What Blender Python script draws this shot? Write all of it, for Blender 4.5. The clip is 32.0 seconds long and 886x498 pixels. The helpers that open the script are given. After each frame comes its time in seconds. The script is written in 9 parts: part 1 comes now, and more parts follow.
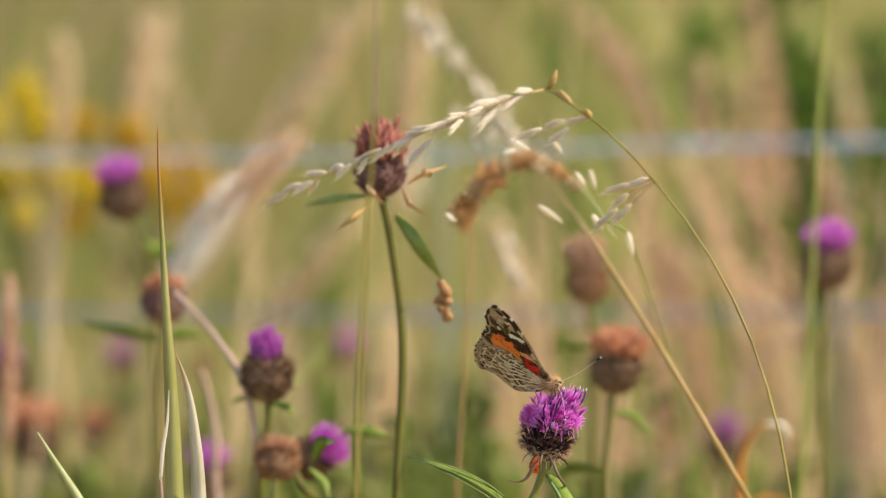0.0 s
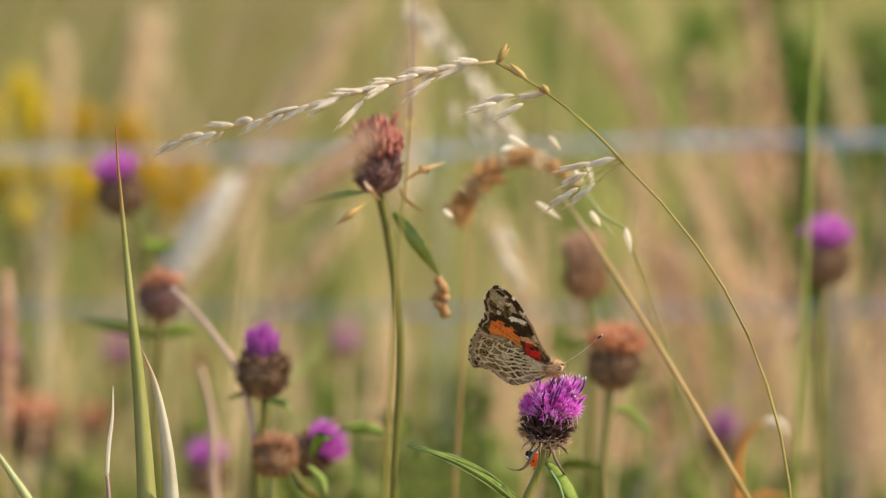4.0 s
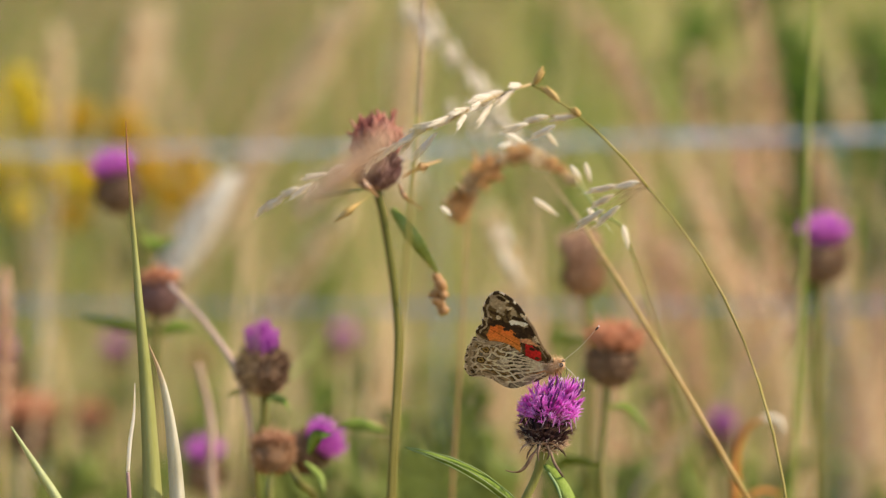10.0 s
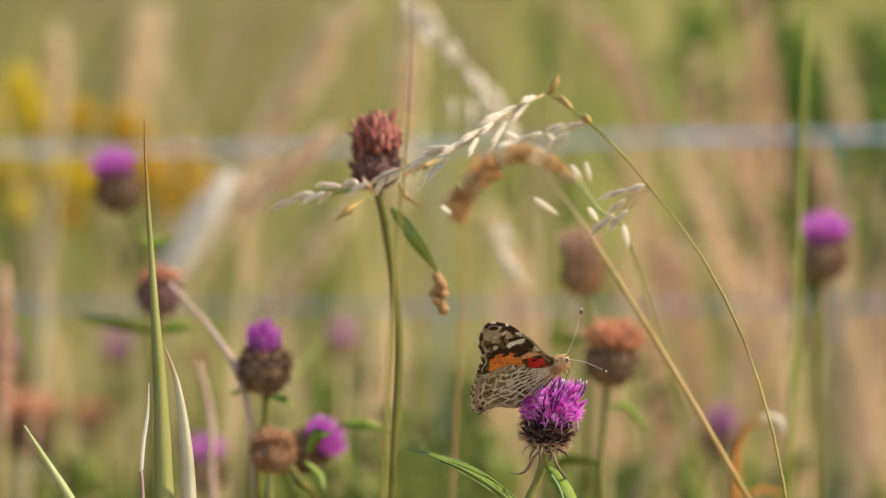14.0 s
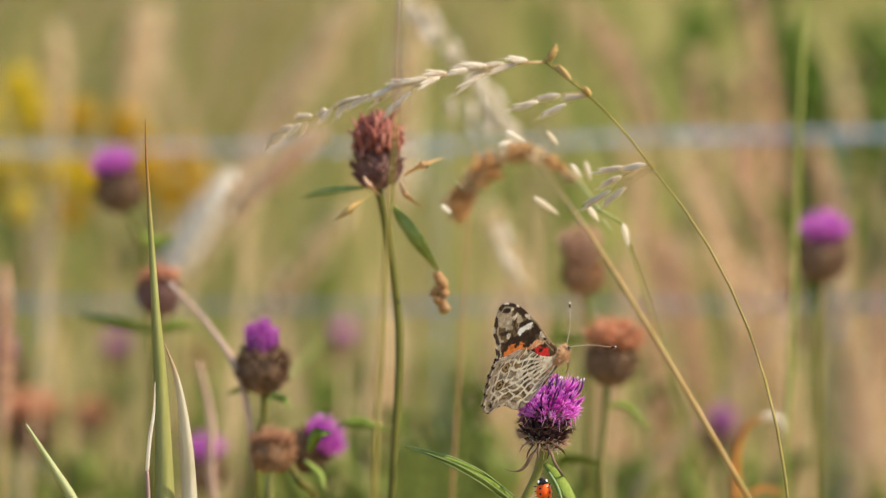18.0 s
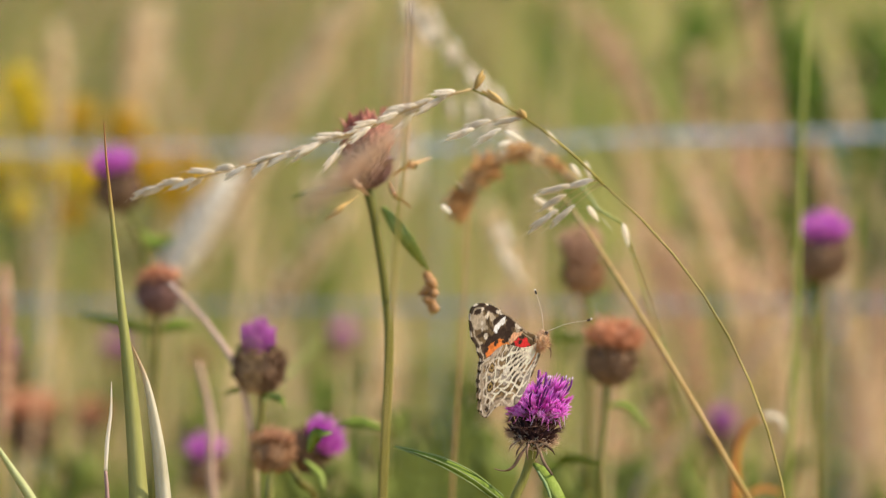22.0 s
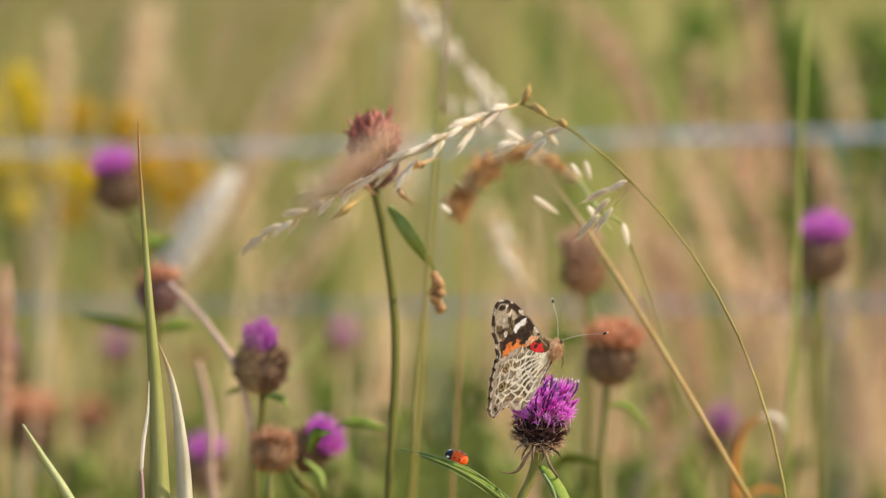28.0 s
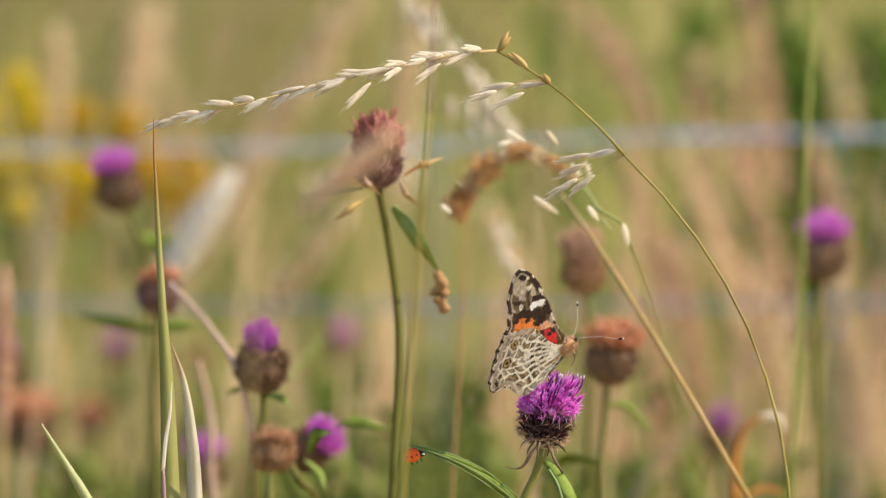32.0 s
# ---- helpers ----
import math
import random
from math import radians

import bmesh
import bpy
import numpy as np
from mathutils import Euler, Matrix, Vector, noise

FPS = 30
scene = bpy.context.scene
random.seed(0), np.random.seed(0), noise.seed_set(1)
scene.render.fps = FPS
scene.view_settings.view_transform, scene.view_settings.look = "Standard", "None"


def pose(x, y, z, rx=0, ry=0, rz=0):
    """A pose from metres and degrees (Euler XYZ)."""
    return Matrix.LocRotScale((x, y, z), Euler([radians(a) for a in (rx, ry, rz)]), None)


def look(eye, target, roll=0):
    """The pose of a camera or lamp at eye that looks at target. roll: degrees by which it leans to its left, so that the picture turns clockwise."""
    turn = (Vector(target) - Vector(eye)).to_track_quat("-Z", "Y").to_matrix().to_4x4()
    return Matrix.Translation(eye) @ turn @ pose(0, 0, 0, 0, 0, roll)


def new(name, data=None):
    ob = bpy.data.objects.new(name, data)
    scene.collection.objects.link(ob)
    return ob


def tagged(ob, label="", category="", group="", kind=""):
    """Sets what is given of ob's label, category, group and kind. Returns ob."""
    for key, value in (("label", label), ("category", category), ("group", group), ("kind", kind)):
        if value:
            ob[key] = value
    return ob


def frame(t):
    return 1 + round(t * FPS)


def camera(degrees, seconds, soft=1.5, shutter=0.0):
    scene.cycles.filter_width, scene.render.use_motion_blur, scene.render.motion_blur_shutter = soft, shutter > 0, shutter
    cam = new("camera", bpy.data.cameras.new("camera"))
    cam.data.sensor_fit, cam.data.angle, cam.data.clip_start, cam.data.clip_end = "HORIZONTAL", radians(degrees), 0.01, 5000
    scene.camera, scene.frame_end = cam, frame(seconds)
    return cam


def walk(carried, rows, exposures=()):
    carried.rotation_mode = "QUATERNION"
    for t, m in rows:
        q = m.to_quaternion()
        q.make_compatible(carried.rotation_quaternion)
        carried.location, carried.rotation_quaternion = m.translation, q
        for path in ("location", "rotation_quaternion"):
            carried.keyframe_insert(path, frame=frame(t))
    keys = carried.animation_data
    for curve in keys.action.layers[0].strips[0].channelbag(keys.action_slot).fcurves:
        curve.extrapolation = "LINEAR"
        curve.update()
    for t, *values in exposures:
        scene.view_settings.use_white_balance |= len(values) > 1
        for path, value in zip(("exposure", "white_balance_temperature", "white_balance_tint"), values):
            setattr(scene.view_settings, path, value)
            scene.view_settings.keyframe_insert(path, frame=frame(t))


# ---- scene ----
EYE = (0.000000, -1.989044, 0.759057)
cam = camera(7.1527, 32.0, soft=1.3)
cam.data.dof.use_dof = True
cam.data.dof.focus_distance = 2.0
cam.data.dof.aperture_fstop = 14.5
walk(cam, [
    (0, look(EYE, (-0.001276, 0.000250, 0.552378))),
    (1, look(EYE, (-0.001116, 0.000217, 0.552061))),
    (2, look(EYE, (-0.000797, 0.000192, 0.551824))),
    (3.5, look(EYE, (-0.000638, 0.000158, 0.551506))),
    (5.5, look(EYE, (-0.000478, 0.000117, 0.551110))),
    (6.5, look(EYE, (-0.000080, 0.000100, 0.550951))),
    (8, look(EYE, (0.000000, 0.000075, 0.550714))),
    (10, look(EYE, (0.000000, 0.000058, 0.550555))),
    (14, look(EYE, (0.000000, 0.000033, 0.550317))),
    (17, look(EYE, (0.000000, 0.000008, 0.550079))),
    (20, look(EYE, (0.000000, 0.000008, 0.550079))),
    (28, look(EYE, (0.000000, 0.000000, 0.550000))),
    (32, look(EYE, (0.000000, 0.000000, 0.550000))),
])

# ---- daylight -------------------------------------------------------
world = bpy.data.worlds.new("sky")
scene.world = world
world.use_nodes = True
SKY = world.node_tree.nodes.new("ShaderNodeTexSky")
SKY.sky_type, SKY.sun_disc = "NISHITA", False
SKY.sun_elevation, SKY.sun_rotation = radians(48.0), radians(98.6)
BACK = world.node_tree.nodes["Background"]
BACK.inputs["Strength"].default_value = 0.125
world.node_tree.links.new(SKY.outputs["Color"], BACK.inputs["Color"])
sun = new("sun", bpy.data.lights.new("sun", "SUN"))
sun.data.energy, sun.data.angle, sun.data.color = 3.4, radians(0.6), (1.0, 0.87, 0.71)
sun.matrix_world = look((0.66, -0.10, 0.74), (0, 0, 0))
scene.view_settings.exposure = 1.06


# ---- materials ------------------------------------------------------
def surface(name, colors, scale=40.0, rough=0.6, translucent=0.0, bump=0.2, island=False, stretch=(1, 1, 1), sheen=0.0, spread=0.5):
    """A grained, mottled surface that runs through the colours by two noises, and by the piece."""
    m = bpy.data.materials.new(name)
    m.use_nodes = True
    nt = m.node_tree
    bsdf = nt.nodes["Principled BSDF"]
    out = nt.nodes["Material Output"]
    link = nt.links.new
    co = nt.nodes.new("ShaderNodeTexCoord")
    mp = nt.nodes.new("ShaderNodeMapping")
    mp.inputs["Scale"].default_value = stretch
    link(co.outputs["Object"], mp.inputs["Vector"])
    big = nt.nodes.new("ShaderNodeTexNoise")
    big.inputs["Scale"].default_value = scale
    big.inputs["Detail"].default_value = 4
    fine = nt.nodes.new("ShaderNodeTexNoise")
    fine.inputs["Scale"].default_value = scale * 7.3
    fine.inputs["Detail"].default_value = 3
    link(mp.outputs["Vector"], big.inputs["Vector"])
    link(mp.outputs["Vector"], fine.inputs["Vector"])
    mix = nt.nodes.new("ShaderNodeMath")
    mix.operation = "MULTIPLY_ADD"
    mix.inputs[1].default_value = 0.35
    link(fine.outputs["Fac"], mix.inputs[0])
    link(big.outputs["Fac"], mix.inputs[2])
    rnd = nt.nodes.new("ShaderNodeNewGeometry" if island else "ShaderNodeObjectInfo")
    add = nt.nodes.new("ShaderNodeMath")
    add.operation = "MULTIPLY_ADD"
    add.inputs[1].default_value = spread
    link(rnd.outputs["Random Per Island" if island else "Random"], add.inputs[0])
    link(mix.outputs[0], add.inputs[2])
    ramp = nt.nodes.new("ShaderNodeValToRGB")
    lo, hi = 0.42, 0.98 + spread * 0.75
    els = ramp.color_ramp.elements
    while len(els) < len(colors):
        els.new(0.5)
    for i, c in enumerate(colors):
        els[i].position = (lo + (hi - lo) * i / max(1, len(colors) - 1)) / 1.5
        els[i].color = (*c, 1)
    scl = nt.nodes.new("ShaderNodeMath")
    scl.operation = "DIVIDE"
    scl.inputs[1].default_value = 1.5
    link(add.outputs[0], scl.inputs[0])
    link(scl.outputs[0], ramp.inputs["Fac"])
    link(ramp.outputs["Color"], bsdf.inputs["Base Color"])
    bsdf.inputs["Roughness"].default_value = rough
    bsdf.inputs["Specular IOR Level"].default_value = 0.15
    bsdf.inputs["Sheen Weight"].default_value = sheen
    if bump:
        bp = nt.nodes.new("ShaderNodeBump")
        bp.inputs["Strength"].default_value = bump
        bp.inputs["Distance"].default_value = 0.0006
        link(mix.outputs[0], bp.inputs["Height"])
        link(bp.outputs["Normal"], bsdf.inputs["Normal"])
    if translucent:
        tr = nt.nodes.new("ShaderNodeBsdfTranslucent")
        ms = nt.nodes.new("ShaderNodeMixShader")
        ms.inputs["Fac"].default_value = translucent
        link(ramp.outputs["Color"], tr.inputs["Color"])
        link(bsdf.outputs["BSDF"], ms.inputs[1])
        link(tr.outputs["BSDF"], ms.inputs[2])
        link(ms.outputs["Shader"], out.inputs["Surface"])
    return m


def withering(m, low, high, colors):
    """The upper end of a blade, from one height to the other, dries through the colours to its tip."""
    nt = m.node_tree
    co = nt.nodes.new("ShaderNodeTexCoord")
    xyz = nt.nodes.new("ShaderNodeSeparateXYZ")
    up = nt.nodes.new("ShaderNodeMapRange")
    up.inputs["From Min"].default_value, up.inputs["From Max"].default_value = low, high
    nt.links.new(co.outputs["Object"], xyz.inputs["Vector"])
    nt.links.new(xyz.outputs["Z"], up.inputs["Value"])
    dry = nt.nodes.new("ShaderNodeValToRGB")
    dry.color_ramp.elements[0].color, dry.color_ramp.elements[1].color = (*colors[0], 1), (*colors[1], 1)
    nt.links.new(up.outputs["Result"], dry.inputs["Fac"])
    share = nt.nodes.new("ShaderNodeMapRange")
    share.inputs["From Max"].default_value = 0.4
    nt.links.new(up.outputs["Result"], share.inputs["Value"])
    mix = nt.nodes.new("ShaderNodeMix")
    mix.data_type = "RGBA"
    nt.links.new(share.outputs["Result"], mix.inputs["Factor"])
    old = [l for l in nt.links if l.to_socket.name in ("Base Color", "Color") and l.from_node.type == "VALTORGB" and l.from_node != dry]
    nt.links.new(old[0].from_socket, mix.inputs["A"])
    nt.links.new(dry.outputs["Color"], mix.inputs["B"])
    for l in old:
        nt.links.new(mix.outputs["Result"], l.to_socket)
    return m


SOIL = surface("meadow floor", [(0.16, 0.12, 0.05), (0.30, 0.23, 0.10), (0.20, 0.19, 0.06)], 3.0, 0.95, bump=0.5)
STEM = surface("green stem", [(0.09, 0.12, 0.03), (0.16, 0.19, 0.06), (0.22, 0.22, 0.10)], 90, 0.55, 0.15, stretch=(1, 1, 0.2))
STEM_DARK = surface("dull green stem", [(0.075, 0.075, 0.012), (0.13, 0.12, 0.022), (0.19, 0.16, 0.045)], 90, 0.6, 0.1, stretch=(1, 1, 0.2))
STEM_RIBBED = surface("ribbed olive stem", [(0.10, 0.105, 0.014), (0.16, 0.16, 0.03), (0.26, 0.24, 0.07)], 90, 0.7, 0.1, stretch=(5, 5, 0.2), bump=0.6)
LEAF = surface("knapweed leaf", [(0.11, 0.17, 0.022), (0.195, 0.265, 0.042), (0.34, 0.39, 0.12)], 190, 0.8, 0.25, bump=0.8)
RIB = surface("pale leaf rib", [(0.19, 0.26, 0.09), (0.29, 0.35, 0.15)], 150, 0.6, 0.2)
GRASS_OLIVE = surface("yellowing grass stem", [(0.20, 0.16, 0.025), (0.29, 0.235, 0.05), (0.38, 0.30, 0.10)], 60, 0.5, 0.25, stretch=(4, 4, 0.3))
STRAW = surface("dry straw", [(0.42, 0.28, 0.10), (0.56, 0.40, 0.18), (0.66, 0.50, 0.26)], 70, 0.55, 0.3, stretch=(3, 3, 0.4))
STALK_GREEN = surface("pale green stalk", [(0.25, 0.28, 0.045), (0.33, 0.35, 0.08), (0.41, 0.42, 0.14)], 60, 0.5, 0.2, stretch=(4, 4, 0.3))
DEAD = surface("dead stalk", [(0.20, 0.11, 0.09), (0.30, 0.19, 0.155), (0.38, 0.26, 0.22)], 70, 0.7, 0.1)
BROKEN = surface("pinkish broken stalk", [(0.34, 0.20, 0.13), (0.46, 0.31, 0.22), (0.56, 0.42, 0.32)], 70, 0.7, 0.1)
HAY = surface("pale hay seed head", [(0.56, 0.41, 0.20), (0.74, 0.58, 0.33), (0.86, 0.73, 0.49)], 130, 0.7, 0.45, island=True)
GOLD_STEM = surface("golden straw stem", [(0.28, 0.17, 0.045), (0.40, 0.26, 0.085), (0.48, 0.34, 0.14)], 70, 0.5, 0.2, stretch=(3, 3, 0.4))
HUSK = surface("pale husk", [(0.68, 0.58, 0.42), (0.84, 0.76, 0.61), (0.92, 0.87, 0.77)], 220, 0.5, 0.62)
NODDING = surface("buff nodding seed head", [(0.78, 0.57, 0.39), (0.90, 0.73, 0.54), (0.95, 0.85, 0.70)], 130, 0.7, 0.72, island=True)
BLEACHED = surface("bleached seed head", [(0.72, 0.62, 0.48), (0.86, 0.80, 0.68), (0.93, 0.90, 0.82)], 130, 0.6, 0.45, island=True)
OAT_PALE = surface("bleached oat husk", [(0.60, 0.50, 0.36), (0.74, 0.65, 0.51), (0.85, 0.78, 0.66)], 220, 0.5, 0.35)
HUSK_GOLD = surface("golden husk", [(0.33, 0.20, 0.05), (0.47, 0.30, 0.09), (0.55, 0.38, 0.15)], 220, 0.5, 0.25)
HUSK_BROWN = surface("brown husk", [(0.56, 0.31, 0.11), (0.76, 0.50, 0.22), (0.87, 0.68, 0.42)], 260, 0.7, 0.55, island=True)
FEATHER = surface("buff feathery seed head", [(0.46, 0.27, 0.15), (0.60, 0.40, 0.25), (0.74, 0.57, 0.40)], 130, 0.7, 0.4, island=True)
ROSE = surface("rosy seed head", [(0.50, 0.27, 0.15), (0.64, 0.39, 0.24), (0.75, 0.54, 0.38)], 130, 0.7, 0.35, island=True)
FLORET = surface("purple floret", [(0.62, 0.065, 0.50), (0.81, 0.25, 0.73), (0.90, 0.62, 0.90)], 300, 0.5, 0.74)
FLORET_FAR = surface("purple floret tuft", [(0.44, 0.06, 0.42), (0.65, 0.16, 0.59), (0.81, 0.40, 0.75)], 200, 0.5, 0.45, island=True)
FLORET_BUD = surface("dark magenta bud florets", [(0.30, 0.04, 0.28), (0.47, 0.09, 0.43), (0.64, 0.25, 0.58)], 200, 0.5, 0.4, island=True)
FLORET_DARK = surface("dark purple anther", [(0.09, 0.012, 0.11), (0.18, 0.03, 0.19)], 300, 0.5)
FLORET_PALE = surface("pale lilac stigma", [(0.62, 0.42, 0.62), (0.82, 0.70, 0.80)], 300, 0.5, 0.3)
FADED = surface("faded florets", [(0.40, 0.14, 0.06), (0.60, 0.26, 0.13), (0.74, 0.42, 0.26)], 200, 0.7, 0.3, island=True)
WILTED = surface("wilted dark florets", [(0.13, 0.038, 0.032), (0.28, 0.09, 0.065), (0.42, 0.19, 0.13)], 200, 0.75, 0.08, island=True)
BRACT = surface("black-brown bract", [(0.014, 0.005, 0.005), (0.036, 0.014, 0.014), (0.09, 0.038, 0.034)], 400, 0.7)
BRACT_FAR = surface("brown bracts", [(0.06, 0.032, 0.018), (0.14, 0.078, 0.042), (0.30, 0.185, 0.105)], 300, 0.75, island=True)
BRACT_DARK = surface("dark red-brown bracts", [(0.06, 0.026, 0.023), (0.14, 0.066, 0.056), (0.29, 0.165, 0.13)], 300, 0.75, island=True)
BRACT_TAN = surface("tan bracts", [(0.09, 0.04, 0.018), (0.30, 0.15, 0.07), (0.48, 0.29, 0.16)], 300, 0.75, 0.1, island=True)
GONE = surface("gone-over florets", [(0.26, 0.10, 0.045), (0.40, 0.19, 0.095), (0.54, 0.32, 0.19)], 200, 0.7, 0.2, island=True)
SPENT = surface("spent tan florets", [(0.28, 0.135, 0.075), (0.44, 0.25, 0.15), (0.58, 0.37, 0.24)], 200, 0.7, 0.15, island=True)
BRISTLE = surface("buff bristle", [(0.04, 0.016, 0.013), (0.15, 0.075, 0.055), (0.50, 0.34, 0.26)], 400, 0.7, 0.2)
WITHERED = surface("withered brown leaf", [(0.055, 0.03, 0.018), (0.13, 0.078, 0.047), (0.29, 0.19, 0.12)], 200, 0.8, 0.15)
BLADE_RIPE = withering(surface("green blade drying to its tip", [(0.21, 0.22, 0.045), (0.29, 0.29, 0.08), (0.40, 0.38, 0.15)], 60, 0.5, 0.3, stretch=(6, 6, 0.4)), 0.552, 0.590, [(0.34, 0.27, 0.08), (0.36, 0.13, 0.04)])
BLADE_DRY = withering(surface("bleached dry blade", [(0.46, 0.42, 0.27), (0.62, 0.57, 0.42), (0.74, 0.70, 0.58)], 60, 0.5, 0.4, stretch=(8, 8, 0.4)), 0.512, 0.527, [(0.60, 0.50, 0.34), (0.50, 0.33, 0.18)])
BLADE_PALE = surface("pale striped grass", [(0.40, 0.42, 0.16), (0.52, 0.53, 0.26), (0.68, 0.67, 0.46)], 60, 0.5, 0.4, stretch=(6, 6, 0.4))
COCK_STEM = surface("rusty straw stem", [(0.32, 0.17, 0.06), (0.42, 0.23, 0.10), (0.50, 0.31, 0.15)], 70, 0.55, 0.2, stretch=(3, 3, 0.4))
COCK_RUST = surface("rusty husk", [(0.34, 0.15, 0.04), (0.56, 0.30, 0.10), (0.76, 0.52, 0.26)], 260, 0.7, 0.4, island=True)
RUST = surface("rust-brown dry leaf", [(0.42, 0.15, 0.03), (0.60, 0.26, 0.06), (0.72, 0.40, 0.14)], 90, 0.65, 0.4)
WIRE = surface("galvanised wire", [(0.12, 0.16, 0.25), (0.25, 0.31, 0.43), (0.46, 0.54, 0.68)], 60, 0.4)
WIRE.node_tree.nodes["Principled BSDF"].inputs["Metallic"].default_value = 0.35
LUSH_DEEP = surface("deep green leaf", [(0.06, 0.12, 0.01), (0.11, 0.18, 0.018), (0.17, 0.24, 0.035)], 20, 0.5, 0.35, island=True)
RAGWORT = surface("yellow ragwort petals", [(0.74, 0.50, 0.015), (0.86, 0.70, 0.02), (0.92, 0.82, 0.10)], 120, 0.6, 0.65, island=True)
RAGWORT_OLD = surface("orange ragwort florets", [(0.66, 0.40, 0.02), (0.78, 0.53, 0.03), (0.86, 0.66, 0.08)], 120, 0.7, 0.65, island=True)
DRY_FIELD = surface("dry meadow grass", [(0.36, 0.24, 0.09), (0.58, 0.39, 0.19), (0.70, 0.50, 0.29), (0.64, 0.34, 0.22)], 5, 0.6, 0.3, island=True, spread=0.7)
GREEN_FIELD = surface("green meadow grass", [(0.13, 0.20, 0.032), (0.28, 0.31, 0.075), (0.48, 0.39, 0.14)], 5, 0.6, 0.35, island=True, spread=0.7)
LUSH = surface("lush green leaf", [(0.11, 0.15, 0.024), (0.18, 0.215, 0.042), (0.28, 0.30, 0.08)], 20, 0.5, 0.35, island=True)


WING = surface("butterfly scales", [(0.75, 0.75, 0.75), (1.0, 1.0, 1.0)], 900, 0.75, 0.45, bump=0.15)
nt = WING.node_tree
scales = nt.nodes.new("ShaderNodeAttribute")
scales.attribute_name = "scales"
tint = nt.nodes.new("ShaderNodeMix")
tint.data_type, tint.blend_type = "RGBA", "MULTIPLY"
tint.inputs["Factor"].default_value = 1.0
for n in list(nt.nodes):
    if n.type == "VALTORGB":
        nt.links.new(n.outputs["Color"], tint.inputs["B"])
nt.links.new(scales.outputs["Color"], tint.inputs["A"])
nt.links.new(tint.outputs["Result"], nt.nodes["Principled BSDF"].inputs["Base Color"])
for n in nt.nodes:
    if n.type == "BSDF_TRANSLUCENT":
        nt.links.new(tint.outputs["Result"], n.inputs["Color"])
FUR = surface("buff fur", [(0.40, 0.18, 0.065), (0.58, 0.32, 0.14), (0.70, 0.46, 0.25)], 700, 0.9, 0.1, sheen=0.3)
CHITIN = surface("dark chitin", [(0.015, 0.012, 0.01), (0.05, 0.035, 0.03)], 600, 0.4)
SHELL = surface("ladybird red", [(0.66, 0.07, 0.008), (0.80, 0.13, 0.015)], 150, 0.22, bump=0.0)
SHELL_BLACK = surface("ladybird black", [(0.01, 0.01, 0.01), (0.02, 0.02, 0.02)], 300, 0.25, bump=0.0)
SHELL_WHITE = surface("ladybird white", [(0.75, 0.74, 0.70), (0.82, 0.81, 0.78)], 300, 0.3, bump=0.0)


# ---- tools ----------------------------------------------------------
def V(*p):
    return Vector(p[0] if len(p) == 1 else p)


def mesh_of(name, bm, material, smooth=True):
    me = bpy.data.meshes.new(name)
    bmesh.ops.recalc_face_normals(bm, faces=bm.faces)
    bm.to_mesh(me)
    bm.free()
    me.materials.append(material)
    if smooth:
        me.polygons.foreach_set("use_smooth", [True] * len(me.polygons))
    return me


def part(name, bm, material, parent, label=""):
    """Links a bmesh, or a mesh that is shared, as one part of a thing."""
    me = mesh_of(name, bm, material) if isinstance(bm, bmesh.types.BMesh) else bm
    ob = new(name, me)
    ob.parent = parent
    return tagged(ob, label)


def thing(name, at, label, category, group="", kind=""):
    ob = new(name)
    ob.empty_display_size = 0.01
    ob.location = at
    return tagged(ob, label, category, group, kind)


def smooth_line(points, steps=5):
    """A Catmull-Rom line through the points."""
    ps = [V(points[0])]
    for q in points[1:]:
        a, b = ps[-1], V(q)
        if (b - a).length > 0.12:
            ps += [a + (b - a).normalized() * 0.03, a.lerp(b, 0.5), b - (b - a).normalized() * 0.03]
        ps.append(b)
    if len(ps) < 3:
        return [ps[0].lerp(ps[-1], i / steps) for i in range(steps + 1)]
    ps = [ps[0] * 2 - ps[1]] + ps + [ps[-1] * 2 - ps[-2]]
    line = []
    for i in range(1, len(ps) - 2):
        a, b, c, d = ps[i - 1:i + 3]
        for k in range(steps):
            t = k / steps
            line.append(0.5 * (2 * b + (c - a) * t + (2 * a - 5 * b + 4 * c - d) * t * t + (3 * b - a - 3 * c + d) * t ** 3))
    return line + [ps[-2]]


def sized(values, n):
    """n values spread evenly along a short list."""
    return [float(v) for v in np.interp(np.linspace(0, 1, n), np.linspace(0, 1, len(values)), values)]


def across(d, hint):
    s = hint - d * hint.dot(d)
    return s.normalized() if s.length > 1e-6 else d.orthogonal().normalized()


def tube(bm, line, radii, sides=6, hint=V(1, 0, 0)):
    """A round stem along a line, closed at both ends."""
    n = len(line)
    radii = sized(radii, n)
    rings = []
    for i, p in enumerate(line):
        d = (line[min(i + 1, n - 1)] - line[max(i - 1, 0)]).normalized()
        s = across(d, hint)
        u = d.cross(s)
        rings.append([bm.verts.new(p + radii[i] * (math.cos(a) * s + math.sin(a) * u)) for a in (2 * math.pi * k / sides for k in range(sides))])
    for a, b in zip(rings, rings[1:]):
        for k in range(sides):
            bm.faces.new((a[k], a[(k + 1) % sides], b[(k + 1) % sides], b[k]))
    bm.faces.new(rings[0][::-1])
    bm.faces.new(rings[-1])


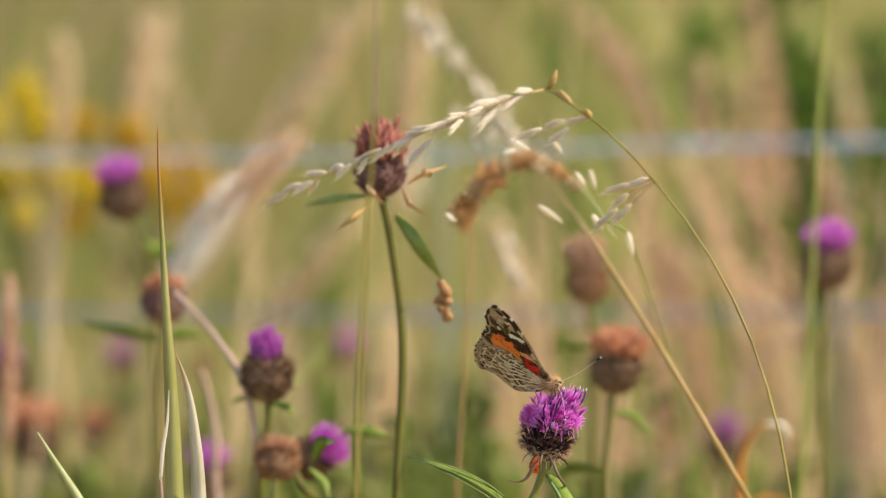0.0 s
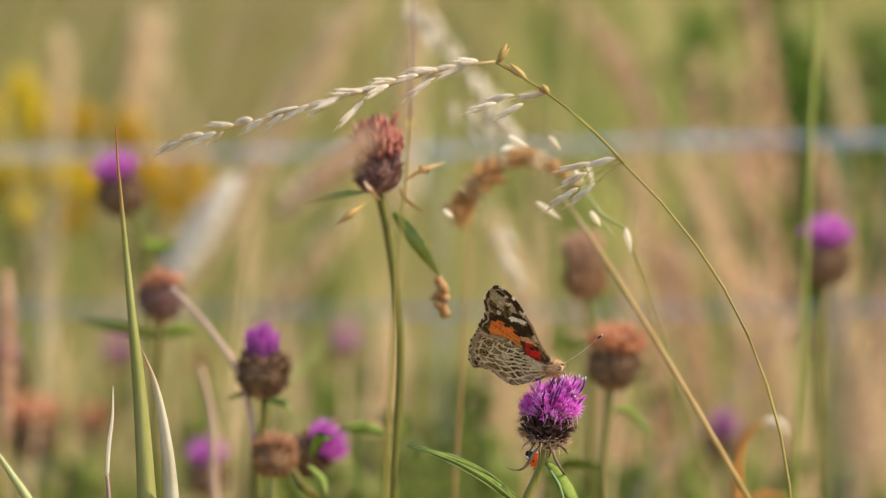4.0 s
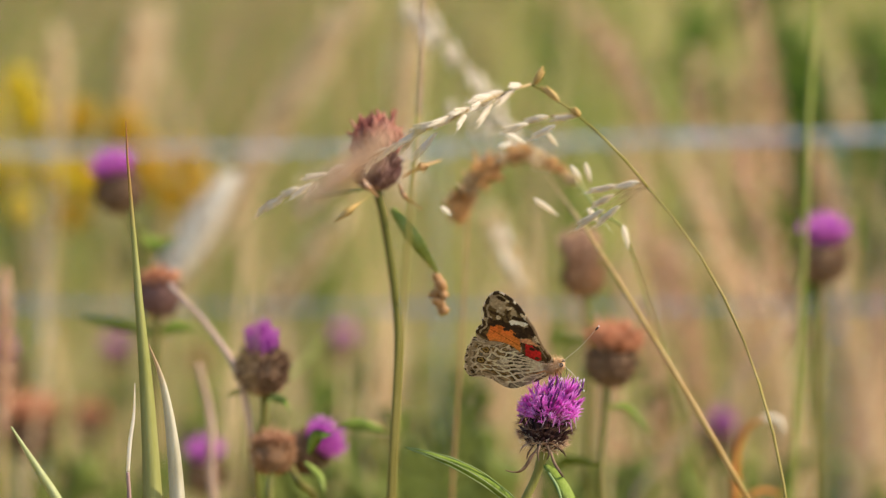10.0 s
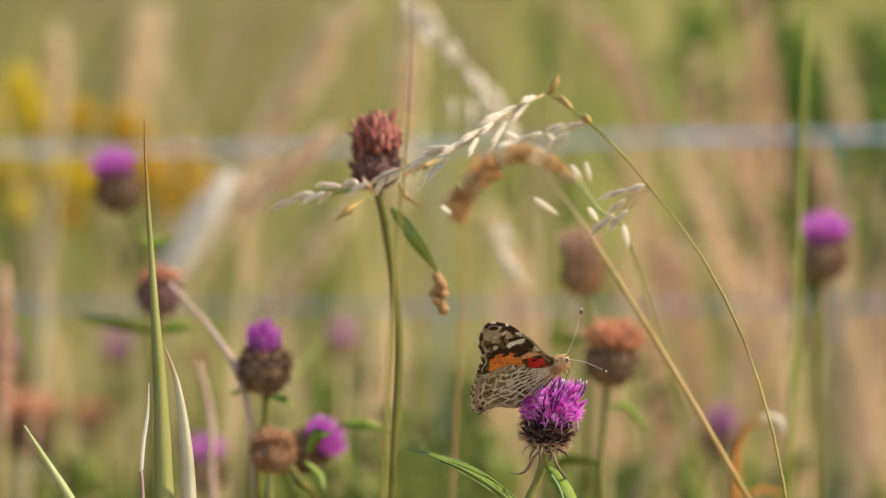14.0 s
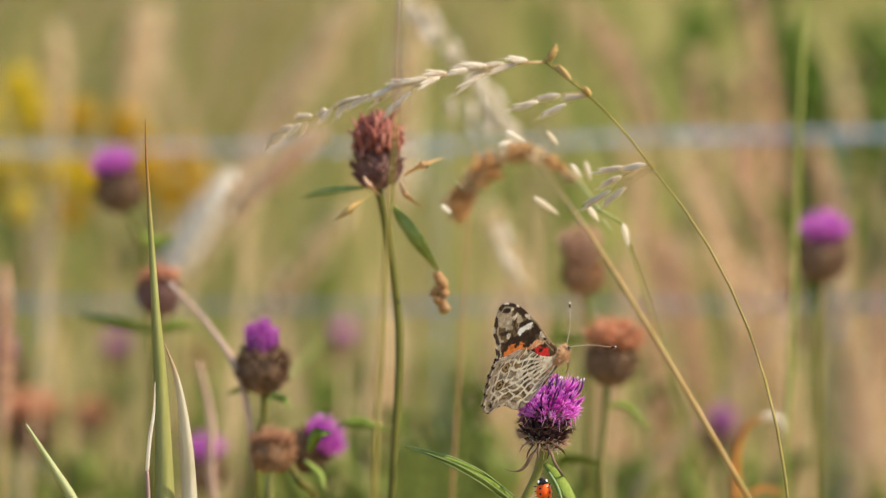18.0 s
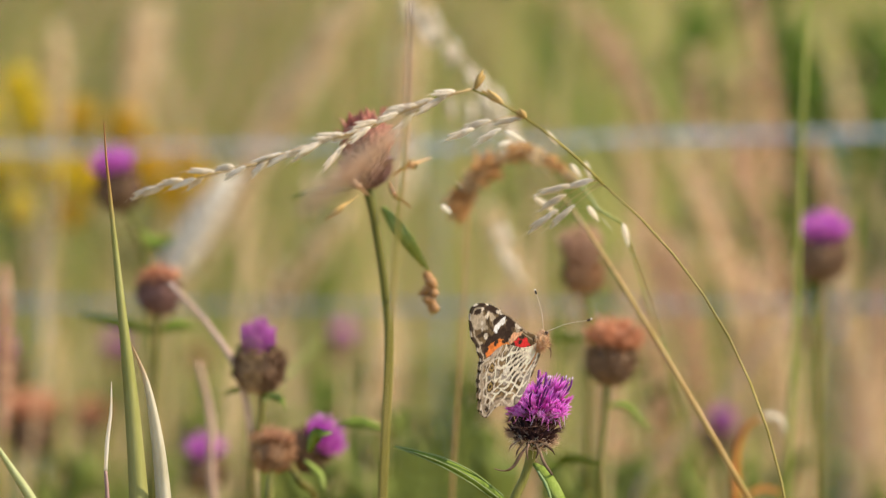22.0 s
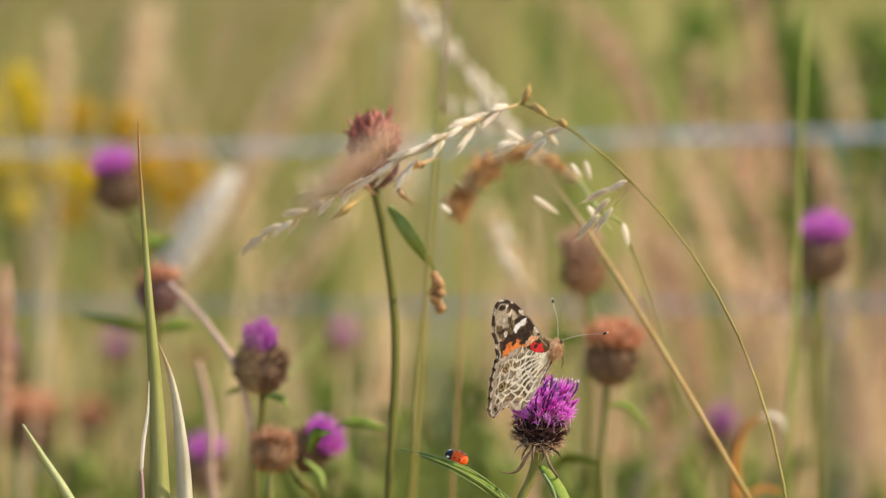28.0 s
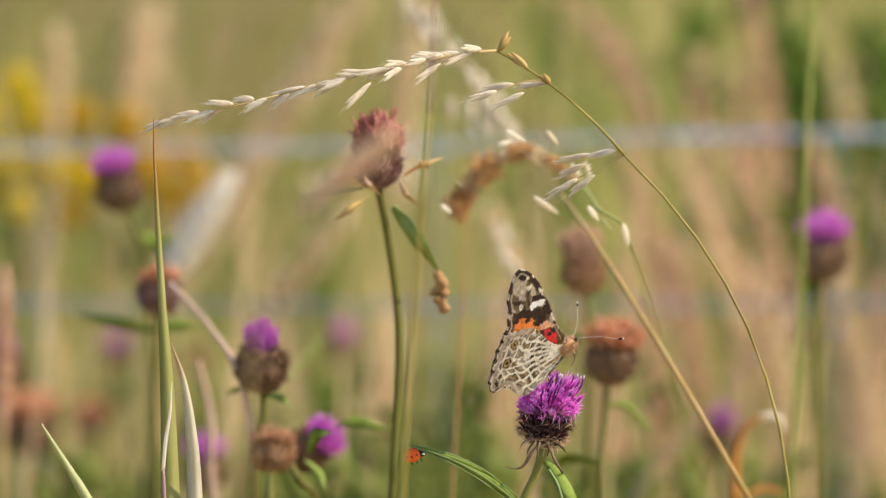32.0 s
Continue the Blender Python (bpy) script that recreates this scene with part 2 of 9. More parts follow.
def ribbon(bm, line, widths, side, thick=0.0002, fold=0.25, twist=0.0):
    """A leaf blade with a keel: four corners to a section, closed."""
    n = len(line)
    widths = sized(widths, n)
    rings = []
    for i, p in enumerate(line):
        d = (line[min(i + 1, n - 1)] - line[max(i - 1, 0)]).normalized()
        s = across(d, V(side))
        u = d.cross(s)
        a = twist * i / max(1, n - 1)
        s, u = math.cos(a) * s + math.sin(a) * u, math.cos(a) * u - math.sin(a) * s
        w = widths[i] / 2 + 1e-5
        t = thick * min(1, w / (thick + 1e-9))
        rings.append([bm.verts.new(p - w * s), bm.verts.new(p - fold * w * u + t * u), bm.verts.new(p + w * s), bm.verts.new(p - fold * w * u - t * u)])
    for a, b in zip(rings, rings[1:]):
        for k in range(4):
            bm.faces.new((a[k], a[(k + 1) % 4], b[(k + 1) % 4], b[k]))
    bm.faces.new(rings[0][::-1])
    bm.faces.new(rings[-1])


def husk(bm, a, b, r, sides=5, flat=1.0):
    """A pointed spikelet or seed from a to b."""
    a, b = V(a), V(b)
    line = [a.lerp(b, t) for t in (0, 0.12, 0.35, 0.62, 0.86, 1)]
    tube(bm, line, [r * 0.2, r * 0.75, r, r * 0.85, r * 0.4, r * 0.05], sides)


def local(points, base):
    b = V(base)
    return [V(p) - b for p in points]


def stalk(parent, name, points, radii, material, label="", sides=6, steps=5):
    """A stem through world points, as a part of the thing."""
    bm = bmesh.new()
    tube(bm, smooth_line(local(points, parent.location), steps), radii, sides)
    return part(name, bm, material, parent, label)


def blade(parent, name, points, widths, material, label="", side=(1, 0, 0.1), fold=0.25, twist=0.0, steps=6, thick=0.0002):
    bm = bmesh.new()
    ribbon(bm, smooth_line(local(points, parent.location), steps), widths, side, thick, fold, twist)
    return part(name, bm, material, parent, label)


def grounded(p, dx=0.0, dy=0.0):
    """The place on the ground under p."""
    return (p[0] + dx, p[1] + dy, 0.0)


# ---- ground and fence -----------------------------------------------
bm = bmesh.new()
edges = [0.0] + [0.6 * 1.16 ** k for k in range(48)]
line = [-e for e in edges[:0:-1]] + edges
grid = [[bm.verts.new((x, y + 3, 0.006 * noise.noise(V(x * 2.1, y * 2.1, 0)) if abs(x) < 8 and abs(y) < 14 else 0.0)) for x in line] for y in line]
for r0, r1 in zip(grid, grid[1:]):
    for k in range(len(line) - 1):
        bm.faces.new((r0[k], r0[k + 1], r1[k + 1], r1[k]))
ground = new("ground", mesh_of("ground", bm, SOIL))
tagged(ground, "dry meadow soil under tall summer grass", "ground", kind="structure")

fence = thing("wire_fence", grounded((-0.0011, 1.4421, 0.3987)), "galvanised stock netting fence standing behind the flowers", "fence")


def strand(points, radius=0.0016):
    """A wire that winds a little along its line."""
    line = smooth_line(local(points, fence.location), 60)
    bm = bmesh.new()
    tube(bm, [p + 0.0012 * V(0, math.cos(i * 0.9), math.sin(i * 0.9)) for i, p in enumerate(line)], [radius], 6)
    part("line_wire", bm, WIRE, fence)


strand([(-1.8658, 1.4452, 0.4288), (-0.6282, 1.4465, 0.4411), (-0.2156, 1.4471, 0.4463), (-0.1249, 1.4472, 0.4474), (-0.0066, 1.4473, 0.4485), (0.0952, 1.4477, 0.4526), (0.2156, 1.4479, 0.4540), (0.6095, 1.4481, 0.4561), (1.8471, 1.4478, 0.4534)], 0.0012)
strand([(-1.8658, 1.4386, 0.3659), (-0.6282, 1.4391, 0.3700), (-0.2156, 1.4393, 0.3719), (-0.0066, 1.4391, 0.3703), (0.2156, 1.4393, 0.3719), (0.6095, 1.4394, 0.3727), (1.8471, 1.4389, 0.3686)], 0.0009)
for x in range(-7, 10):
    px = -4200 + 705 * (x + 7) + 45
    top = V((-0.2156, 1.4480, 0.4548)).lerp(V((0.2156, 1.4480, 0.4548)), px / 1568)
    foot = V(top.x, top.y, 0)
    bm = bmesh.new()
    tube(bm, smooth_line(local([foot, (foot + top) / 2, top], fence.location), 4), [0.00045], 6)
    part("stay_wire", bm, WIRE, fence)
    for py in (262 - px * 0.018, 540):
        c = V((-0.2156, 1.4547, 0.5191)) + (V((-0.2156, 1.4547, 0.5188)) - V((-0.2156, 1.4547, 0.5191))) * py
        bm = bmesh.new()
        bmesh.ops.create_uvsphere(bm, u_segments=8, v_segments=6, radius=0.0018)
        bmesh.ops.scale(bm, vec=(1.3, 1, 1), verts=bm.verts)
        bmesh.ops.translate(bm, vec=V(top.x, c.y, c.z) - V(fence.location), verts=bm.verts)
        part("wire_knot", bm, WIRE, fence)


# ---- far grass ------------------------------------------------------
def meadow(name, count, x_range, y_range, heights, width, material, label, lean, seed, head=0.0, zone=None):
    rng = random.Random(seed)
    bm = bmesh.new()
    for _ in range(count):
        x, y = rng.uniform(*x_range), rng.uniform(*y_range)
        if zone and not zone(x, y):
            continue
        h = rng.uniform(*heights)
        l = lean(x, y) + rng.gauss(0, 0.14)
        ly = rng.gauss(0.0, 0.12)
        p0 = V(x, y, 0)
        p1 = V(x + l * h * 0.35, y + ly * h * 0.4, h * 0.55)
        p2 = V(x + l * h, y + ly * h, h)
        w = width * rng.uniform(0.6, 1.5)
        s = V(math.cos(a := rng.uniform(0, 3.14)), math.sin(a), 0)
        vs = [bm.verts.new(q) for q in (p0 - s * w / 2, p0 + s * w / 2, p1 - s * w * 0.45, p1 + s * w * 0.45, p2)]
        bm.faces.new((vs[0], vs[1], vs[3], vs[2]))
        bm.faces.new((vs[2], vs[3], vs[4]))
        if head and rng.random() < 0.75:
            q = p2 + V(l * 0.9, ly, 0.75).normalized() * head * rng.uniform(0.6, 1.4)
            husk(bm, p2.lerp(p1, 0.12), q, rng.uniform(0.0035, 0.008), 4)
    ob = new(name, mesh_of(name, bm, material))
    return tagged(ob, label, "grass", kind="stuff")


def lean_plan(x, y):
    """The stalks lie over to one another, as the wind has laid them."""
    return 0.42 * max(-1, min(1, (0.02 * y - x * 2.2) / max(0.4, 0.16 * y))) * 1.0


meadow("dry_meadow_grass", 1300, (-1.0, 1.0), (4.4, 9.5), (0.25, 0.62), 0.005, DRY_FIELD, "tall dry buff grass of a summer meadow", lean_plan, 3, 0.09, lambda x, y: abs(x) < 0.10 * (y + 2) + 0.12)
meadow("green_meadow_grass", 4600, (-1.0, 1.0), (3.0, 9.5), (0.12, 0.50), 0.006, GREEN_FIELD, "green and olive grass between the dry stalks", lean_plan, 4)
meadow("wide_meadow_grass", 6000, (-6, 6), (1.5, 16), (0.2, 0.6), 0.012, DRY_FIELD, "dry grass all over the meadow", lean_plan, 5, 0.0, lambda x, y: abs(x) > 0.14 * (y + 2) + 0.15 or y > 9)
meadow("surrounding_grass", 9000, (-6, 6), (-6, 3), (0.12, 0.38), 0.008, DRY_FIELD, "dry grass on every side of the clearing", lean_plan, 12, 0.0, lambda x, y: (y < 0.1 or abs(x) > 0.10 * (y + 2) + 0.15) and (abs(x) > 0.12 or y > -1.7 or y < -2.3))
meadow("near_dry_grass", 260, (-0.6, 0.6), (1.0, 3.0), (0.14, 0.27), 0.005, DRY_FIELD, "shorter dry grass round the fence foot", lean_plan, 7)
meadow("low_meadow_grass", 1500, (-0.5, 0.5), (0.3, 2.6), (0.10, 0.28), 0.004, GREEN_FIELD, "short green grass round the knapweed stems", lean_plan, 6)


meadow("dry_grass_stems", 110, (-0.34, 0.34), (0.9, 2.2), (0.40, 0.62), 0.0028, DRY_FIELD, "thin dry stems standing among the knapweeds", lambda x, y: 0.0, 9)


def seed_grass(tip, foot, radius, length, material=FEATHER, stem=STRAW, label="dry buff grass stalk with a feathery seed head", n=46, seed=0):
    """A tall grass whose feathery head runs back from the tip along the line to its foot."""
    rng = random.Random(seed)
    tip, foot = V(tip), V(foot)
    d = (tip - foot).normalized()
    neck = tip - d * length
    base = V(foot.x, foot.y, 0)
    ob = thing("seed_grass", base, label, "grass", "seed grasses of the meadow")
    stalk(ob, "stem", [base, base.lerp(neck, 0.5) + V(0, 0, 0.02), neck, tip], [0.0016, 0.0012, 0.0008], stem, sides=5)
    bm = bmesh.new()
    s = across(d, V(1, 0, 0))
    u = d.cross(s)
    for i in range(n):
        t = i / n
        a = i * 2.4
        r = radius * math.sin(math.pi * (0.08 + 0.9 * t)) ** 0.7
        o = neck + d * (length * t)
        w = (math.cos(a) * s + math.sin(a) * u)
        husk(bm, o - base, o + w * r + d * rng.uniform(0.6, 1.2) * radius - base, radius * 0.30, 4)
    tagged(part("seed_head", bm, material, ob), kind="stuff")
    return ob


# ---- knapweeds ------------------------------------------------------
def bract_mesh():
    """One scale with its comb of bristles, standing along z, with its face to +x."""
    bm = bmesh.new()
    ribbon(bm, [V(0, 0, 0), V(0.0004, 0, 0.0012), V(0.0008, 0, 0.0024), V(0.0013, 0, 0.0034)], [0.0008, 0.0015, 0.0013, 0.0003], (0, 1, 0), 0.0003, 0.2)
    return mesh_of("bract", bm, BRACT)


def comb_mesh(seed=1, material=BRISTLE):
    rng = random.Random(seed)
    bm = bmesh.new()
    for i in range(21):
        a = -1.5 + 3.0 * i / 20
        l = 0.0026 + rng.uniform(-0.0012, 0.0012)
        o = V(0.0008, 0.0007 * math.sin(a), 0.0028)
        e = o + V(rng.uniform(0.0005, 0.0017), l * math.sin(a), l * math.cos(a) * 0.8 - 0.0004)
        tube(bm, [o, o.lerp(e, 0.5) + V(0.0003, 0, 0), e], [0.00008, 0.00006, 0.000025], 3)
    return mesh_of("comb", bm, material)


def floret_mesh(length, seed, open_lobes=True):
    rng = random.Random(seed)
    bm = bmesh.new()
    line = smooth_line([(0, 0, 0), (0.0004, 0, length * 0.4), (0.0012 + rng.uniform(0, 0.001), 0, length * 0.75)], 3)
    tube(bm, line, [0.0002, 0.00024, 0.00036], 5)
    top = line[-1]
    for k in range(5):
        a = k * 1.2566 + rng.uniform(-0.3, 0.3)
        l = length * rng.uniform(0.22, 0.36)
        e = top + V(0.30 * l * math.cos(a) + 0.1 * l, 0.30 * l * math.sin(a), l * 1.0)
        tube(bm, [top, top.lerp(e, 0.5) + V(0, 0, 0.1 * l), e], [0.00022, 0.00016, 0.00005], 4)
    return mesh_of("floret", bm, FLORET)


def core(bm, r, h, sides=14, rings=9):
    """The egg-shaped body of a head, from its base at 0 up to h."""
    line = [V(0, 0, h * t) for t in np.linspace(0.0, 1, rings)]
    tube(bm, line, [r * max(0.12, math.sin(math.pi * min(0.97, 0.10 + 0.80 * t)) ** 0.6) for t in np.linspace(0, 1, rings)], sides)


def far_head(kind, seed):
    """Meshes of a head with 17 mm across: the bracts and the tuft."""
    rng = random.Random(seed)
    bm = bmesh.new()
    core(bm, 0.0068, 0.0135)
    for i in range(190):
        t = (i + 0.5) / 190
        a = i * 2.39996
        z = 0.0135 * t
        r = 0.0071 * math.sin(math.pi * min(0.97, 0.10 + 0.80 * t)) ** 0.6
        o = V(r * math.cos(a), r * math.sin(a), z)
        out = V(math.cos(a), math.sin(a), rng.uniform(-0.1, 0.7))
        husk(bm, o - out * 0.001, o + out * rng.uniform(0.0008, 0.0030) + V(0, 0, 0.0012), rng.choice((0.0003, 0.0004, 0.0008)), 4)
    bracts = mesh_of("bracts", bm, BRACT_TAN if kind in ("gone", "spent") else BRACT_DARK if kind in ("seed", "ageing") else BRACT_FAR)
    bm = bmesh.new()
    n, l, spread = {"flower": (170, 0.0108, 0.66), "bud": (140, 0.0108, 0.22), "faded": (200, 0.0105, 0.85), "seed": (210, 0.0126, 0.30), "gone": (130, 0.0055, 1.0), "ageing": (70, 0.0066, 0.8), "spent": (190, 0.0132, 0.22)}[kind]
    mess = {"faded": 0.0017, "seed": 0.0026, "gone": 0.0014, "ageing": 0.0022, "spent": 0.0016}.get(kind, 0.0005)
    w = {"seed": 0.0050, "bud": 0.0040, "gone": 0.0046, "spent": 0.0056}.get(kind, 0.0042)
    for i in range(n):
        a, t = i * 2.39996, math.sqrt((i + 0.5) / n)
        o = V(w * t * math.cos(a), w * t * math.sin(a), 0.0110)
        lean = spread * t * rng.uniform(0.7, 1.2)
        d = V(math.sin(lean) * math.cos(a), math.sin(lean) * math.sin(a), math.cos(lean))
        e = o + d * l * (1.1 - (0.62 if kind == "seed" else 0.15 if kind == "spent" else 0.35) * t * t) * (rng.uniform(0.8, 1.0) if kind == "seed" else rng.uniform(0.7, 1.1))
        q = [o, o.lerp(e, 0.55), e]
        for v in q[1:]:
            v += V(rng.gauss(0, mess * 0.6), rng.gauss(0, mess * 0.6), rng.gauss(0, mess * 0.5))
        k = 0.62 if kind in ("bud", "flower") else 1.5 if kind == "seed" else 1.0
        tube(bm, smooth_line(q, 3), [0.0003 * k, 0.0005 * k, 0.0005 * k, 0.0002 * k], 4)
    tuft = mesh_of("florets", bm, {"flower": FLORET_FAR, "bud": FLORET_BUD, "faded": FADED, "seed": WILTED, "gone": GONE, "ageing": FADED, "spent": SPENT}[kind])
    return bracts, tuft


HEADS = {k: far_head(k, i) for i, k in enumerate(("flower", "bud", "faded", "seed", "gone", "ageing", "spent"))}
KNAP_WORDS = {"flower": "common knapweed with an open purple flower head on a green stem",
              "bud": "common knapweed with a half-open purple bud on a green stem",
              "faded": "common knapweed with a faded orange-brown flower head",
              "seed": "common knapweed with a wilted dark red-brown head",
              "gone": "common knapweed with a brown gone-over seed head",
              "ageing": "common knapweed with a few orange florets on a dark head",
              "spent": "common knapweed with a tall spent tan-brown head"}


def aim(at, up, spin=0.0, scale=1.0):
    q = V(up).normalized().to_track_quat("Z", "X").to_matrix().to_4x4()
    return Matrix.Translation(at) @ q @ Matrix.Rotation(spin, 4, "Z") @ Matrix.Diagonal((scale, scale, scale, 1))


def add_head(ob, kind, at, up, scale, spin=0.0):
    m = aim(V(at) - V(ob.location), up, spin, scale)
    for me, nm in zip(HEADS[kind], ("involucre", "floret_tuft")):
        p = tagged(part(nm, me, None, ob), kind="stuff")
        p.matrix_local = m


def knapweed(kind, base_of_head, up, scale, via=(), foot=None, leaves=(), label="", stem=STEM_DARK, seed=0, thick=0.0011, tilt=0.3):
    """A knapweed: the head on its stem, which comes up from the ground by way of the points, and its leaves."""
    b = V(base_of_head)
    last = V(via[-1]) if via else b
    foot = V(foot) if foot else V(last.x, last.y, 0)
    ob = thing("knapweed", foot, label or KNAP_WORDS[kind], "flower", "knapweeds in the meadow")
    pts = [b + V(up).normalized() * 0.002, b] + [V(p) for p in via] + [foot.lerp(last, 0.5) + V(0.004, 0, 0), foot]
    stalk(ob, "stem", pts, [thick * 1.3, thick, thick, thick * 1.2, thick * 1.5], stem)
    add_head(ob, kind, b, up, scale, seed * 1.7)
    for a, m, e, w in leaves:
        d = V(e) - V(a)
        blade(ob, "leaf", [a, m, e], [w * 0.35, w * 0.8, w, w * 0.6, w * 0.03], LEAF, side=(-d.z, tilt * d.length, d.x))
    return ob


# tall wilted knapweed beside the grass
TALL = knapweed("seed", (-0.0202, 0.1511, 0.5529), (-0.03, 0, 1), 0.95, [(-0.0178, 0.1499, 0.5413), (-0.0149, 0.1478, 0.5209), (-0.0139, 0.1456, 0.5004), (-0.0161, 0.1413, 0.4591)], (-0.0178, 0.1481, 0.0000),
                [((-0.0158, 0.1505, 0.5471), (-0.0085, 0.1395, 0.5383), (-0.0014, 0.1484, 0.5270), 0.00531), ((-0.0247, 0.1511, 0.5529), (-0.0353, 0.1709, 0.5500), (-0.0454, 0.2006, 0.5450), 0.00274)],
                "tall knapweed with a wilted red-brown head and a hanging green leaf", seed=1, thick=0.0012, tilt=-0.6)
blade(TALL, "bract_leaf", [(-0.0245, 0.1316, 0.5582), (-0.0227, 0.1263, 0.5560), (-0.0197, 0.1310, 0.5526)], [0.0006, 0.0018, 0.0006], FEATHER)
blade(TALL, "dead_leaf", [(-0.0228, 0.1310, 0.5526), (-0.0274, 0.1207, 0.5501), (-0.0328, 0.1202, 0.5460)], [0.0004, 0.0005, 0.0026, 0.0020, 0.0002], HUSK_GOLD, side=(0.5, 0.2, 0.8))
blade(TALL, "dead_leaf", [(-0.0135, 0.1414, 0.5556), (-0.0117, 0.1310, 0.5526), (-0.0067, 0.1405, 0.5478)], [0.0006, 0.0016, 0.0004], COCK_STEM)
blade(TALL, "dead_leaf", [(-0.0123, 0.1416, 0.5576), (-0.0066, 0.1319, 0.5616), (-0.0007, 0.1421, 0.5627)], [0.0006, 0.0032, 0.0005], HUSK_BROWN)
rng = random.Random(17)
bm = bmesh.new()
for i in range(12):
    o = V((-0.0017, 0.1484, 0.5267)).lerp(V((-0.0003, 0.1473, 0.5166)), i / 11) - V(TALL.location)
    husk(bm, o + V(rng.gauss(0, 0.0007), rng.gauss(0, 0.0006), 0.001), o + V(rng.gauss(0, 0.0012), rng.gauss(0, 0.0008), -rng.uniform(0.0015, 0.0032)), rng.uniform(0.0009, 0.0019), 6)
part("withered_leaf_tip", bm, COCK_STEM, TALL, "curled brown withered leaf tip")

knapweed("faded", (0.0545, 0.3335, 0.4701), (0.14, 0, 1), 1.02, [(0.0537, 0.3323, 0.4590), (0.0519, 0.3306, 0.4423)],
                       None, [((0.0534, 0.3327, 0.4627), (0.0608, 0.3327, 0.4627), (0.0701, 0.3317, 0.4534), 0.00261), ((0.0499, 0.2416, 0.4566), (0.0414, 0.2912, 0.4510), (0.0304, 0.2907, 0.4459), 0.00410)],
                       "knapweed with a faded salmon-orange flower head", seed=2)
BUD = knapweed("bud", (-0.0570, 0.2439, 0.4786), (-0.04, 0, 1), 1.05, [(-0.0570, 0.2430, 0.4705), (-0.0596, 0.2419, 0.4598)], (-0.0617, 0.2400, 0.0000),
               [((-0.0563, 0.2435, 0.4750), (-0.0567, 0.5421, 0.4462), (-0.0447, 0.7425, 0.4391), 0.00456), ((-0.0599, 0.2440, 0.4794), (-0.0653, 0.2440, 0.4794), (-0.0689, 0.2438, 0.4777), 0.00179), ((-0.0563, 0.2438, 0.4777), (-0.0503, 0.2139, 0.4805), (-0.0476, 0.2134, 0.4761), 0.00246)],
               seed=3)
knapweed("gone", (-0.0539, 0.2313, 0.4548), (0.02, 0, 1), 0.86, [(-0.0537, 0.1909, 0.4525)], None, [], "knapweed with a brown gone-over flower head", seed=4)
knapweed("flower", (-0.0486, 0.2515, 0.4553), (0.75, -0.35, 0.62), 0.92, [(-0.0450, 0.2112, 0.4550), (-0.0400, 0.2303, 0.4452)], None,
                    [((-0.0415, 0.1725, 0.4691), (-0.0386, 0.1532, 0.4769), (-0.0334, 0.1533, 0.4778), 0.00456), ((-0.0337, 0.2924, 0.4623), (-0.0264, 0.2925, 0.4627), (-0.0172, 0.2922, 0.4601), 0.00403), ((-0.0428, 0.1920, 0.4639), (-0.0384, 0.1916, 0.4595), (-0.0367, 0.1910, 0.4543), 0.00281)],
                    "knapweed with a purple flower head tipped to one side", seed=5)
knapweed("flower", (-0.1156, 0.5785, 0.5036), (-0.28, 0, 1), 1.07, [(-0.1119, 0.5776, 0.4967), (-0.1073, 0.5759, 0.4814)], None, [((-0.1119, 0.5774, 0.4947), (-0.1047, 0.5771, 0.4916), (-0.0965, 0.5773, 0.4940), 0.00622)], seed=6)
knapweed("ageing", (-0.0972, 0.4134, 0.4843), (0.05, 0, 1), 0.95, [(-0.0972, 0.4125, 0.4758), (-0.0987, 0.4105, 0.4567)], None,
         [((-0.0981, 0.4128, 0.4787), (-0.1107, 0.4131, 0.4812), (-0.1285, 0.4596, 0.4792), 0.00539), ((-0.0972, 0.4127, 0.4778), (-0.0913, 0.4130, 0.4807), (-0.0837, 0.4129, 0.4796), 0.00456)], seed=7)
knapweed("flower", (-0.1794, 1.8828, 0.2868), (-0.05, 0, 1), 0.85, [(-0.1778, 1.8805, 0.2651)], seed=8)
knapweed("flower", (-0.0525, 1.6846, 0.3139), (0.05, 0, 1), 0.95, [(-0.0543, 1.6827, 0.2963)], seed=9)
knapweed("gone", (-0.1309, 1.7834, 0.2974), (0, 0, 1), 0.75, [(-0.1315, 1.7813, 0.2778)], seed=10)
knapweed("gone", (-0.1396, 1.8787, 0.2481), (0, 0, 1), 0.75, [(-0.1396, 1.8763, 0.2249)], seed=11)
knapweed("spent", (0.0493, 0.4708, 0.4849), (-0.05, 0, 1), 0.90, [(0.0509, 0.4691, 0.4691), (0.0505, 0.4666, 0.4456)], None, [((0.0492, 0.4244, 0.4744), (0.0418, 0.4244, 0.4748), (0.0351, 0.4244, 0.4744), 0.00301)], seed=12)
knapweed("flower", (0.1372, 0.5719, 0.4784), (0.05, 0, 1), 1.15, [(0.1368, 0.5703, 0.4655), (0.1357, 0.5673, 0.4369)], seed=13)
knapweed("bud", (0.1286, 1.2867, 0.3165), (0.08, 0, 1), 1.1, [(0.1238, 1.2295, 0.3091)], seed=14)
knapweed("faded", (-0.1799, 1.0845, 0.3453), (-0.05, 0, 1), 1.35, [(-0.1789, 1.0826, 0.3271)], seed=15)
knapweed("faded", (-0.1799, 1.5812, 0.2871), (0, 0, 1), 0.92, [(-0.1805, 1.5790, 0.2660)], seed=16)
knapweed("flower", (-0.0925, 0.7361, 0.3785), (0, 0, 1), 1.0, [(-0.0925, 0.7354, 0.3715)], seed=17)
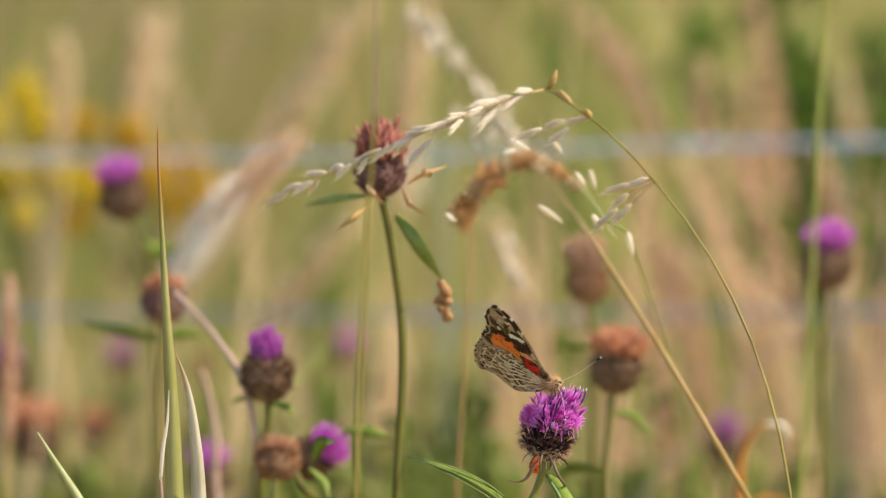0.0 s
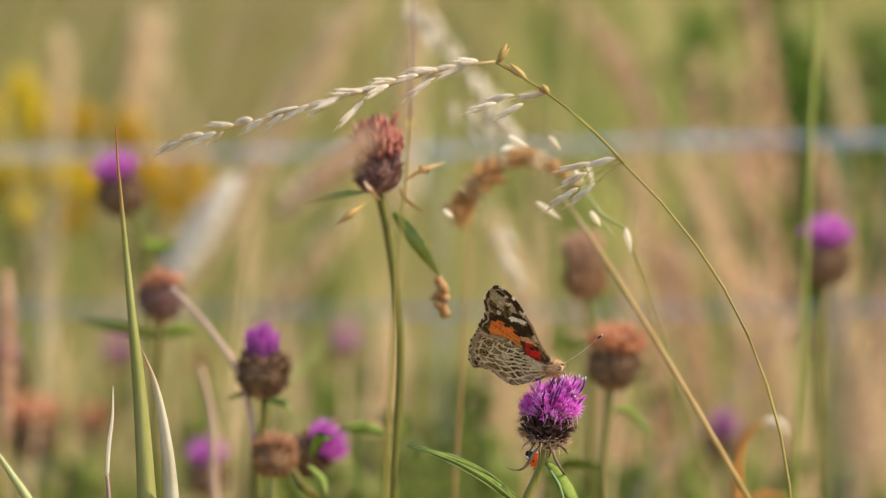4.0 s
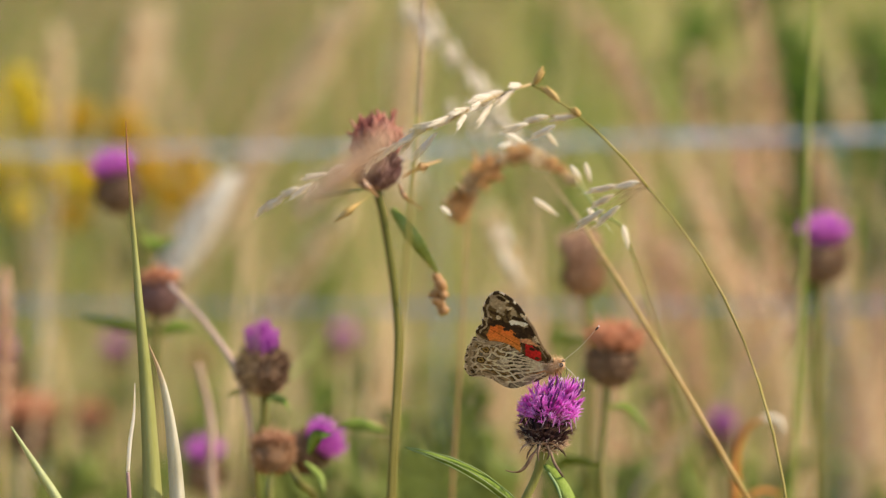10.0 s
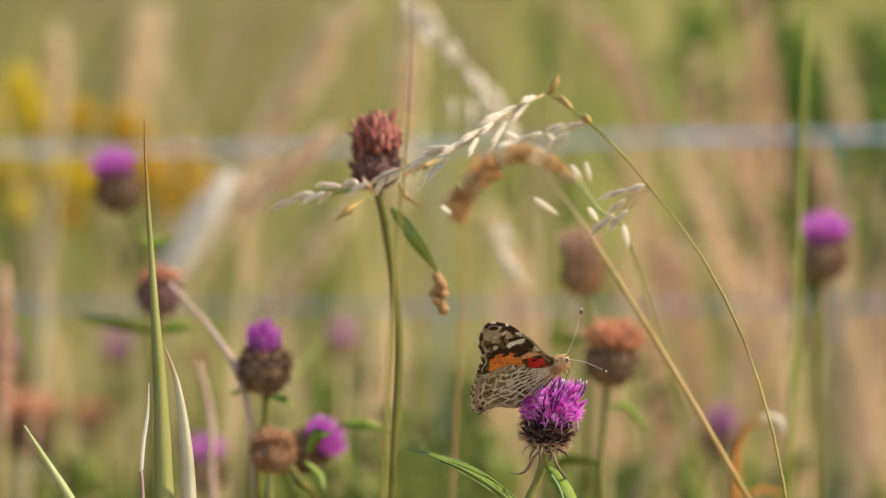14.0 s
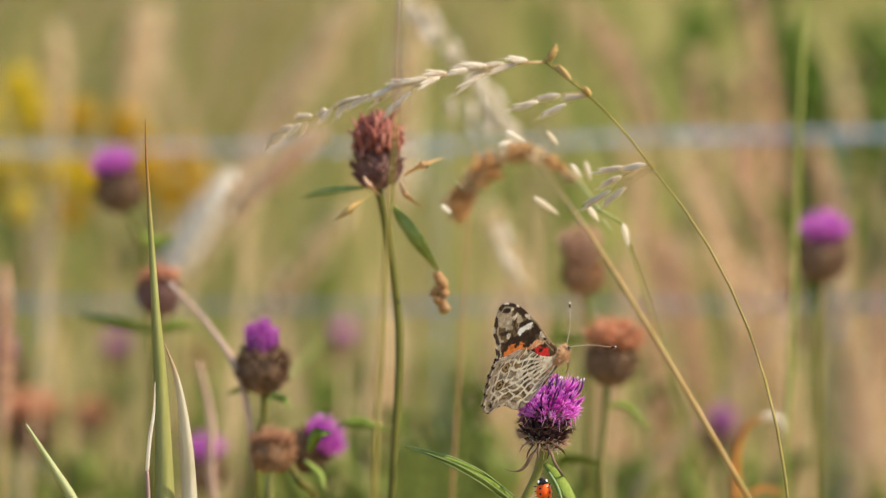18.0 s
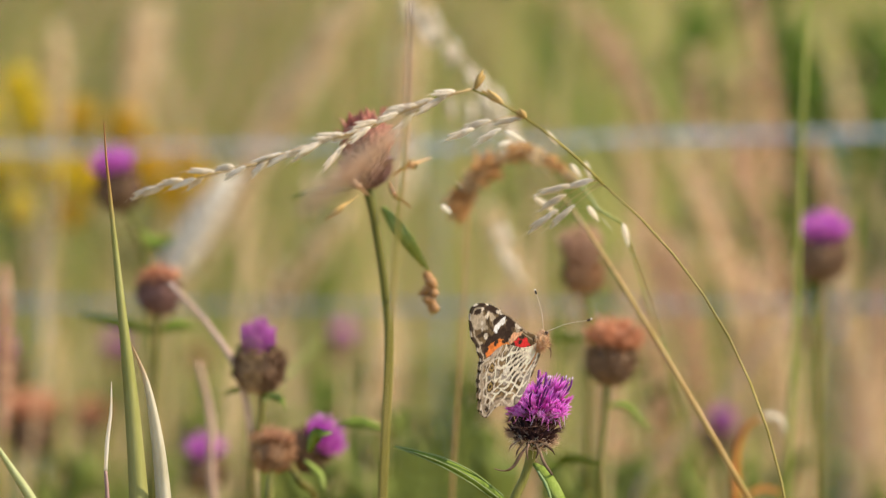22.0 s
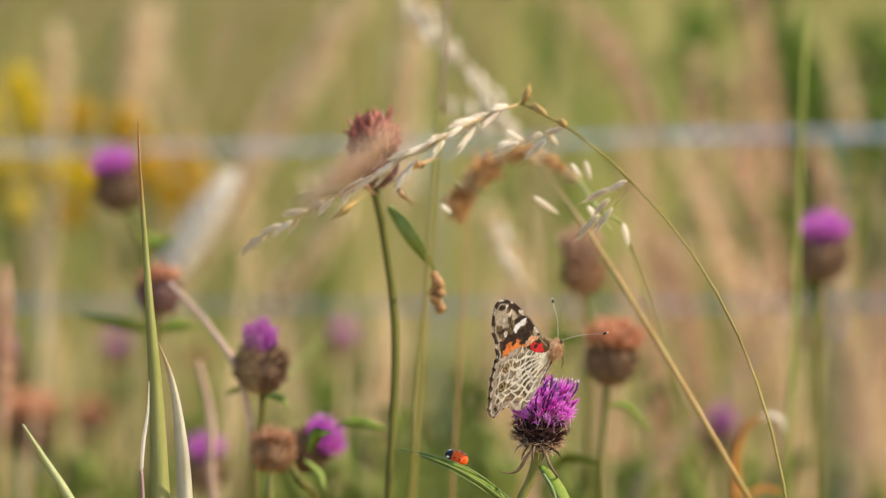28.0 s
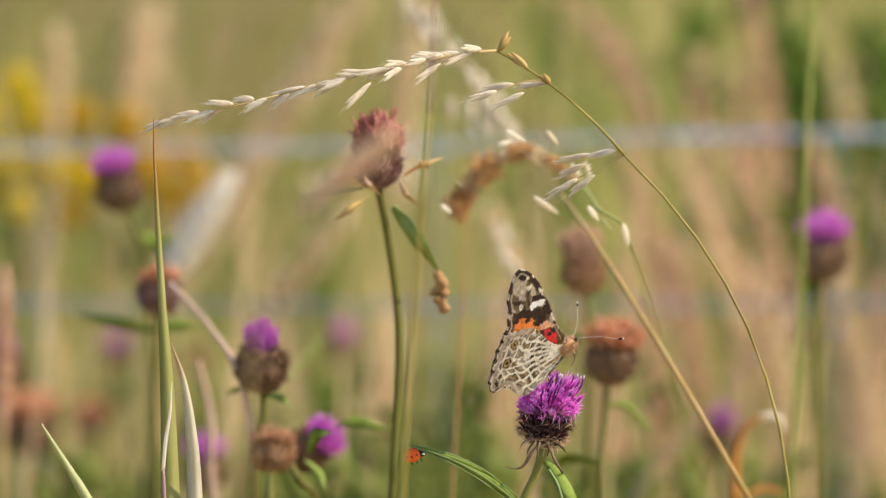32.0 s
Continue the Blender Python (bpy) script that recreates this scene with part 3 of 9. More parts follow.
knapweed("gone", (-0.0198, 2.1777, 0.2221), (0, 0, 1), 0.7, [(-0.0198, 2.1754, 0.2005)], seed=18)
knapweed("bud", (-0.1808, 0.8891, 0.3987), (0, 0, 1), 1.1, [(-0.1803, 0.8874, 0.3826)], seed=19)


# ---- the knapweed that the butterfly feeds on -----------------------
MAIN = thing("knapweed", (0.0273, -0.0053, 0.0000), "common knapweed in full purple bloom over a dark bristly base", "flower", "knapweeds in the meadow")
HEAD_BASE = V((0.0268, -0.0058, 0.4957)) - V(MAIN.location)
HEAD_UP = V(0.24, -0.10, 1).normalized()
stalk(MAIN, "stem", [(0.0279, -0.0058, 0.4962), (0.0270, -0.0062, 0.4916), (0.0249, -0.0068, 0.4851), (0.0220, -0.0075, 0.4788), (0.0193, -0.0086, 0.4677), MAIN.location], [0.0019, 0.0012, 0.0013, 0.0014, 0.0017, 0.002], STEM_RIBBED, "ribbed grey-green stem", 10)
M0 = aim(HEAD_BASE, HEAD_UP)
bm = bmesh.new()
core(bm, 0.0050, 0.0096)
part("involucre", bm, BRACT, MAIN).matrix_local = M0
BR, CO, BUFF = bract_mesh(), [comb_mesh(k) for k in range(4)], [comb_mesh(k + 4, FEATHER) for k in range(2)]
rng = random.Random(11)
for i in range(96):
    t = (i + 0.5) / 96
    a = i * 2.39996
    r = 0.0049 * math.sin(math.pi * min(0.97, 0.10 + 0.80 * t)) ** 0.6
    tilt = 0.75 - 0.85 * t + rng.uniform(-0.12, 0.12)
    m = M0 @ Matrix.Rotation(a, 4, "Z") @ Matrix.Translation((r, 0, 0.0094 * t - 0.0014)) @ Matrix.Rotation(tilt, 4, "Y") @ Matrix.Rotation(rng.uniform(-0.2, 0.2), 4, "Z")
    b = part("bract", BR, None, MAIN)
    b.matrix_local = m
    if t < 0.20:
        part("bristle_comb", BUFF[i % 2], None, b, "pale buff bristles of a lower bract")
    elif i % 2 == 0:
        part("bristle_comb", CO[i % 4], None, b)
FL = [floret_mesh(l, i) for i, l in enumerate((0.0100, 0.0106, 0.0110, 0.0116))]
for i in range(124):
    t = math.sqrt((i + 0.5) / 124)
    a = i * 2.39996
    lean = 1.05 * t ** 1.35 + rng.uniform(-0.12, 0.12)
    out = M0.to_3x3() @ V(math.cos(a), math.sin(a), 0)
    if math.cos(a) < -0.2:
        lean *= 0.5
    tall = (0.0109 - 0.0052 * t * t) / 0.0108 * rng.uniform(0.76, 1.2 if out.x > 0.1 else 1.0)
    if out.x < -0.25:
        tall *= 1.0 - 0.22 * t
    m = M0 @ Matrix.Rotation(a, 4, "Z") @ Matrix.Translation((0.0041 * t, 0, 0.0080 - 0.0014 * t * t)) @ Matrix.Rotation(lean, 4, "Y") @ Matrix.Rotation(rng.uniform(-1, 1), 4, "Z") @ Matrix.Diagonal((1, 1, tall, 1))
    part("floret", FL[rng.randrange(4)], None, MAIN).matrix_local = m
EAST = M0.to_3x3().inverted() @ V(1, 0, 0)
for i in range(18):
    a, t = math.atan2(EAST.y, EAST.x) + rng.uniform(-2.4, 2.4), rng.uniform(0.2, 1.0)
    lean = 0.62 * t + rng.uniform(-0.16, 0.16)
    l = rng.uniform(0.0098, 0.0136)
    pts = smooth_line([V(0, 0, 0.004), V(0.0003, 0, l * 0.8), V(0.0004 - 0.0014 * rng.random(), 0.0004, l)], 4)
    bm = bmesh.new()
    tube(bm, pts, [0.0002, 0.00034, 0.0003], 5)
    m = M0 @ Matrix.Rotation(a, 4, "Z") @ Matrix.Translation((0.0040 * t, 0, 0.0072)) @ Matrix.Rotation(lean, 4, "Y")
    an = part("anther", bm, FLORET_DARK, MAIN)
    an.matrix_local = m
    if i % 4 == 1:
        bm = bmesh.new()
        husk(bm, pts[-1], pts[-1] + (pts[-1] - pts[-3]).normalized() * 0.0011, 0.00028, 5)
        part("stigma", bm, FLORET_PALE, an)
bm = bmesh.new()
for i in range(170):
    a = i * 2.39996
    h = rng.uniform(-0.002, 0.0022)
    r = 0.0026 + 0.0012 * max(0.0, h / 0.002)
    c, n = math.cos(a), math.sin(a)
    l = rng.uniform(0.0020, 0.0046)
    tube(bm, smooth_line([V(r * c, r * n, h), V((r + 0.5 * l) * c, (r + 0.5 * l) * n, h + 0.1 * l), V((r + 0.8 * l) * c, (r + 0.8 * l) * n, h + l * rng.uniform(-0.6, 0.5))], 3), [0.00014, 0.0001, 0.00004], 4)
hair = tagged(part("base_bristle", bm, HUSK, MAIN, "buff bristles round the foot of the head"), kind="stuff")
hair.matrix_local = M0
for i in range(44):
    a = i * 2.39996
    r, l = rng.uniform(0.0042, 0.0056), rng.uniform(0.0028, 0.0052)
    bm = bmesh.new()
    tube(bm, smooth_line([V(0, 0, 0), V(l * 0.5, 0, l * rng.uniform(0.2, 0.6)), V(l * 0.8, l * rng.uniform(-0.5, 0.5), l * rng.uniform(-0.7, 0.4))], 4), [0.0002, 0.00016, 0.00007], 4)
    part("ray_floret", bm, FLORET if i % 3 else FLORET_PALE, MAIN).matrix_local = M0 @ Matrix.Rotation(a, 4, "Z") @ Matrix.Translation((r, 0, rng.uniform(0.0070, 0.0092)))
blade(MAIN, "leaf", [(0.0209, -0.0076, 0.4772), (0.0161, -0.0132, 0.4822), (0.0097, -0.0186, 0.4876), (0.0025, -0.0212, 0.4918), (-0.0051, -0.0199, 0.4945), (-0.0117, -0.0158, 0.4957)], [0.00207, 0.00319, 0.00367, 0.00335, 0.00223, 0.00112, 0.0002], LEAF, "long narrow green leaf with a pale rib", (0.3, 0.35, 0.9), 0.06, steps=8)
for k, w in ((0, 2.6),):
    blade(MAIN, "leaf_rib", [V(p) + V(0.00005 * k, -0.0012, 0.00012 * k * f) for p, f in (((0.0204, -0.0116, 0.4781), 1), ((0.0160, -0.0171, 0.4827), 1), ((0.0096, -0.0226, 0.4881), 1), ((0.0025, -0.0252, 0.4923), 0.8), ((-0.0051, -0.0239, 0.4950), 0.5), ((-0.0105, -0.0188, 0.4959), 0.1))], [w * 0.00016, w * 0.00014, w * 0.0001, 0.0001], RIB, side=(0.3, 0.35, 0.9), steps=8)
for k in (-1, 1):
    blade(MAIN, "leaf_margin", [V(p) + V(0, -0.0004, k * f * 0.0016) for p, f in (((0.0192, -0.0134, 0.4798), 0.9), ((0.0161, -0.0132, 0.4822), 1.05), ((0.0097, -0.0186, 0.4876), 1.1), ((0.0025, -0.0212, 0.4918), 0.85), ((-0.0051, -0.0199, 0.4945), 0.45), ((-0.0111, -0.0158, 0.4957), 0.1))], [0.0003, 0.00045, 0.0002, 0.0005, 0.00025, 0.0005, 0.0002, 0.0004, 0.0002], RIB, side=(0.3, 0.35, 0.9), steps=5)
blade(MAIN, "leaf", [(0.0277, -0.0083, 0.4899), (0.0303, -0.0165, 0.4884), (0.0329, -0.0219, 0.4847), (0.0358, -0.0225, 0.4793)], [0.0012, 0.0032, 0.0041, 0.0037], LEAF, "green leaf folded down beside the stem", (1, 0.4, 0.5), 0.4)
blade(MAIN, "leaf_edge", [(0.0288, -0.0185, 0.4890), (0.0310, -0.0248, 0.4860), (0.0325, -0.0273, 0.4816)], [0.00064, 0.00080, 0.00064], RIB)
for pts, w in (([(0.0261, -0.0118, 0.4955), (0.0241, -0.0160, 0.4935), (0.0219, -0.0164, 0.4900), (0.0192, -0.0165, 0.4887), (0.0165, -0.0164, 0.4894)], [6, 10, 8, 6, 2]), ([(0.0292, -0.0119, 0.4945), (0.0305, -0.0162, 0.4912), (0.0326, -0.0186, 0.4881), (0.0349, -0.0170, 0.4837)], [6, 8, 7, 2]),
               ([(0.0248, -0.0107, 0.4960), (0.0232, -0.0129, 0.4940), (0.0226, -0.0131, 0.4921)], [5, 6, 2]), ([(0.0304, -0.0107, 0.4956), (0.0327, -0.0129, 0.4943), (0.0337, -0.0131, 0.4927)], [5, 6, 1]), ([(0.0263, -0.0147, 0.4962), (0.0257, -0.0159, 0.4941), (0.0260, -0.0162, 0.4919)], [5, 7, 2]), ([(0.0283, -0.0147, 0.4962), (0.0289, -0.0159, 0.4941), (0.0282, -0.0161, 0.4922)], [5, 7, 2]), ([(0.0240, -0.0136, 0.4973), (0.0216, -0.0147, 0.4959), (0.0206, -0.0149, 0.4940)], [4, 5, 1])):
    blade(MAIN, "withered_bract", pts, [x * 0.00011 for x in w], WITHERED, "withered brown bract hanging under the head", (1, 0.3, 0.3), 0.5, 1.2)


# ---- grasses near the flower ----------------------------------------
BLADE = thing("grass_tuft", (-0.0812, -0.0076, 0.0000), "long green grass blade with a dry curled blade beside it", "grass")
blade(BLADE, "green_blade", [BLADE.location, (-0.0823, -0.0093, 0.4614), (-0.0826, -0.0073, 0.4801), (-0.0839, -0.0043, 0.5089), (-0.0858, -0.0016, 0.5343), (-0.0874, 0.0007, 0.5565), (-0.0882, 0.0019, 0.5684), (-0.0888, 0.0028, 0.5771), (-0.0891, 0.0038, 0.5866)],
      [0.0080, 0.0080, 0.0078, 0.0073, 0.0066, 0.0055, 0.0040, 0.0024, 0.0014, 0.0009, 0.0006, 0.0002], BLADE_RIPE, "green blade that dries to a thin rusty tip", (1, 0.05, 0), 0.12, thick=0.0003)
blade(BLADE, "dry_blade", [BLADE.location, (-0.0753, -0.0093, 0.4614), (-0.0757, -0.0073, 0.4801), (-0.0768, -0.0104, 0.4985), (-0.0790, -0.0138, 0.5140), (-0.0826, -0.0176, 0.5256)], [0.0048, 0.0048, 0.0048, 0.0050, 0.0049, 0.0038, 0.0020, 0.0002], BLADE_DRY, "pale dry curled blade with a rusty tip", (1, -0.1, 0.1), 0.12)
LOWB = thing("grass_tuft", (-0.0980, -0.0387, 0.0000), "thin pale green grass blade leaning over", "grass")
blade(LOWB, "green_blade", [LOWB.location, (-0.0980, -0.0387, 0.4690), (-0.1068, -0.0371, 0.4843), (-0.1134, -0.0360, 0.4947), (-0.1197, -0.0349, 0.5046)], [0.0030, 0.0034, 0.0034, 0.0027, 0.0005], BLADE_PALE, side=(0.8, 0.1, 0.5), fold=0.2)
DRYB = thing("grass_tuft", (-0.0870, -0.0242, 0.0000), "thin bleached dry grass blade with a rusty foot", "grass")
blade(DRYB, "bleached_tip", [(-0.0878, -0.0214, 0.4896), (-0.0872, -0.0205, 0.4982), (-0.0861, -0.0197, 0.5061), (-0.0858, -0.0188, 0.5147)], [0.00096, 0.00112, 0.00080, 0.00016], HUSK, twist=0.5)
blade(DRYB, "rusty_foot", [DRYB.location, (-0.0870, -0.0242, 0.4636), (-0.0874, -0.0222, 0.4822), (-0.0878, -0.0214, 0.4899)], [0.00191, 0.00191, 0.00175, 0.00143, 0.00096], DEAD)

THIN = thing("grass_stalk", (-0.0132, -0.2412, 0.0000), "thin upright grass stalk, brown above and yellow-green below", "grass")
stalk(THIN, "lower_stem", [THIN.location, (-0.0135, -0.2412, 0.5130), (-0.0118, -0.2377, 0.5468), (-0.0098, -0.2346, 0.5762), (-0.0087, -0.2331, 0.5902), (-0.0072, -0.2312, 0.6083)], [0.0008, 0.0008, 0.0007, 0.0005, 0.0004], GRASS_OLIVE)
stalk(THIN, "upper_stem", [(-0.0072, -0.2312, 0.6083), (-0.0065, -0.2291, 0.6280), (-0.0059, -0.2274, 0.6447)], [0.0004, 0.0003, 0.0003], DEAD)

STALK = thing("grass_stalk", (0.1218, 0.4877, 0.0000), "tall upright green grass stalk", "grass")
stalk(STALK, "lower_stem", [STALK.location, (0.1214, 0.4877, 0.4068), (0.1232, 0.4919, 0.4464), (0.1252, 0.4964, 0.4900), (0.1268, 0.5012, 0.5356), (0.1291, 0.5064, 0.5851), (0.1307, 0.5089, 0.6089)], [0.0011, 0.0010, 0.0009, 0.0008], STALK_GREEN)

NEAR = thing("seed_grass", (-0.0409, -0.5525, 0.0000), "buff feathery grass head nodding over in the wind", "grass", "seed grasses of the meadow")
stalk(NEAR, "stem", [NEAR.location, (-0.0450, -0.5501, 0.5777), (-0.0421, -0.5475, 0.6030), (-0.0375, -0.5463, 0.6139), (-0.0323, -0.5458, 0.6185), (-0.0149, -0.5444, 0.6320)], [0.0003, 0.00025, 0.0002], STRAW, sides=5)
rng = random.Random(2)
bm = bmesh.new()
for i in range(360):
    t = (i + 0.5) / 360
    o = V((-0.0338, -0.5461, 0.6155)).lerp(V((-0.0157, -0.5445, 0.6315)), t) - V(NEAR.location)
    r = 0.00301 * (0.25 + math.sin(math.pi * (0.1 + 0.85 * t)) ** 0.8) * 0.8
    d = (V((-0.0157, -0.5445, 0.6315)) - V((-0.0338, -0.5461, 0.6155))).normalized() * 0.7 + V(rng.gauss(0, 0.55), rng.gauss(0, 0.55), rng.gauss(0, 0.55))
    husk(bm, o, o + d * r, 0.0009, 4)
tagged(part("seed_head", bm, NODDING, NEAR), kind="stuff")

# golden straw with the pale nodding oat panicle
OAT = thing("oat_grass", grounded((0.1022, 0.1395, 0.4424)), "golden straw stalk bending over to a pale nodding oat panicle", "grass")
OATLINE = [OAT.location, (0.0956, 0.1404, 0.4510), (0.0875, 0.1293, 0.4688), (0.0667, 0.1446, 0.5036), (0.0462, 0.1988, 0.5328), (0.0327, 0.3207, 0.5434), (0.0199, 0.6024, 0.5411), (0.0013, 0.6546, 0.5600), (-0.0149, 0.7065, 0.5755)]
stalk(OAT, "stem", OATLINE, [0.0009, 0.0009, 0.0009, 0.0009, 0.0008, 0.0007, 0.0003, 0.0002, 0.0002, 0.0002, 0.0001], GOLD_STEM)
rng = random.Random(8)
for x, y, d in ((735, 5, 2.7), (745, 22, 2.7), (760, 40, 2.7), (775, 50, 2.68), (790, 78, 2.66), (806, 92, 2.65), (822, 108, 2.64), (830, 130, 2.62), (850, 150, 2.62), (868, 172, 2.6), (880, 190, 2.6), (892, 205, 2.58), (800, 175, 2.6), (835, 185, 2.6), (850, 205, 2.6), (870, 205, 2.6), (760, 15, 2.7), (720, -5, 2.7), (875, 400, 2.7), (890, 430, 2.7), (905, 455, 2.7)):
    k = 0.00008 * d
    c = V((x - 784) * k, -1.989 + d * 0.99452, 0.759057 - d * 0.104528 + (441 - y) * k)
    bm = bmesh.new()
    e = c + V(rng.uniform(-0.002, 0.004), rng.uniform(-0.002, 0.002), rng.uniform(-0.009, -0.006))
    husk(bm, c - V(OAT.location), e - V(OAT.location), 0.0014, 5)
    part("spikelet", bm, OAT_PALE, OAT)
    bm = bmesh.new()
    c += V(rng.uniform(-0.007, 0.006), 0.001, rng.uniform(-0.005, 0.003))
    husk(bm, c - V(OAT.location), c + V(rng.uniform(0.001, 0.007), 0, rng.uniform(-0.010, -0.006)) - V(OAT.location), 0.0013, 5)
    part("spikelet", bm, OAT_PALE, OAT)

# brown clustered head that arches over
COCK = thing("cocksfoot_grass", grounded((0.0039, 0.2991, 0.4336)), "brown cocksfoot grass with a clustered head arching over", "grass")
stalk(COCK, "stem", [COCK.location, (0.0029, 0.2995, 0.4373), (0.0058, 0.3044, 0.4849), (0.0077, 0.3082, 0.5215), (0.0089, 0.3100, 0.5380), (0.0140, 0.3109, 0.5462), (0.0240, 0.3112, 0.5493), (0.0334, 0.3111, 0.5481), (0.0435, 0.3103, 0.5407)], [0.0005, 0.0005, 0.0004, 0.0004, 0.0004], COCK_STEM)
rng = random.Random(5)
HEADLINE = smooth_line([(0.0044, 0.3089, 0.5279), (0.0056, 0.3097, 0.5343), (0.0096, 0.3102, 0.5402), (0.0147, 0.3107, 0.5445), (0.0205, 0.3111, 0.5482), (0.0259, 0.3112, 0.5496), (0.0321, 0.3111, 0.5478), (0.0379, 0.3107, 0.5443), (0.0438, 0.3102, 0.5402)], 6)
for c, k in enumerate(range(0, len(HEADLINE) - 4, 4)):
    bm = bmesh.new()
    thick = 0.00550 * (0.55 + 0.65 * rng.random()) * (0.6 if k > len(HEADLINE) - 14 else 1.0)
    for i in range(90):
        f = k + 0.2 + 3.4 * rng.betavariate(2, 2)
        p, q = HEADLINE[int(f)], HEADLINE[min(len(HEADLINE) - 1, int(f) + 1)]
        o = p.lerp(q, f % 1.0) - V(COCK.location)
        along = (q - p).normalized()
        d = (V(rng.gauss(0, 1), rng.gauss(0, 1), rng.gauss(0, 1)).normalized() + along * 0.7 + V(0.0000, -0.0258, -0.2863)).normalized()
        o += V(rng.gauss(0, 1), rng.gauss(0, 1), rng.gauss(0, 1)).normalized() * thick * rng.uniform(0, 0.5)
        husk(bm, o, o + d * thick * rng.uniform(0.5, 1.1), 0.0006, 4)
    tagged(part("seed_cluster", bm, (HUSK_BROWN, COCK_RUST, HAY)[c % 3], COCK), kind="stuff")
for a, b, r in (((0.0165, 0.1525, 0.5655), (0.0207, 0.1526, 0.5669), 0.0009), ((0.0036, 0.1514, 0.5553), (0.0065, 0.1511, 0.5524), 0.00011), ((0.0432, 0.1520, 0.5609), (0.0449, 0.1513, 0.5546), 0.0008), ((0.0315, 0.1529, 0.5699), (0.0350, 0.1525, 0.5655), 0.0008), ((0.0188, 0.1230, 0.5726), (0.0250, 0.1227, 0.5692), 0.0008), ((0.0274, 0.1508, 0.5502), (0.0353, 0.1503, 0.5447), 0.0009),
                ((0.0433, 0.1207, 0.5502), (0.0466, 0.1202, 0.5457), 0.0009), ((0.0473, 0.1203, 0.5470), (0.0510, 0.1199, 0.5427), 0.00010), ((0.0539, 0.1202, 0.5452), (0.0556, 0.1194, 0.5376), 0.0009), ((-0.0007, 0.1506, 0.5478), (0.0027, 0.1503, 0.5451), 0.0007), ((0.0387, 0.1519, 0.5601), (0.0422, 0.1514, 0.5558), 0.0007)):
    bm = bmesh.new()
    husk(bm, V(a) - V(COCK.location), V(b) - V(COCK.location), r, 6)
    part("pale_spikelet", bm, HUSK, COCK, "cream spikelet")
stalk(COCK, "side_stem", [(0.0435, 0.3103, 0.5407), (0.0473, 0.1505, 0.5464), (0.0545, 0.1300, 0.5433), (0.0677, 0.3183, 0.4981), (0.089, 0.6109, 0.423), (0.0991, 0.6537, 0.3831), grounded((0.0991, 0.6537, 0.3831), 0.002)], [0.0004, 0.0004, 0.0005, 0.0005, 0.0005], STALK_GREEN)

# the drooping grass in the wind: five lengths, each turning on the one before it
DROOP = thing("drooping_grass", (0.0997, 0.0212, 0.0000), "slender green-gold grass arching over with pale drooping spikelets", "grass")
stalk(DROOP, "base_stem", [DROOP.location, (0.0997, 0.0212, 0.4649)], [0.0013, 0.0010], GRASS_OLIVE)
LENGTHS = (0.1189, 0.0481, 0.0342, 0.0325, 0.0351)
GRASS = {}


def length_of_grass(name, i, bow, r0, r1, spikes, material):
    """One stiff length along its own x, bowed a little, with spikelets: (place along, to x, to z, length, golden)."""
    L = LENGTHS[i]
    bm = bmesh.new()
    line = [V(L * t, 0, bow * L * 4 * t * (1 - t)) for t in np.linspace(0, 1, 9)]
    tube(bm, line, [r0, r1], 6)
    ob = part(name, bm, material, DROOP)
    rng = random.Random(i * 7 + 1)
    more = [(min(0.97, t + 0.11), dx, -0.5 * dz - 0.2, 0.0078, False) for t, dx, dz, l, gold in spikes if i > 1 and not gold]
    for t, dx, dz, l, gold in spikes + more:
        o = V(L * t, 0, bow * L * 4 * t * (1 - t))
        d = V(dx, rng.uniform(-0.3, 0.3), dz * (0.62 if i > 1 else 1) + rng.gauss(0, 0.13)).normalized()
        ped = l * (0.2 if l < 0.011 else 0.6 if i > 1 else 0.8) * (0.15 if gold else 1)
        a = o + d * ped + V(0, 0, 0.15 * ped)
        bm = bmesh.new()
        tube(bm, smooth_line([o, o.lerp(a, 0.5) + V(0, 0, 0.12 * ped), a], 3), [0.00016, 0.0001], 4)
        part("pedicel", bm, STRAW, ob)
        bm = bmesh.new()
        l = min(l, 0.0104 if i == 1 else 0.0088) * 1.12 * rng.uniform(0.8, 1.15)
        side = V(0, 1, 0)
        flank = d.cross(side).normalized()
        for s, f in (((1, 0.0), (-1, 0.12), (1, 0.26), (-1, 0.38)) if not gold else ((1, 0.0), (-1, 0.1))):
            w = flank * s * 0.0005 + side * rng.uniform(-0.0003, 0.0003)
            husk(bm, a + d * l * f, a + d * l * (f + 0.62) + w * rng.uniform(0.8, 2.0), rng.uniform(0.00058, 0.00080) if not gold else 0.0010, 5)
        awn = a + d * l
        tube(bm, [awn - d * 0.001, awn + d * 0.0022 + V(0, 0, -0.0008)], [0.00009, 0.00002], 3)
        part("spikelet", bm, HUSK_GOLD if gold else HUSK, ob)
    GRASS[name] = ob


length_of_grass("lower_stem", 0, 0.105, 0.00046, 0.00034, [], GRASS_OLIVE)
length_of_grass("upper_stem", 1, 0.05, 0.0004, 0.0003,
                [(0.02, 0.75, -0.9, 0.013, False), (0.03, 0.55, -1.0, 0.017, False), (0.01, 0.5, -1.2, 0.022, False), (0.04, 0.9, -0.8, 0.008, False), (0.0, 0.35, -1.2, 0.015, False),
                 (0.62, 0.9, -0.75, 0.008, False), (0.63, 0.75, -0.85, 0.015, False), (0.64, 0.6, -0.9, 0.021, False), (0.63, 0.5, -0.9, 0.011, False), (0.62, 1, 0.1, 0.006, True), (0.78, 1, 0.05, 0.0088, True), (0.99, 0.1, 0.9, 0.0078, True)], GRASS_OLIVE)
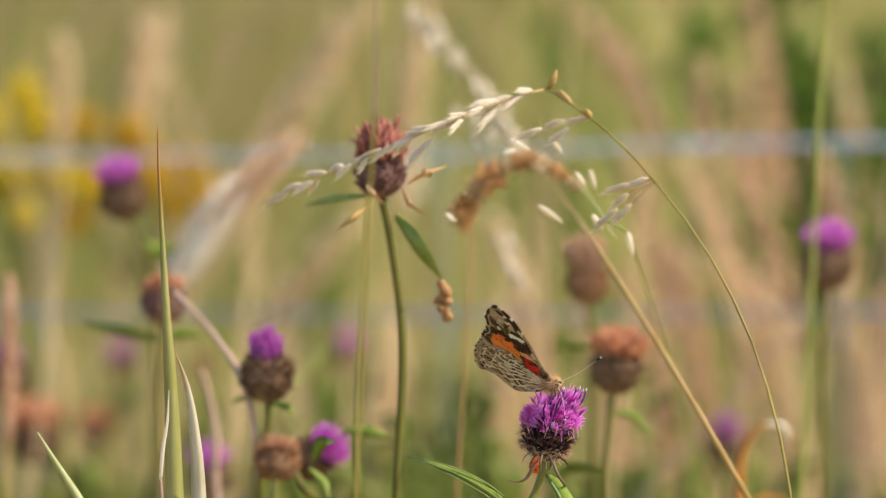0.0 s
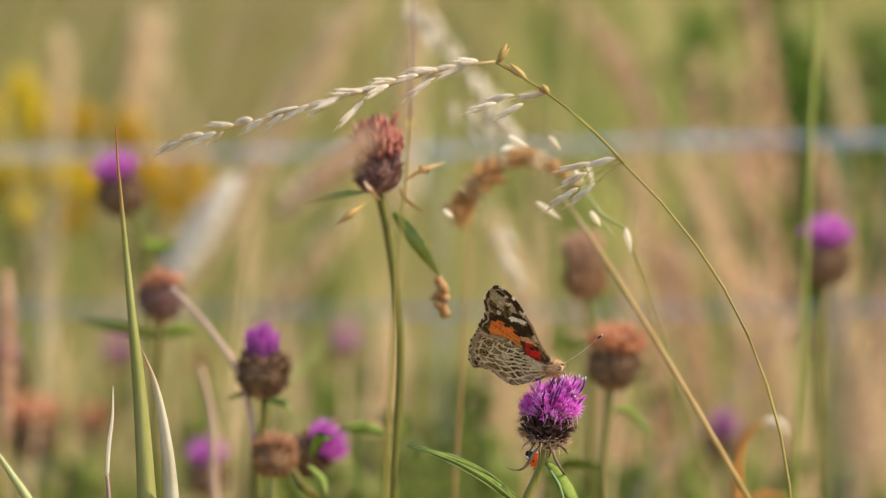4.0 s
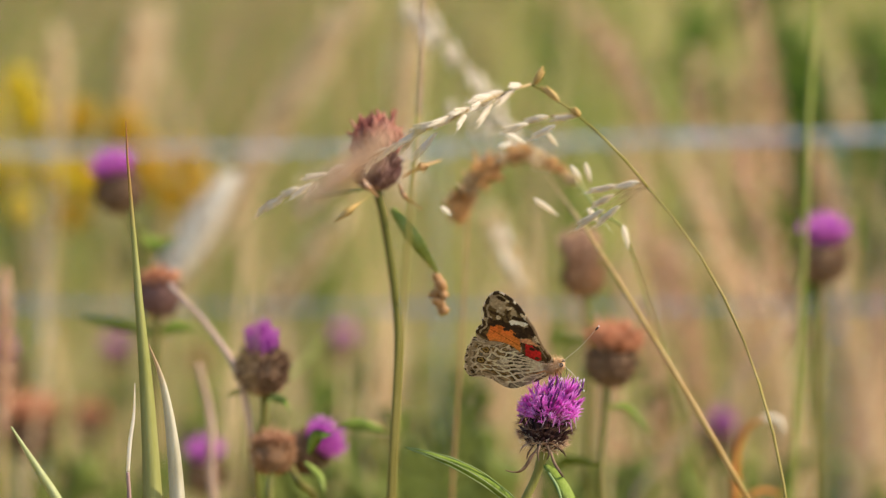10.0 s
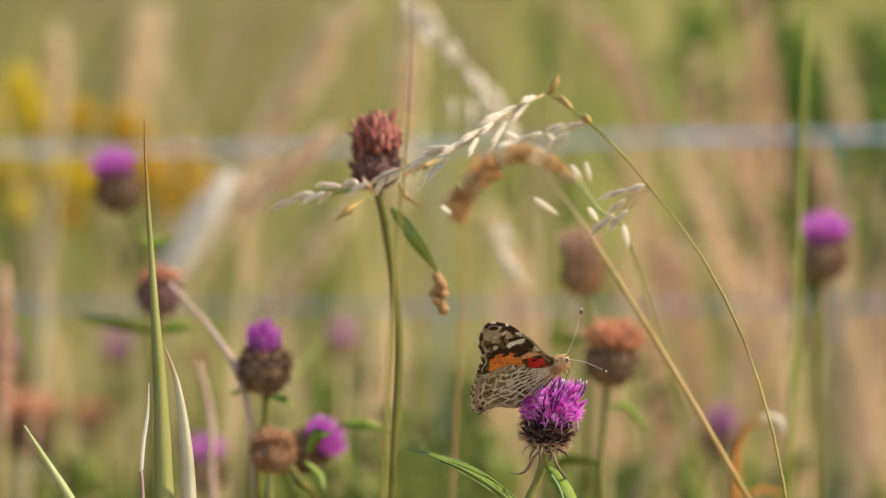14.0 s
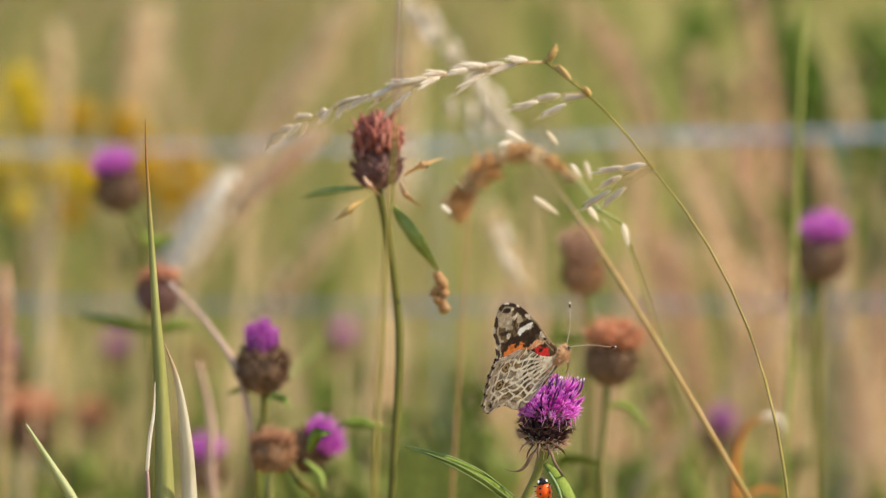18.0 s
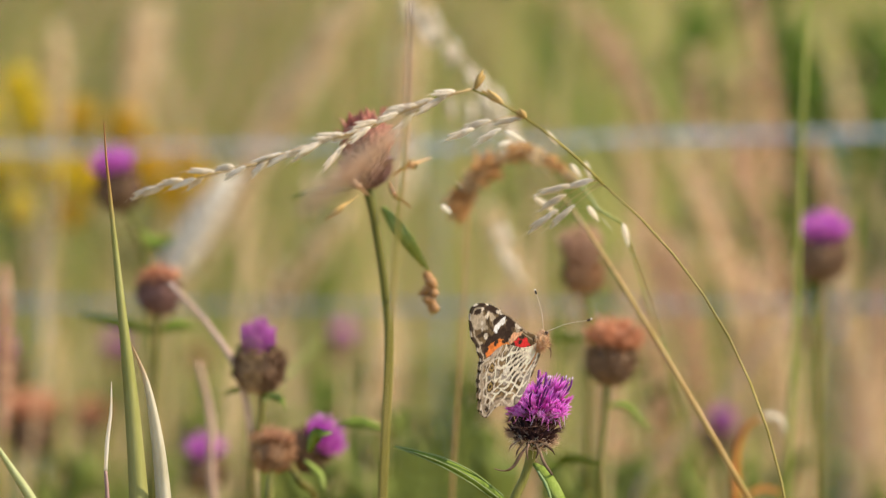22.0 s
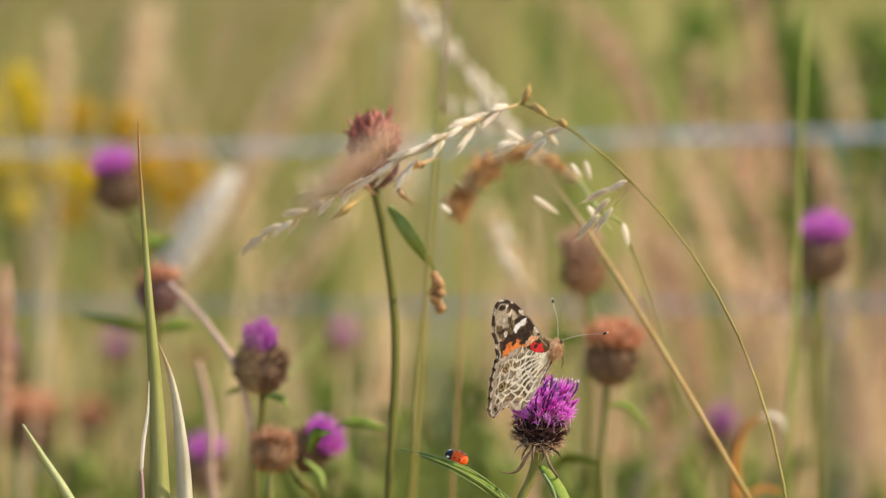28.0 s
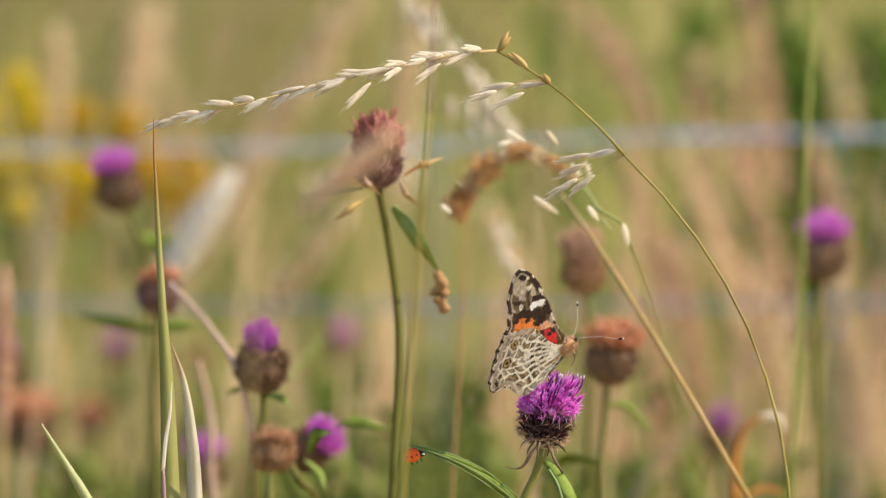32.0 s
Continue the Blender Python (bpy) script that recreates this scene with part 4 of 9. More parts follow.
length_of_grass("tail_first", 2, 0.03, 0.0004, 0.0003, [(0.10, 1, 0.14, 0.008, False), (0.18, 1, -0.22, 0.009, False), (0.34, 1, -0.3, 0.012, False), (0.40, 0.8, -0.5, 0.010, False), (0.62, 0.9, 0.1, 0.008, False), (0.7, 0.8, -0.5, 0.014, False), (0.85, 0.9, -0.4, 0.009, False)], STRAW)
length_of_grass("tail_second", 3, 0.02, 0.0003, 0.00025, [(0.02, 0.7, -0.7, 0.011, False), (0.22, 1, 0.1, 0.008, False), (0.35, 0.8, -0.5, 0.009, False), (0.6, 1, -0.3, 0.0085, False), (0.75, 1, 0.12, 0.008, False)], STRAW)
length_of_grass("tail_third", 4, -0.02, 0.00025, 0.00015, [(0.05, 1, -0.2, 0.008, False), (0.33, 1, 0.1, 0.008, False), (0.5, 1, -0.25, 0.008, False), (0.76, 1, 0.05, 0.0075, False)], STRAW)


# ---- stalks and leaves farther back ---------------------------------
DRY = [((-0.0434, 1.7842, 0.4961), (-0.1097, 1.7734, 0.3942), 0.011, 0.19, 1), ((-0.0648, 2.0885, 0.4651), (-0.1479, 2.0732, 0.3194), 0.011, 0.2, 2), ((-0.1716, 2.2326, 0.4580), (-0.1969, 2.2217, 0.3541), 0.012, 0.13, 3), ((-0.2061, 1.7823, 0.4781), (-0.2076, 1.7760, 0.4182), 0.008, 0.06, 4),
       ((-0.1095, 1.5252, 0.4239), (-0.1446, 1.5187, 0.3624), 0.008, 0.06, 5), ((-0.0159, 2.0899, 0.4780), (-0.0274, 2.0784, 0.3680), 0.011, 0.13, 6), ((0.0771, 1.7835, 0.4901), (0.1103, 1.7779, 0.4362), 0.010, 0.07, 7), ((0.1696, 1.9375, 0.4917), (0.1853, 1.9271, 0.3919), 0.011, 0.12, 8),
       ((0.1188, 1.6236, 0.4319), (0.1463, 1.6157, 0.3572), 0.011, 0.10, 9), ((0.1526, 1.7040, 0.4218), (0.1806, 1.6956, 0.3424), 0.011, 0.11, 10), ((0.1882, 1.6241, 0.4377), (0.2070, 1.6178, 0.3773), 0.010, 0.07, 11), ((0.2053, 1.6907, 0.3726), (0.2289, 1.6790, 0.2611), 0.011, 0.13, 12),
       ((0.1375, 1.6910, 0.3755), (0.1728, 1.6867, 0.3345), 0.011, 0.05, 13), ((0.1126, 1.8450, 0.3100), (0.1234, 1.8363, 0.2274), 0.011, 0.09, 14), ((0.1849, 1.8450, 0.3100), (0.1911, 1.8357, 0.2212), 0.010, 0.1, 16),
       ((0.0922, 1.7693, 0.3552), (0.1223, 1.7615, 0.2803), 0.010, 0.1, 17), ((-0.0503, 1.6199, 0.3975), (-0.0908, 1.6145, 0.3457), 0.010, 0.09, 18), ((-0.0284, 1.7665, 0.3283), (-0.0344, 1.7564, 0.2324), 0.011, 0.12, 19), ((0.0228, 1.5237, 0.4099), (0.0411, 1.5187, 0.3624), 0.008, 0.05, 20),
       ((0.0508, 1.6145, 0.3457), (0.0451, 1.6054, 0.2594), 0.010, 0.12, 22), ((0.2388, 1.8479, 0.3375), (0.2434, 1.8370, 0.2335), 0.011, 0.12, 23),
       ((0.1485, 2.0794, 0.3776), (0.1844, 2.0678, 0.2675), 0.013, 0.16, 25), ((0.2117, 1.6950, 0.3365), (0.2249, 1.6844, 0.2366), 0.013, 0.15, 26), ((0.1676, 1.7693, 0.3553), (0.1886, 1.7590, 0.2564), 0.012, 0.15, 27), ((0.1273, 1.9231, 0.3545), (0.1461, 1.9120, 0.2484), 0.012, 0.14, 28),
       ((0.1066, 2.2245, 0.3809), (0.1403, 2.2135, 0.2770), 0.012, 0.14, 29), ((0.2347, 2.2291, 0.4246), (0.2550, 2.2185, 0.3239), 0.012, 0.12, 30), ((0.1768, 2.3817, 0.4124), (0.2012, 2.3707, 0.3082), 0.012, 0.13, 31), ((0.0832, 1.7653, 0.3163), (0.0983, 1.7564, 0.2324), 0.011, 0.12, 32), ((0.0301, 1.9192, 0.3171), (0.0270, 1.9087, 0.2173), 0.011, 0.12, 33)]
DRY += [((0.1370, 1.8711, 0.4622), (0.1437, 1.8643, 0.3978), 0.010, 0.07, 41), ((0.1042, 1.7716, 0.3762), (0.1193, 1.7653, 0.3163), 0.009, 0.06, 43), ((0.1525, 1.7665, 0.3283), (0.1645, 1.7590, 0.2564), 0.009, 0.06, 44), ((0.0681, 1.7693, 0.3553), (0.0742, 1.7640, 0.3043), 0.008, 0.05, 45), ((0.0382, 1.9467, 0.3203), (0.0366, 1.9408, 0.2638), 0.009, 0.06, 46), ((0.0966, 1.9618, 0.4647), (0.1156, 1.9559, 0.4082), 0.008, 0.06, 47)]
DRY += [((0.2034, 1.7404, 0.3584), (0.2238, 1.7404, 0.2324), 0.006, 0.06, 51), ((0.0787, 1.9890, 0.4789), (0.1075, 1.9890, 0.4213), 0.006, 0.055, 53), ((0.1493, 1.7901, 0.4200), (0.1827, 1.7901, 0.3379), 0.006, 0.075, 54), ((0.1942, 1.6907, 0.4289), (0.2045, 1.6907, 0.3904), 0.0055, 0.035, 63), ((0.1704, 1.8896, 0.5015), (0.1766, 1.8896, 0.4360), 0.005, 0.06, 60), ((0.1267, 1.9890, 0.3477), (0.1747, 1.9890, 0.3029), 0.006, 0.06, 57), ((-0.0397, 1.6907, 0.5147), (-0.1077, 1.6907, 0.4052), 0.005, 0.12, 58), ((-0.1709, 1.9890, 0.4725), (-0.1821, 1.9890, 0.4181), 0.008, 0.05, 59)]
for tip, foot, r, l, s in DRY:
    seed_grass(tip, foot, r * (0.78 if tip[0] > 0.05 else 1.0), l, FEATHER if s == 7 or 40 < s < 50 else ROSE if tip[0] > 0.05 and s % 3 != 0 else HAY, seed=s, n=int(l * (380 if tip[0] > 0.05 or s in (1, 2, 18) else 560)))
seed_grass((-0.0974, 1.1966, 0.4548), (-0.1273, 1.1919, 0.4096), 0.0082, 0.062, BLEACHED, n=110, seed=61, label="bleached feathery grass head catching the sun")
seed_grass((-0.0274, 2.3994, 0.4181), (-0.0203, 2.3906, 0.3344), 0.00912, 0.085, BLEACHED, n=80, seed=62, label="bleached feathery grass head catching the sun")
seed_grass((-0.1609, 0.5972, 0.4790), grounded((-0.1690, 0.5868, 0.3927)), 0.0042, 0.060, ROSE, n=60, seed=31, label="buff feathery grass stalk at the edge of the clump")

for a, b, w, m in (((-0.0883, 0.2851, 0.5092), (-0.0639, 0.2448, 0.4815), 0.0058, BROKEN), ((-0.0837, 0.4137, 0.4679), (-0.0791, 0.4094, 0.4276), 0.0070, BROKEN), ((0.1430, 0.8950, 0.4284), (0.0803, 0.8950, 0.3565), 0.0045, BROKEN)):
    ob = thing("dry_stalk", grounded(b), "dry pinkish-brown broken stalk", "grass")
    low = V(b) + V(0.004, 0, -0.03)
    ob.location = (low.x, low.y, 0)
    stalk(ob, "stem", [a, tuple((V(a) + V(b)) / 2 + V(0.002, 0, 0.001)), b, low, ob.location], [w * 0.14, w * 0.2, w * 0.16, 0.0008, 0.001], m)

CURL = thing("dry_leaf", grounded((0.0995, 0.4092, 0.4257)), "curled orange-brown dry grass leaf", "grass")
blade(CURL, "dry_blade", [CURL.location, (0.0999, 0.4090, 0.4238), (0.1003, 0.4105, 0.4372), (0.1038, 0.4113, 0.4457), (0.1092, 0.4117, 0.4491)], [0.00386, 0.00328, 0.00328, 0.00309, 0.00232, 0.00154], RUST, side=(1, 0.2, 0.2))
blade(CURL, "dry_tip", [(0.1073, 0.4116, 0.4483), (0.1115, 0.4118, 0.4495), (0.1154, 0.4116, 0.4480), (0.1165, 0.4111, 0.4430)], [0.00154, 0.00270, 0.00193, 0.00058], HUSK, side=(0.2, 0.3, 1))
blade(CURL, "dry_blade", [CURL.location, (0.1034, 0.4084, 0.4180), (0.1082, 0.4091, 0.4246), (0.1159, 0.4090, 0.4234)], [0.00309, 0.00424, 0.00386, 0.00077], RUST, side=(0.3, 0.5, 0.8))


def leaf_clump(centre, spread, height, n, seed, label="clump of lush green leaves among the grass"):
    rng = random.Random(seed)
    c = V(centre)
    ob = thing("leaf_clump", (c.x, c.y, 0), label, "plant", "green clumps behind the fence")
    f = 0.34 if c.y < 1.05 else 1.0
    for i in range(max(3, int(n * (0.75 if c.y < 2.0 else 1.9)))):
        e = V(rng.gauss(0, spread), rng.uniform(-0.05, 0.05), c.z + rng.uniform(-height, height))
        a = V(rng.gauss(0, spread * 0.5), rng.uniform(-0.03, 0.03), 0)
        k = V(e.x * 0.7 + f * rng.gauss(0, 0.012), e.y, e.z - f * rng.uniform(0.02, 0.05))
        bm = bmesh.new()
        tube(bm, smooth_line([a, a.lerp(k, 0.6), k], 3), [0.0004, 0.0003], 4)
        ribbon(bm, smooth_line([k, k.lerp(e, 0.6) + V(rng.gauss(0, 0.006), 0, 0.004), e], 4), [0.002 * f, 0.010 * f, 0.013 * f, 0.009 * f, 0.001], (1, rng.uniform(-0.6, 0.6), rng.uniform(-0.4, 0.4)))
        part("leaf", bm, LUSH if c.y < 2.0 else LUSH_DEEP, ob)


CLUMPS = (((0.2431, 2.1925, 0.3637), 0.022, 0.03, 26), ((0.2557, 2.2964, 0.3952), 0.022, 0.03, 24), ((0.1477, 2.3011, 0.4395), 0.010, 0.03, 5), ((0.1677, 2.1904, 0.3437), 0.010, 0.02, 12), ((0.2091, 2.4023, 0.4460), 0.008, 0.04, 12), ((0.2548, 2.1862, 0.3037), 0.02, 0.02, 8), ((0.2620, 2.3200, 0.4300), 0.010, 0.03, 8), ((0.2050, 2.2500, 0.3300), 0.008, 0.03, 6), ((0.0897, 3.5957, 0.3207), 0.008, 0.06, 6), ((0.2371, 2.3884, 0.3134), 0.012, 0.04, 6),
          ((-0.0010, 0.9843, 0.3482), 0.02, 0.014, 9), ((0.1067, 0.9840, 0.3458), 0.03, 0.014, 10), ((-0.1325, 0.9845, 0.3506), 0.03, 0.020, 12), ((-0.1789, 1.0837, 0.3370), 0.03, 0.020, 12), ((-0.0847, 0.9843, 0.3482), 0.02, 0.016, 11), ((-0.0405, 1.0839, 0.3389), 0.03, 0.020, 30), ((0.0559, 1.0834, 0.3345), 0.02, 0.014, 9), ((0.1522, 1.0829, 0.3296), 0.03, 0.016, 9), ((-0.0187, 0.7858, 0.3734), 0.016, 0.010, 8), ((-0.0518, 0.8848, 0.3577), 0.016, 0.010, 8), ((-0.1791, 1.5805, 0.2803), 0.03, 0.02, 9), ((-0.2213, 1.9804, 0.2588), 0.03, 0.02, 8), ((-0.1448, 1.9797, 0.2525), 0.02, 0.02, 7), ((0.0911, 1.3816, 0.3015), 0.02, 0.014, 8), ((0.1567, 1.5799, 0.2746), 0.02, 0.014, 8), ((-0.0750, 2.1782, 0.2271), 0.02, 0.02, 7), ((0.0206, 1.3816, 0.3015), 0.02, 0.014, 7), ((0.2055, 1.5793, 0.2689), 0.03, 0.014, 8), ((0.0056, 2.3766, 0.2018), 0.012, 0.02, 5), ((0.0073, 0.6899, 0.4171), 0.004, 0.010, 9), ((0.0471, 0.7920, 0.4315), 0.006, 0.004, 7), ((0.0448, 0.5879, 0.4030), 0.008, 0.006, 9), ((-0.0202, 0.6892, 0.4107), 0.008, 0.006, 8), ((0.0947, 0.9883, 0.3862), 0.008, 0.010, 8), ((-0.0673, 1.1833, 0.3284), 0.02, 0.02, 22), ((-0.0116, 1.2825, 0.3150), 0.02, 0.025, 26), ((-0.0436, 1.7800, 0.2657), 0.03, 0.025, 26), ((-0.0268, 1.9811, 0.2651), 0.03, 0.025, 22), ((-0.1001, 1.9791, 0.2461), 0.03, 0.02, 18), ((0.0518, 3.5855, 0.2230), 0.010, 0.03, 4), ((-0.1000, 3.5813, 0.1830), 0.012, 0.03, 4))
for i, (p, s, h, n) in enumerate(CLUMPS):
    leaf_clump(p, s, h, n, i + 50)


def ragwort(centre, blooms, material, seed, label):
    rng = random.Random(seed)
    c = V(centre)
    ob = thing("ragwort", (c.x, c.y, 0), label, "flower", "yellow ragwort behind the fence")
    stalk(ob, "stem", [ob.location, (c.x + 0.01, c.y, c.z * 0.5), (c.x, c.y, c.z - 0.05)], [0.003, 0.002], STEM)
    for dx, dz, r in blooms:
        r *= 0.72
        o = V(dx, rng.uniform(-0.02, 0.02), c.z + dz)
        bm = bmesh.new()
        tube(bm, [V(0, 0, c.z - 0.06), V(dx * 0.6, 0, c.z - 0.03 + dz * 0.4), o], [0.0012, 0.0008], 4)
        part("branch", bm, STEM, ob)
        bm = bmesh.new()
        for i in range(16):
            a = i * 0.3927
            e = o + V(r * math.cos(a), -0.2 * r, r * math.sin(a))
            husk(bm, o, e, r * 0.16, 4)
        bmesh.ops.create_uvsphere(bm, u_segments=8, v_segments=5, radius=r * 0.4, matrix=Matrix.Translation(o + V(0, -0.1 * r, 0)))
        tagged(part("bloom", bm, material, ob), kind="stuff")


ragwort((-0.2338, 1.8973, 0.4084), [(-0.022, 0.02, 0.022), (0.008, 0.016, 0.022), (-0.008, -0.012, 0.02), (0.014, -0.01, 0.018), (-0.032, -0.006, 0.02), (0.0, 0.034, 0.016)], RAGWORT, 1, "ragwort with a cluster of bright yellow daisies")
ragwort((-0.2313, 1.8935, 0.3882), [(-0.016, 0.0, 0.018), (0.012, 0.004, 0.018), (0.0, -0.012, 0.014), (0.03, 0.004, 0.014)], RAGWORT, 2, "ragwort with a cluster of bright yellow daisies")
ragwort((-0.1551, 1.8936, 0.3894), [(-0.034, 0.0, 0.016), (-0.008, 0.006, 0.018), (0.018, -0.002, 0.017), (-0.02, 0.032, 0.016), (-0.045, 0.035, 0.016)], RAGWORT_OLD, 3, "ragwort with fading orange-yellow blooms")
ragwort((-0.1766, 1.9449, 0.3880), [(-0.024, 0.004, 0.018), (0.012, 0.012, 0.018), (0.024, -0.012, 0.016), (-0.03, -0.020, 0.016), (0.0, 0.022, 0.016), (0.034, 0.010, 0.016)], RAGWORT_OLD, 4, "ragwort with fading orange-yellow blooms")


# ---- the butterfly --------------------------------------------------
MM = 0.001
BUTTERFLY = thing("butterfly", (0.0287, -0.0061, 0.5210), "painted lady butterfly with closed mottled wings feeding on the knapweed", "butterfly")


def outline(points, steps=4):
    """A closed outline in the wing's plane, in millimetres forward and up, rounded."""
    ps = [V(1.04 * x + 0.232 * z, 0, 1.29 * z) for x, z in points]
    n = len(ps)
    res = []
    for i in range(n):
        a, b, c, d = ps[i - 1], ps[i], ps[(i + 1) % n], ps[(i + 2) % n]
        for k in range(steps):
            t = k / steps
            res.append(0.5 * (2 * b + (c - a) * t + (2 * a - 5 * b + 4 * c - d) * t * t + (3 * b - a - 3 * c + d) * t ** 3))
    return res


def blot(cx, cz, rx, rz, turn=0.0, n=7, rough_edge=True):
    wob = random.Random(int(cx * 100) + int(cz * 10))
    res = []
    for k in range(n):
        a, f = 2 * math.pi * k / n, (wob.uniform(0.72, 1.22) if rough_edge else 1.0)
        u, w = f * rx * math.cos(a), f * rz * math.sin(a)
        res.append((cx + u * math.cos(turn) - w * math.sin(turn), cz + u * math.sin(turn) + w * math.cos(turn)))
    return res


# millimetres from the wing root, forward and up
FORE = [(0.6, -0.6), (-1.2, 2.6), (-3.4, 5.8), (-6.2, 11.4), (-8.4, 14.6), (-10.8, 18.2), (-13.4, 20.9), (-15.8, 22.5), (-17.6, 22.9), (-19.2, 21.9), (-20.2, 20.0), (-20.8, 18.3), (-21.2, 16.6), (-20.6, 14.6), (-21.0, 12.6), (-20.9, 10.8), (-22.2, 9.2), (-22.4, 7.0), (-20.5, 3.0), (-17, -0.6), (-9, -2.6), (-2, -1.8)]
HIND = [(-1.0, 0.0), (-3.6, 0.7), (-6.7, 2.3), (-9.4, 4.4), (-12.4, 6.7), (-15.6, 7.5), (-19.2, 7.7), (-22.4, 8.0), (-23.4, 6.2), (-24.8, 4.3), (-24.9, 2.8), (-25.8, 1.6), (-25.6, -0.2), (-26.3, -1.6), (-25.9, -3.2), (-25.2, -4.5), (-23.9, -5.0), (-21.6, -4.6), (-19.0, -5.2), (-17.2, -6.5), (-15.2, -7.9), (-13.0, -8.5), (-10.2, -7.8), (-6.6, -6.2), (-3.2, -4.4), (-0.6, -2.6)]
BLACK, CREAM, ORANGE, RED, TAN, BROWN = (0.048, 0.029, 0.020), (0.70, 0.62, 0.51), (0.72, 0.22, 0.05), (0.62, 0.035, 0.035), (0.30, 0.20, 0.10), (0.12, 0.075, 0.035)
SALMON, SLATE, WHITE = (0.74, 0.42, 0.24), (0.20, 0.19, 0.20), (0.88, 0.85, 0.80)
FORE_MARKS = [
    ([(-17.8, 22.9), (-14.0, 21.8), (-10.8, 18.4), (-8.2, 14.6), (-6.0, 11.4), (-3.0, 5.8), (-4.8, 6.6), (-7.2, 11.0), (-9.4, 14.2), (-12.0, 17.2), (-14.4, 19.6), (-17.8, 21.0)], BLACK),
    ([(-18.8, 12.4), (-16.4, 13.2), (-13.6, 12.6), (-9.2, 11.7), (-6.4, 11.8), (-5.2, 9.0), (-9.4, 7.8), (-10.4, 8.2), (-12.6, 9.6), (-15.6, 10.2), (-18.8, 10.0)], BLACK),
    ([(-12.8, 15.6), (-9.0, 14.6), (-7.4, 13.8), (-7.8, 12.6), (-9.6, 13.8), (-13.2, 14.2)], BLACK),
    ([(-8.6, 6.6), (-4.6, 6.4), (-1.4, 2.8), (-2.6, 0.6), (-8.6, 0.6)], BROWN),
    ([(-19.4, 14.0), (-18.0, 12.8), (-18.8, 11.0), (-20.0, 8.6), (-22.2, 7.8), (-21.0, 10.6)], BLACK),
    ([(-18.4, 10.9), (-17.0, 11.4), (-15.4, 10.9), (-12.8, 10.2), (-10.7, 9.0), (-9.6, 6.0), (-9.6, 2.4), (-14.6, 1.6), (-18.0, 3.2), (-19.4, 7.6)], ORANGE),
    (blot(-11.2, 8.6, 1.3, 0.7, -0.5), BLACK), (blot(-14.0, 10.1, 1.2, 0.6, -0.2), BLACK), (blot(-17.6, 10.9, 0.8, 0.5, 0.3), BLACK), (blot(-9.0, 5.2, 0.7, 1.5, 0.3), BLACK),
    ([(-8.4, 6.2), (-5.6, 5.6), (-3.6, 3.6), (-3.4, 1.0), (-5.6, -0.4), (-8.2, 1.0)], RED),
    (blot(-5.2, 5.0, 1.5, 0.6, -0.6), BLACK), (blot(-6.4, 4.4, 1.2, 0.45, -0.4), BLACK), (blot(-4.6, 1.4, 0.7, 0.5), BROWN), (blot(-8.5, 4.6, 0.5, 1.1, 0.2), BLACK),
    ([(-10.0, 7.7), (-7.4, 8.0), (-6.2, 7.2), (-4.2, 5.8), (-5.4, 5.3), (-6.8, 6.2), (-9.4, 6.3)], SALMON),
    ([(-13.6, 13.1), (-12.6, 14.1), (-10.8, 13.7), (-9.4, 13.9), (-8.2, 12.9), (-9.4, 12.0), (-10.8, 12.5), (-12.4, 11.8)], WHITE),
    ([(-10.8, 16.6), (-8.9, 15.8), (-7.4, 14.3), (-8.6, 14.2), (-10.2, 15.2)], CREAM), ([(-5.9, 9.5), (-4.5, 7.8), (-3.8, 6.2), (-4.8, 7.0), (-6.1, 8.6)], CREAM),
    (blot(-16.4, 14.0, 0.9, 0.75, 0.5), CREAM), (blot(-16.9, 16.3, 0.55, 0.5), CREAM), (blot(-16.2, 17.6, 0.6, 0.45), CREAM), (blot(-13.8, 17.7, 0.9, 0.7, 0.6), CREAM), (blot(-14.6, 20.0, 0.7, 0.5, 0.4), CREAM), (blot(-12.5, 19.9, 0.9, 0.6, -0.7), CREAM),
]
HIND_MARKS = [
    (blot(-20.9, 0.9, 1.75, 1.6, 0, 12, False), CREAM), (blot(-20.9, 0.9, 1.35, 1.25, 0, 12, False), BLACK), (blot(-20.9, 0.9, 1.0, 0.92, 0, 12, False), (0.50, 0.36, 0.14)), (blot(-20.9, 0.9, 0.5, 0.46, 0, 10, False), BLACK),
    (blot(-22.9, -1.7, 1.0, 0.9, 0, 10, False), CREAM), (blot(-22.9, -1.7, 0.65, 0.6, 0, 10, False), BROWN),
    (blot(-18.9, 4.6, 1.8, 1.5), CREAM), (blot(-18.9, 4.6, 1.4, 1.2), BLACK), (blot(-18.9, 4.6, 1.05, 0.9), (0.40, 0.28, 0.12)), (blot(-18.9, 4.6, 0.45, 0.4), BLACK),
    (blot(-20.4, 3.0, 0.6, 0.6), SLATE), (blot(-21.8, 5.6, 0.8, 0.5), TAN),
    ([(-25.4, -3.2), (-24.0, -4.8), (-22.8, -4.4), (-23.4, -2.8), (-24.6, -2.6)], BLACK), (blot(-24.2, -3.4, 0.4, 0.35), SLATE),
    ([(-15.2, 1.7), (-13.6, 1.9), (-12.8, 1.1), (-13.6, 0.6), (-15.0, 0.7)], WHITE), (blot(-12.4, 5.4, 0.9, 0.5, -0.3), CREAM),
]


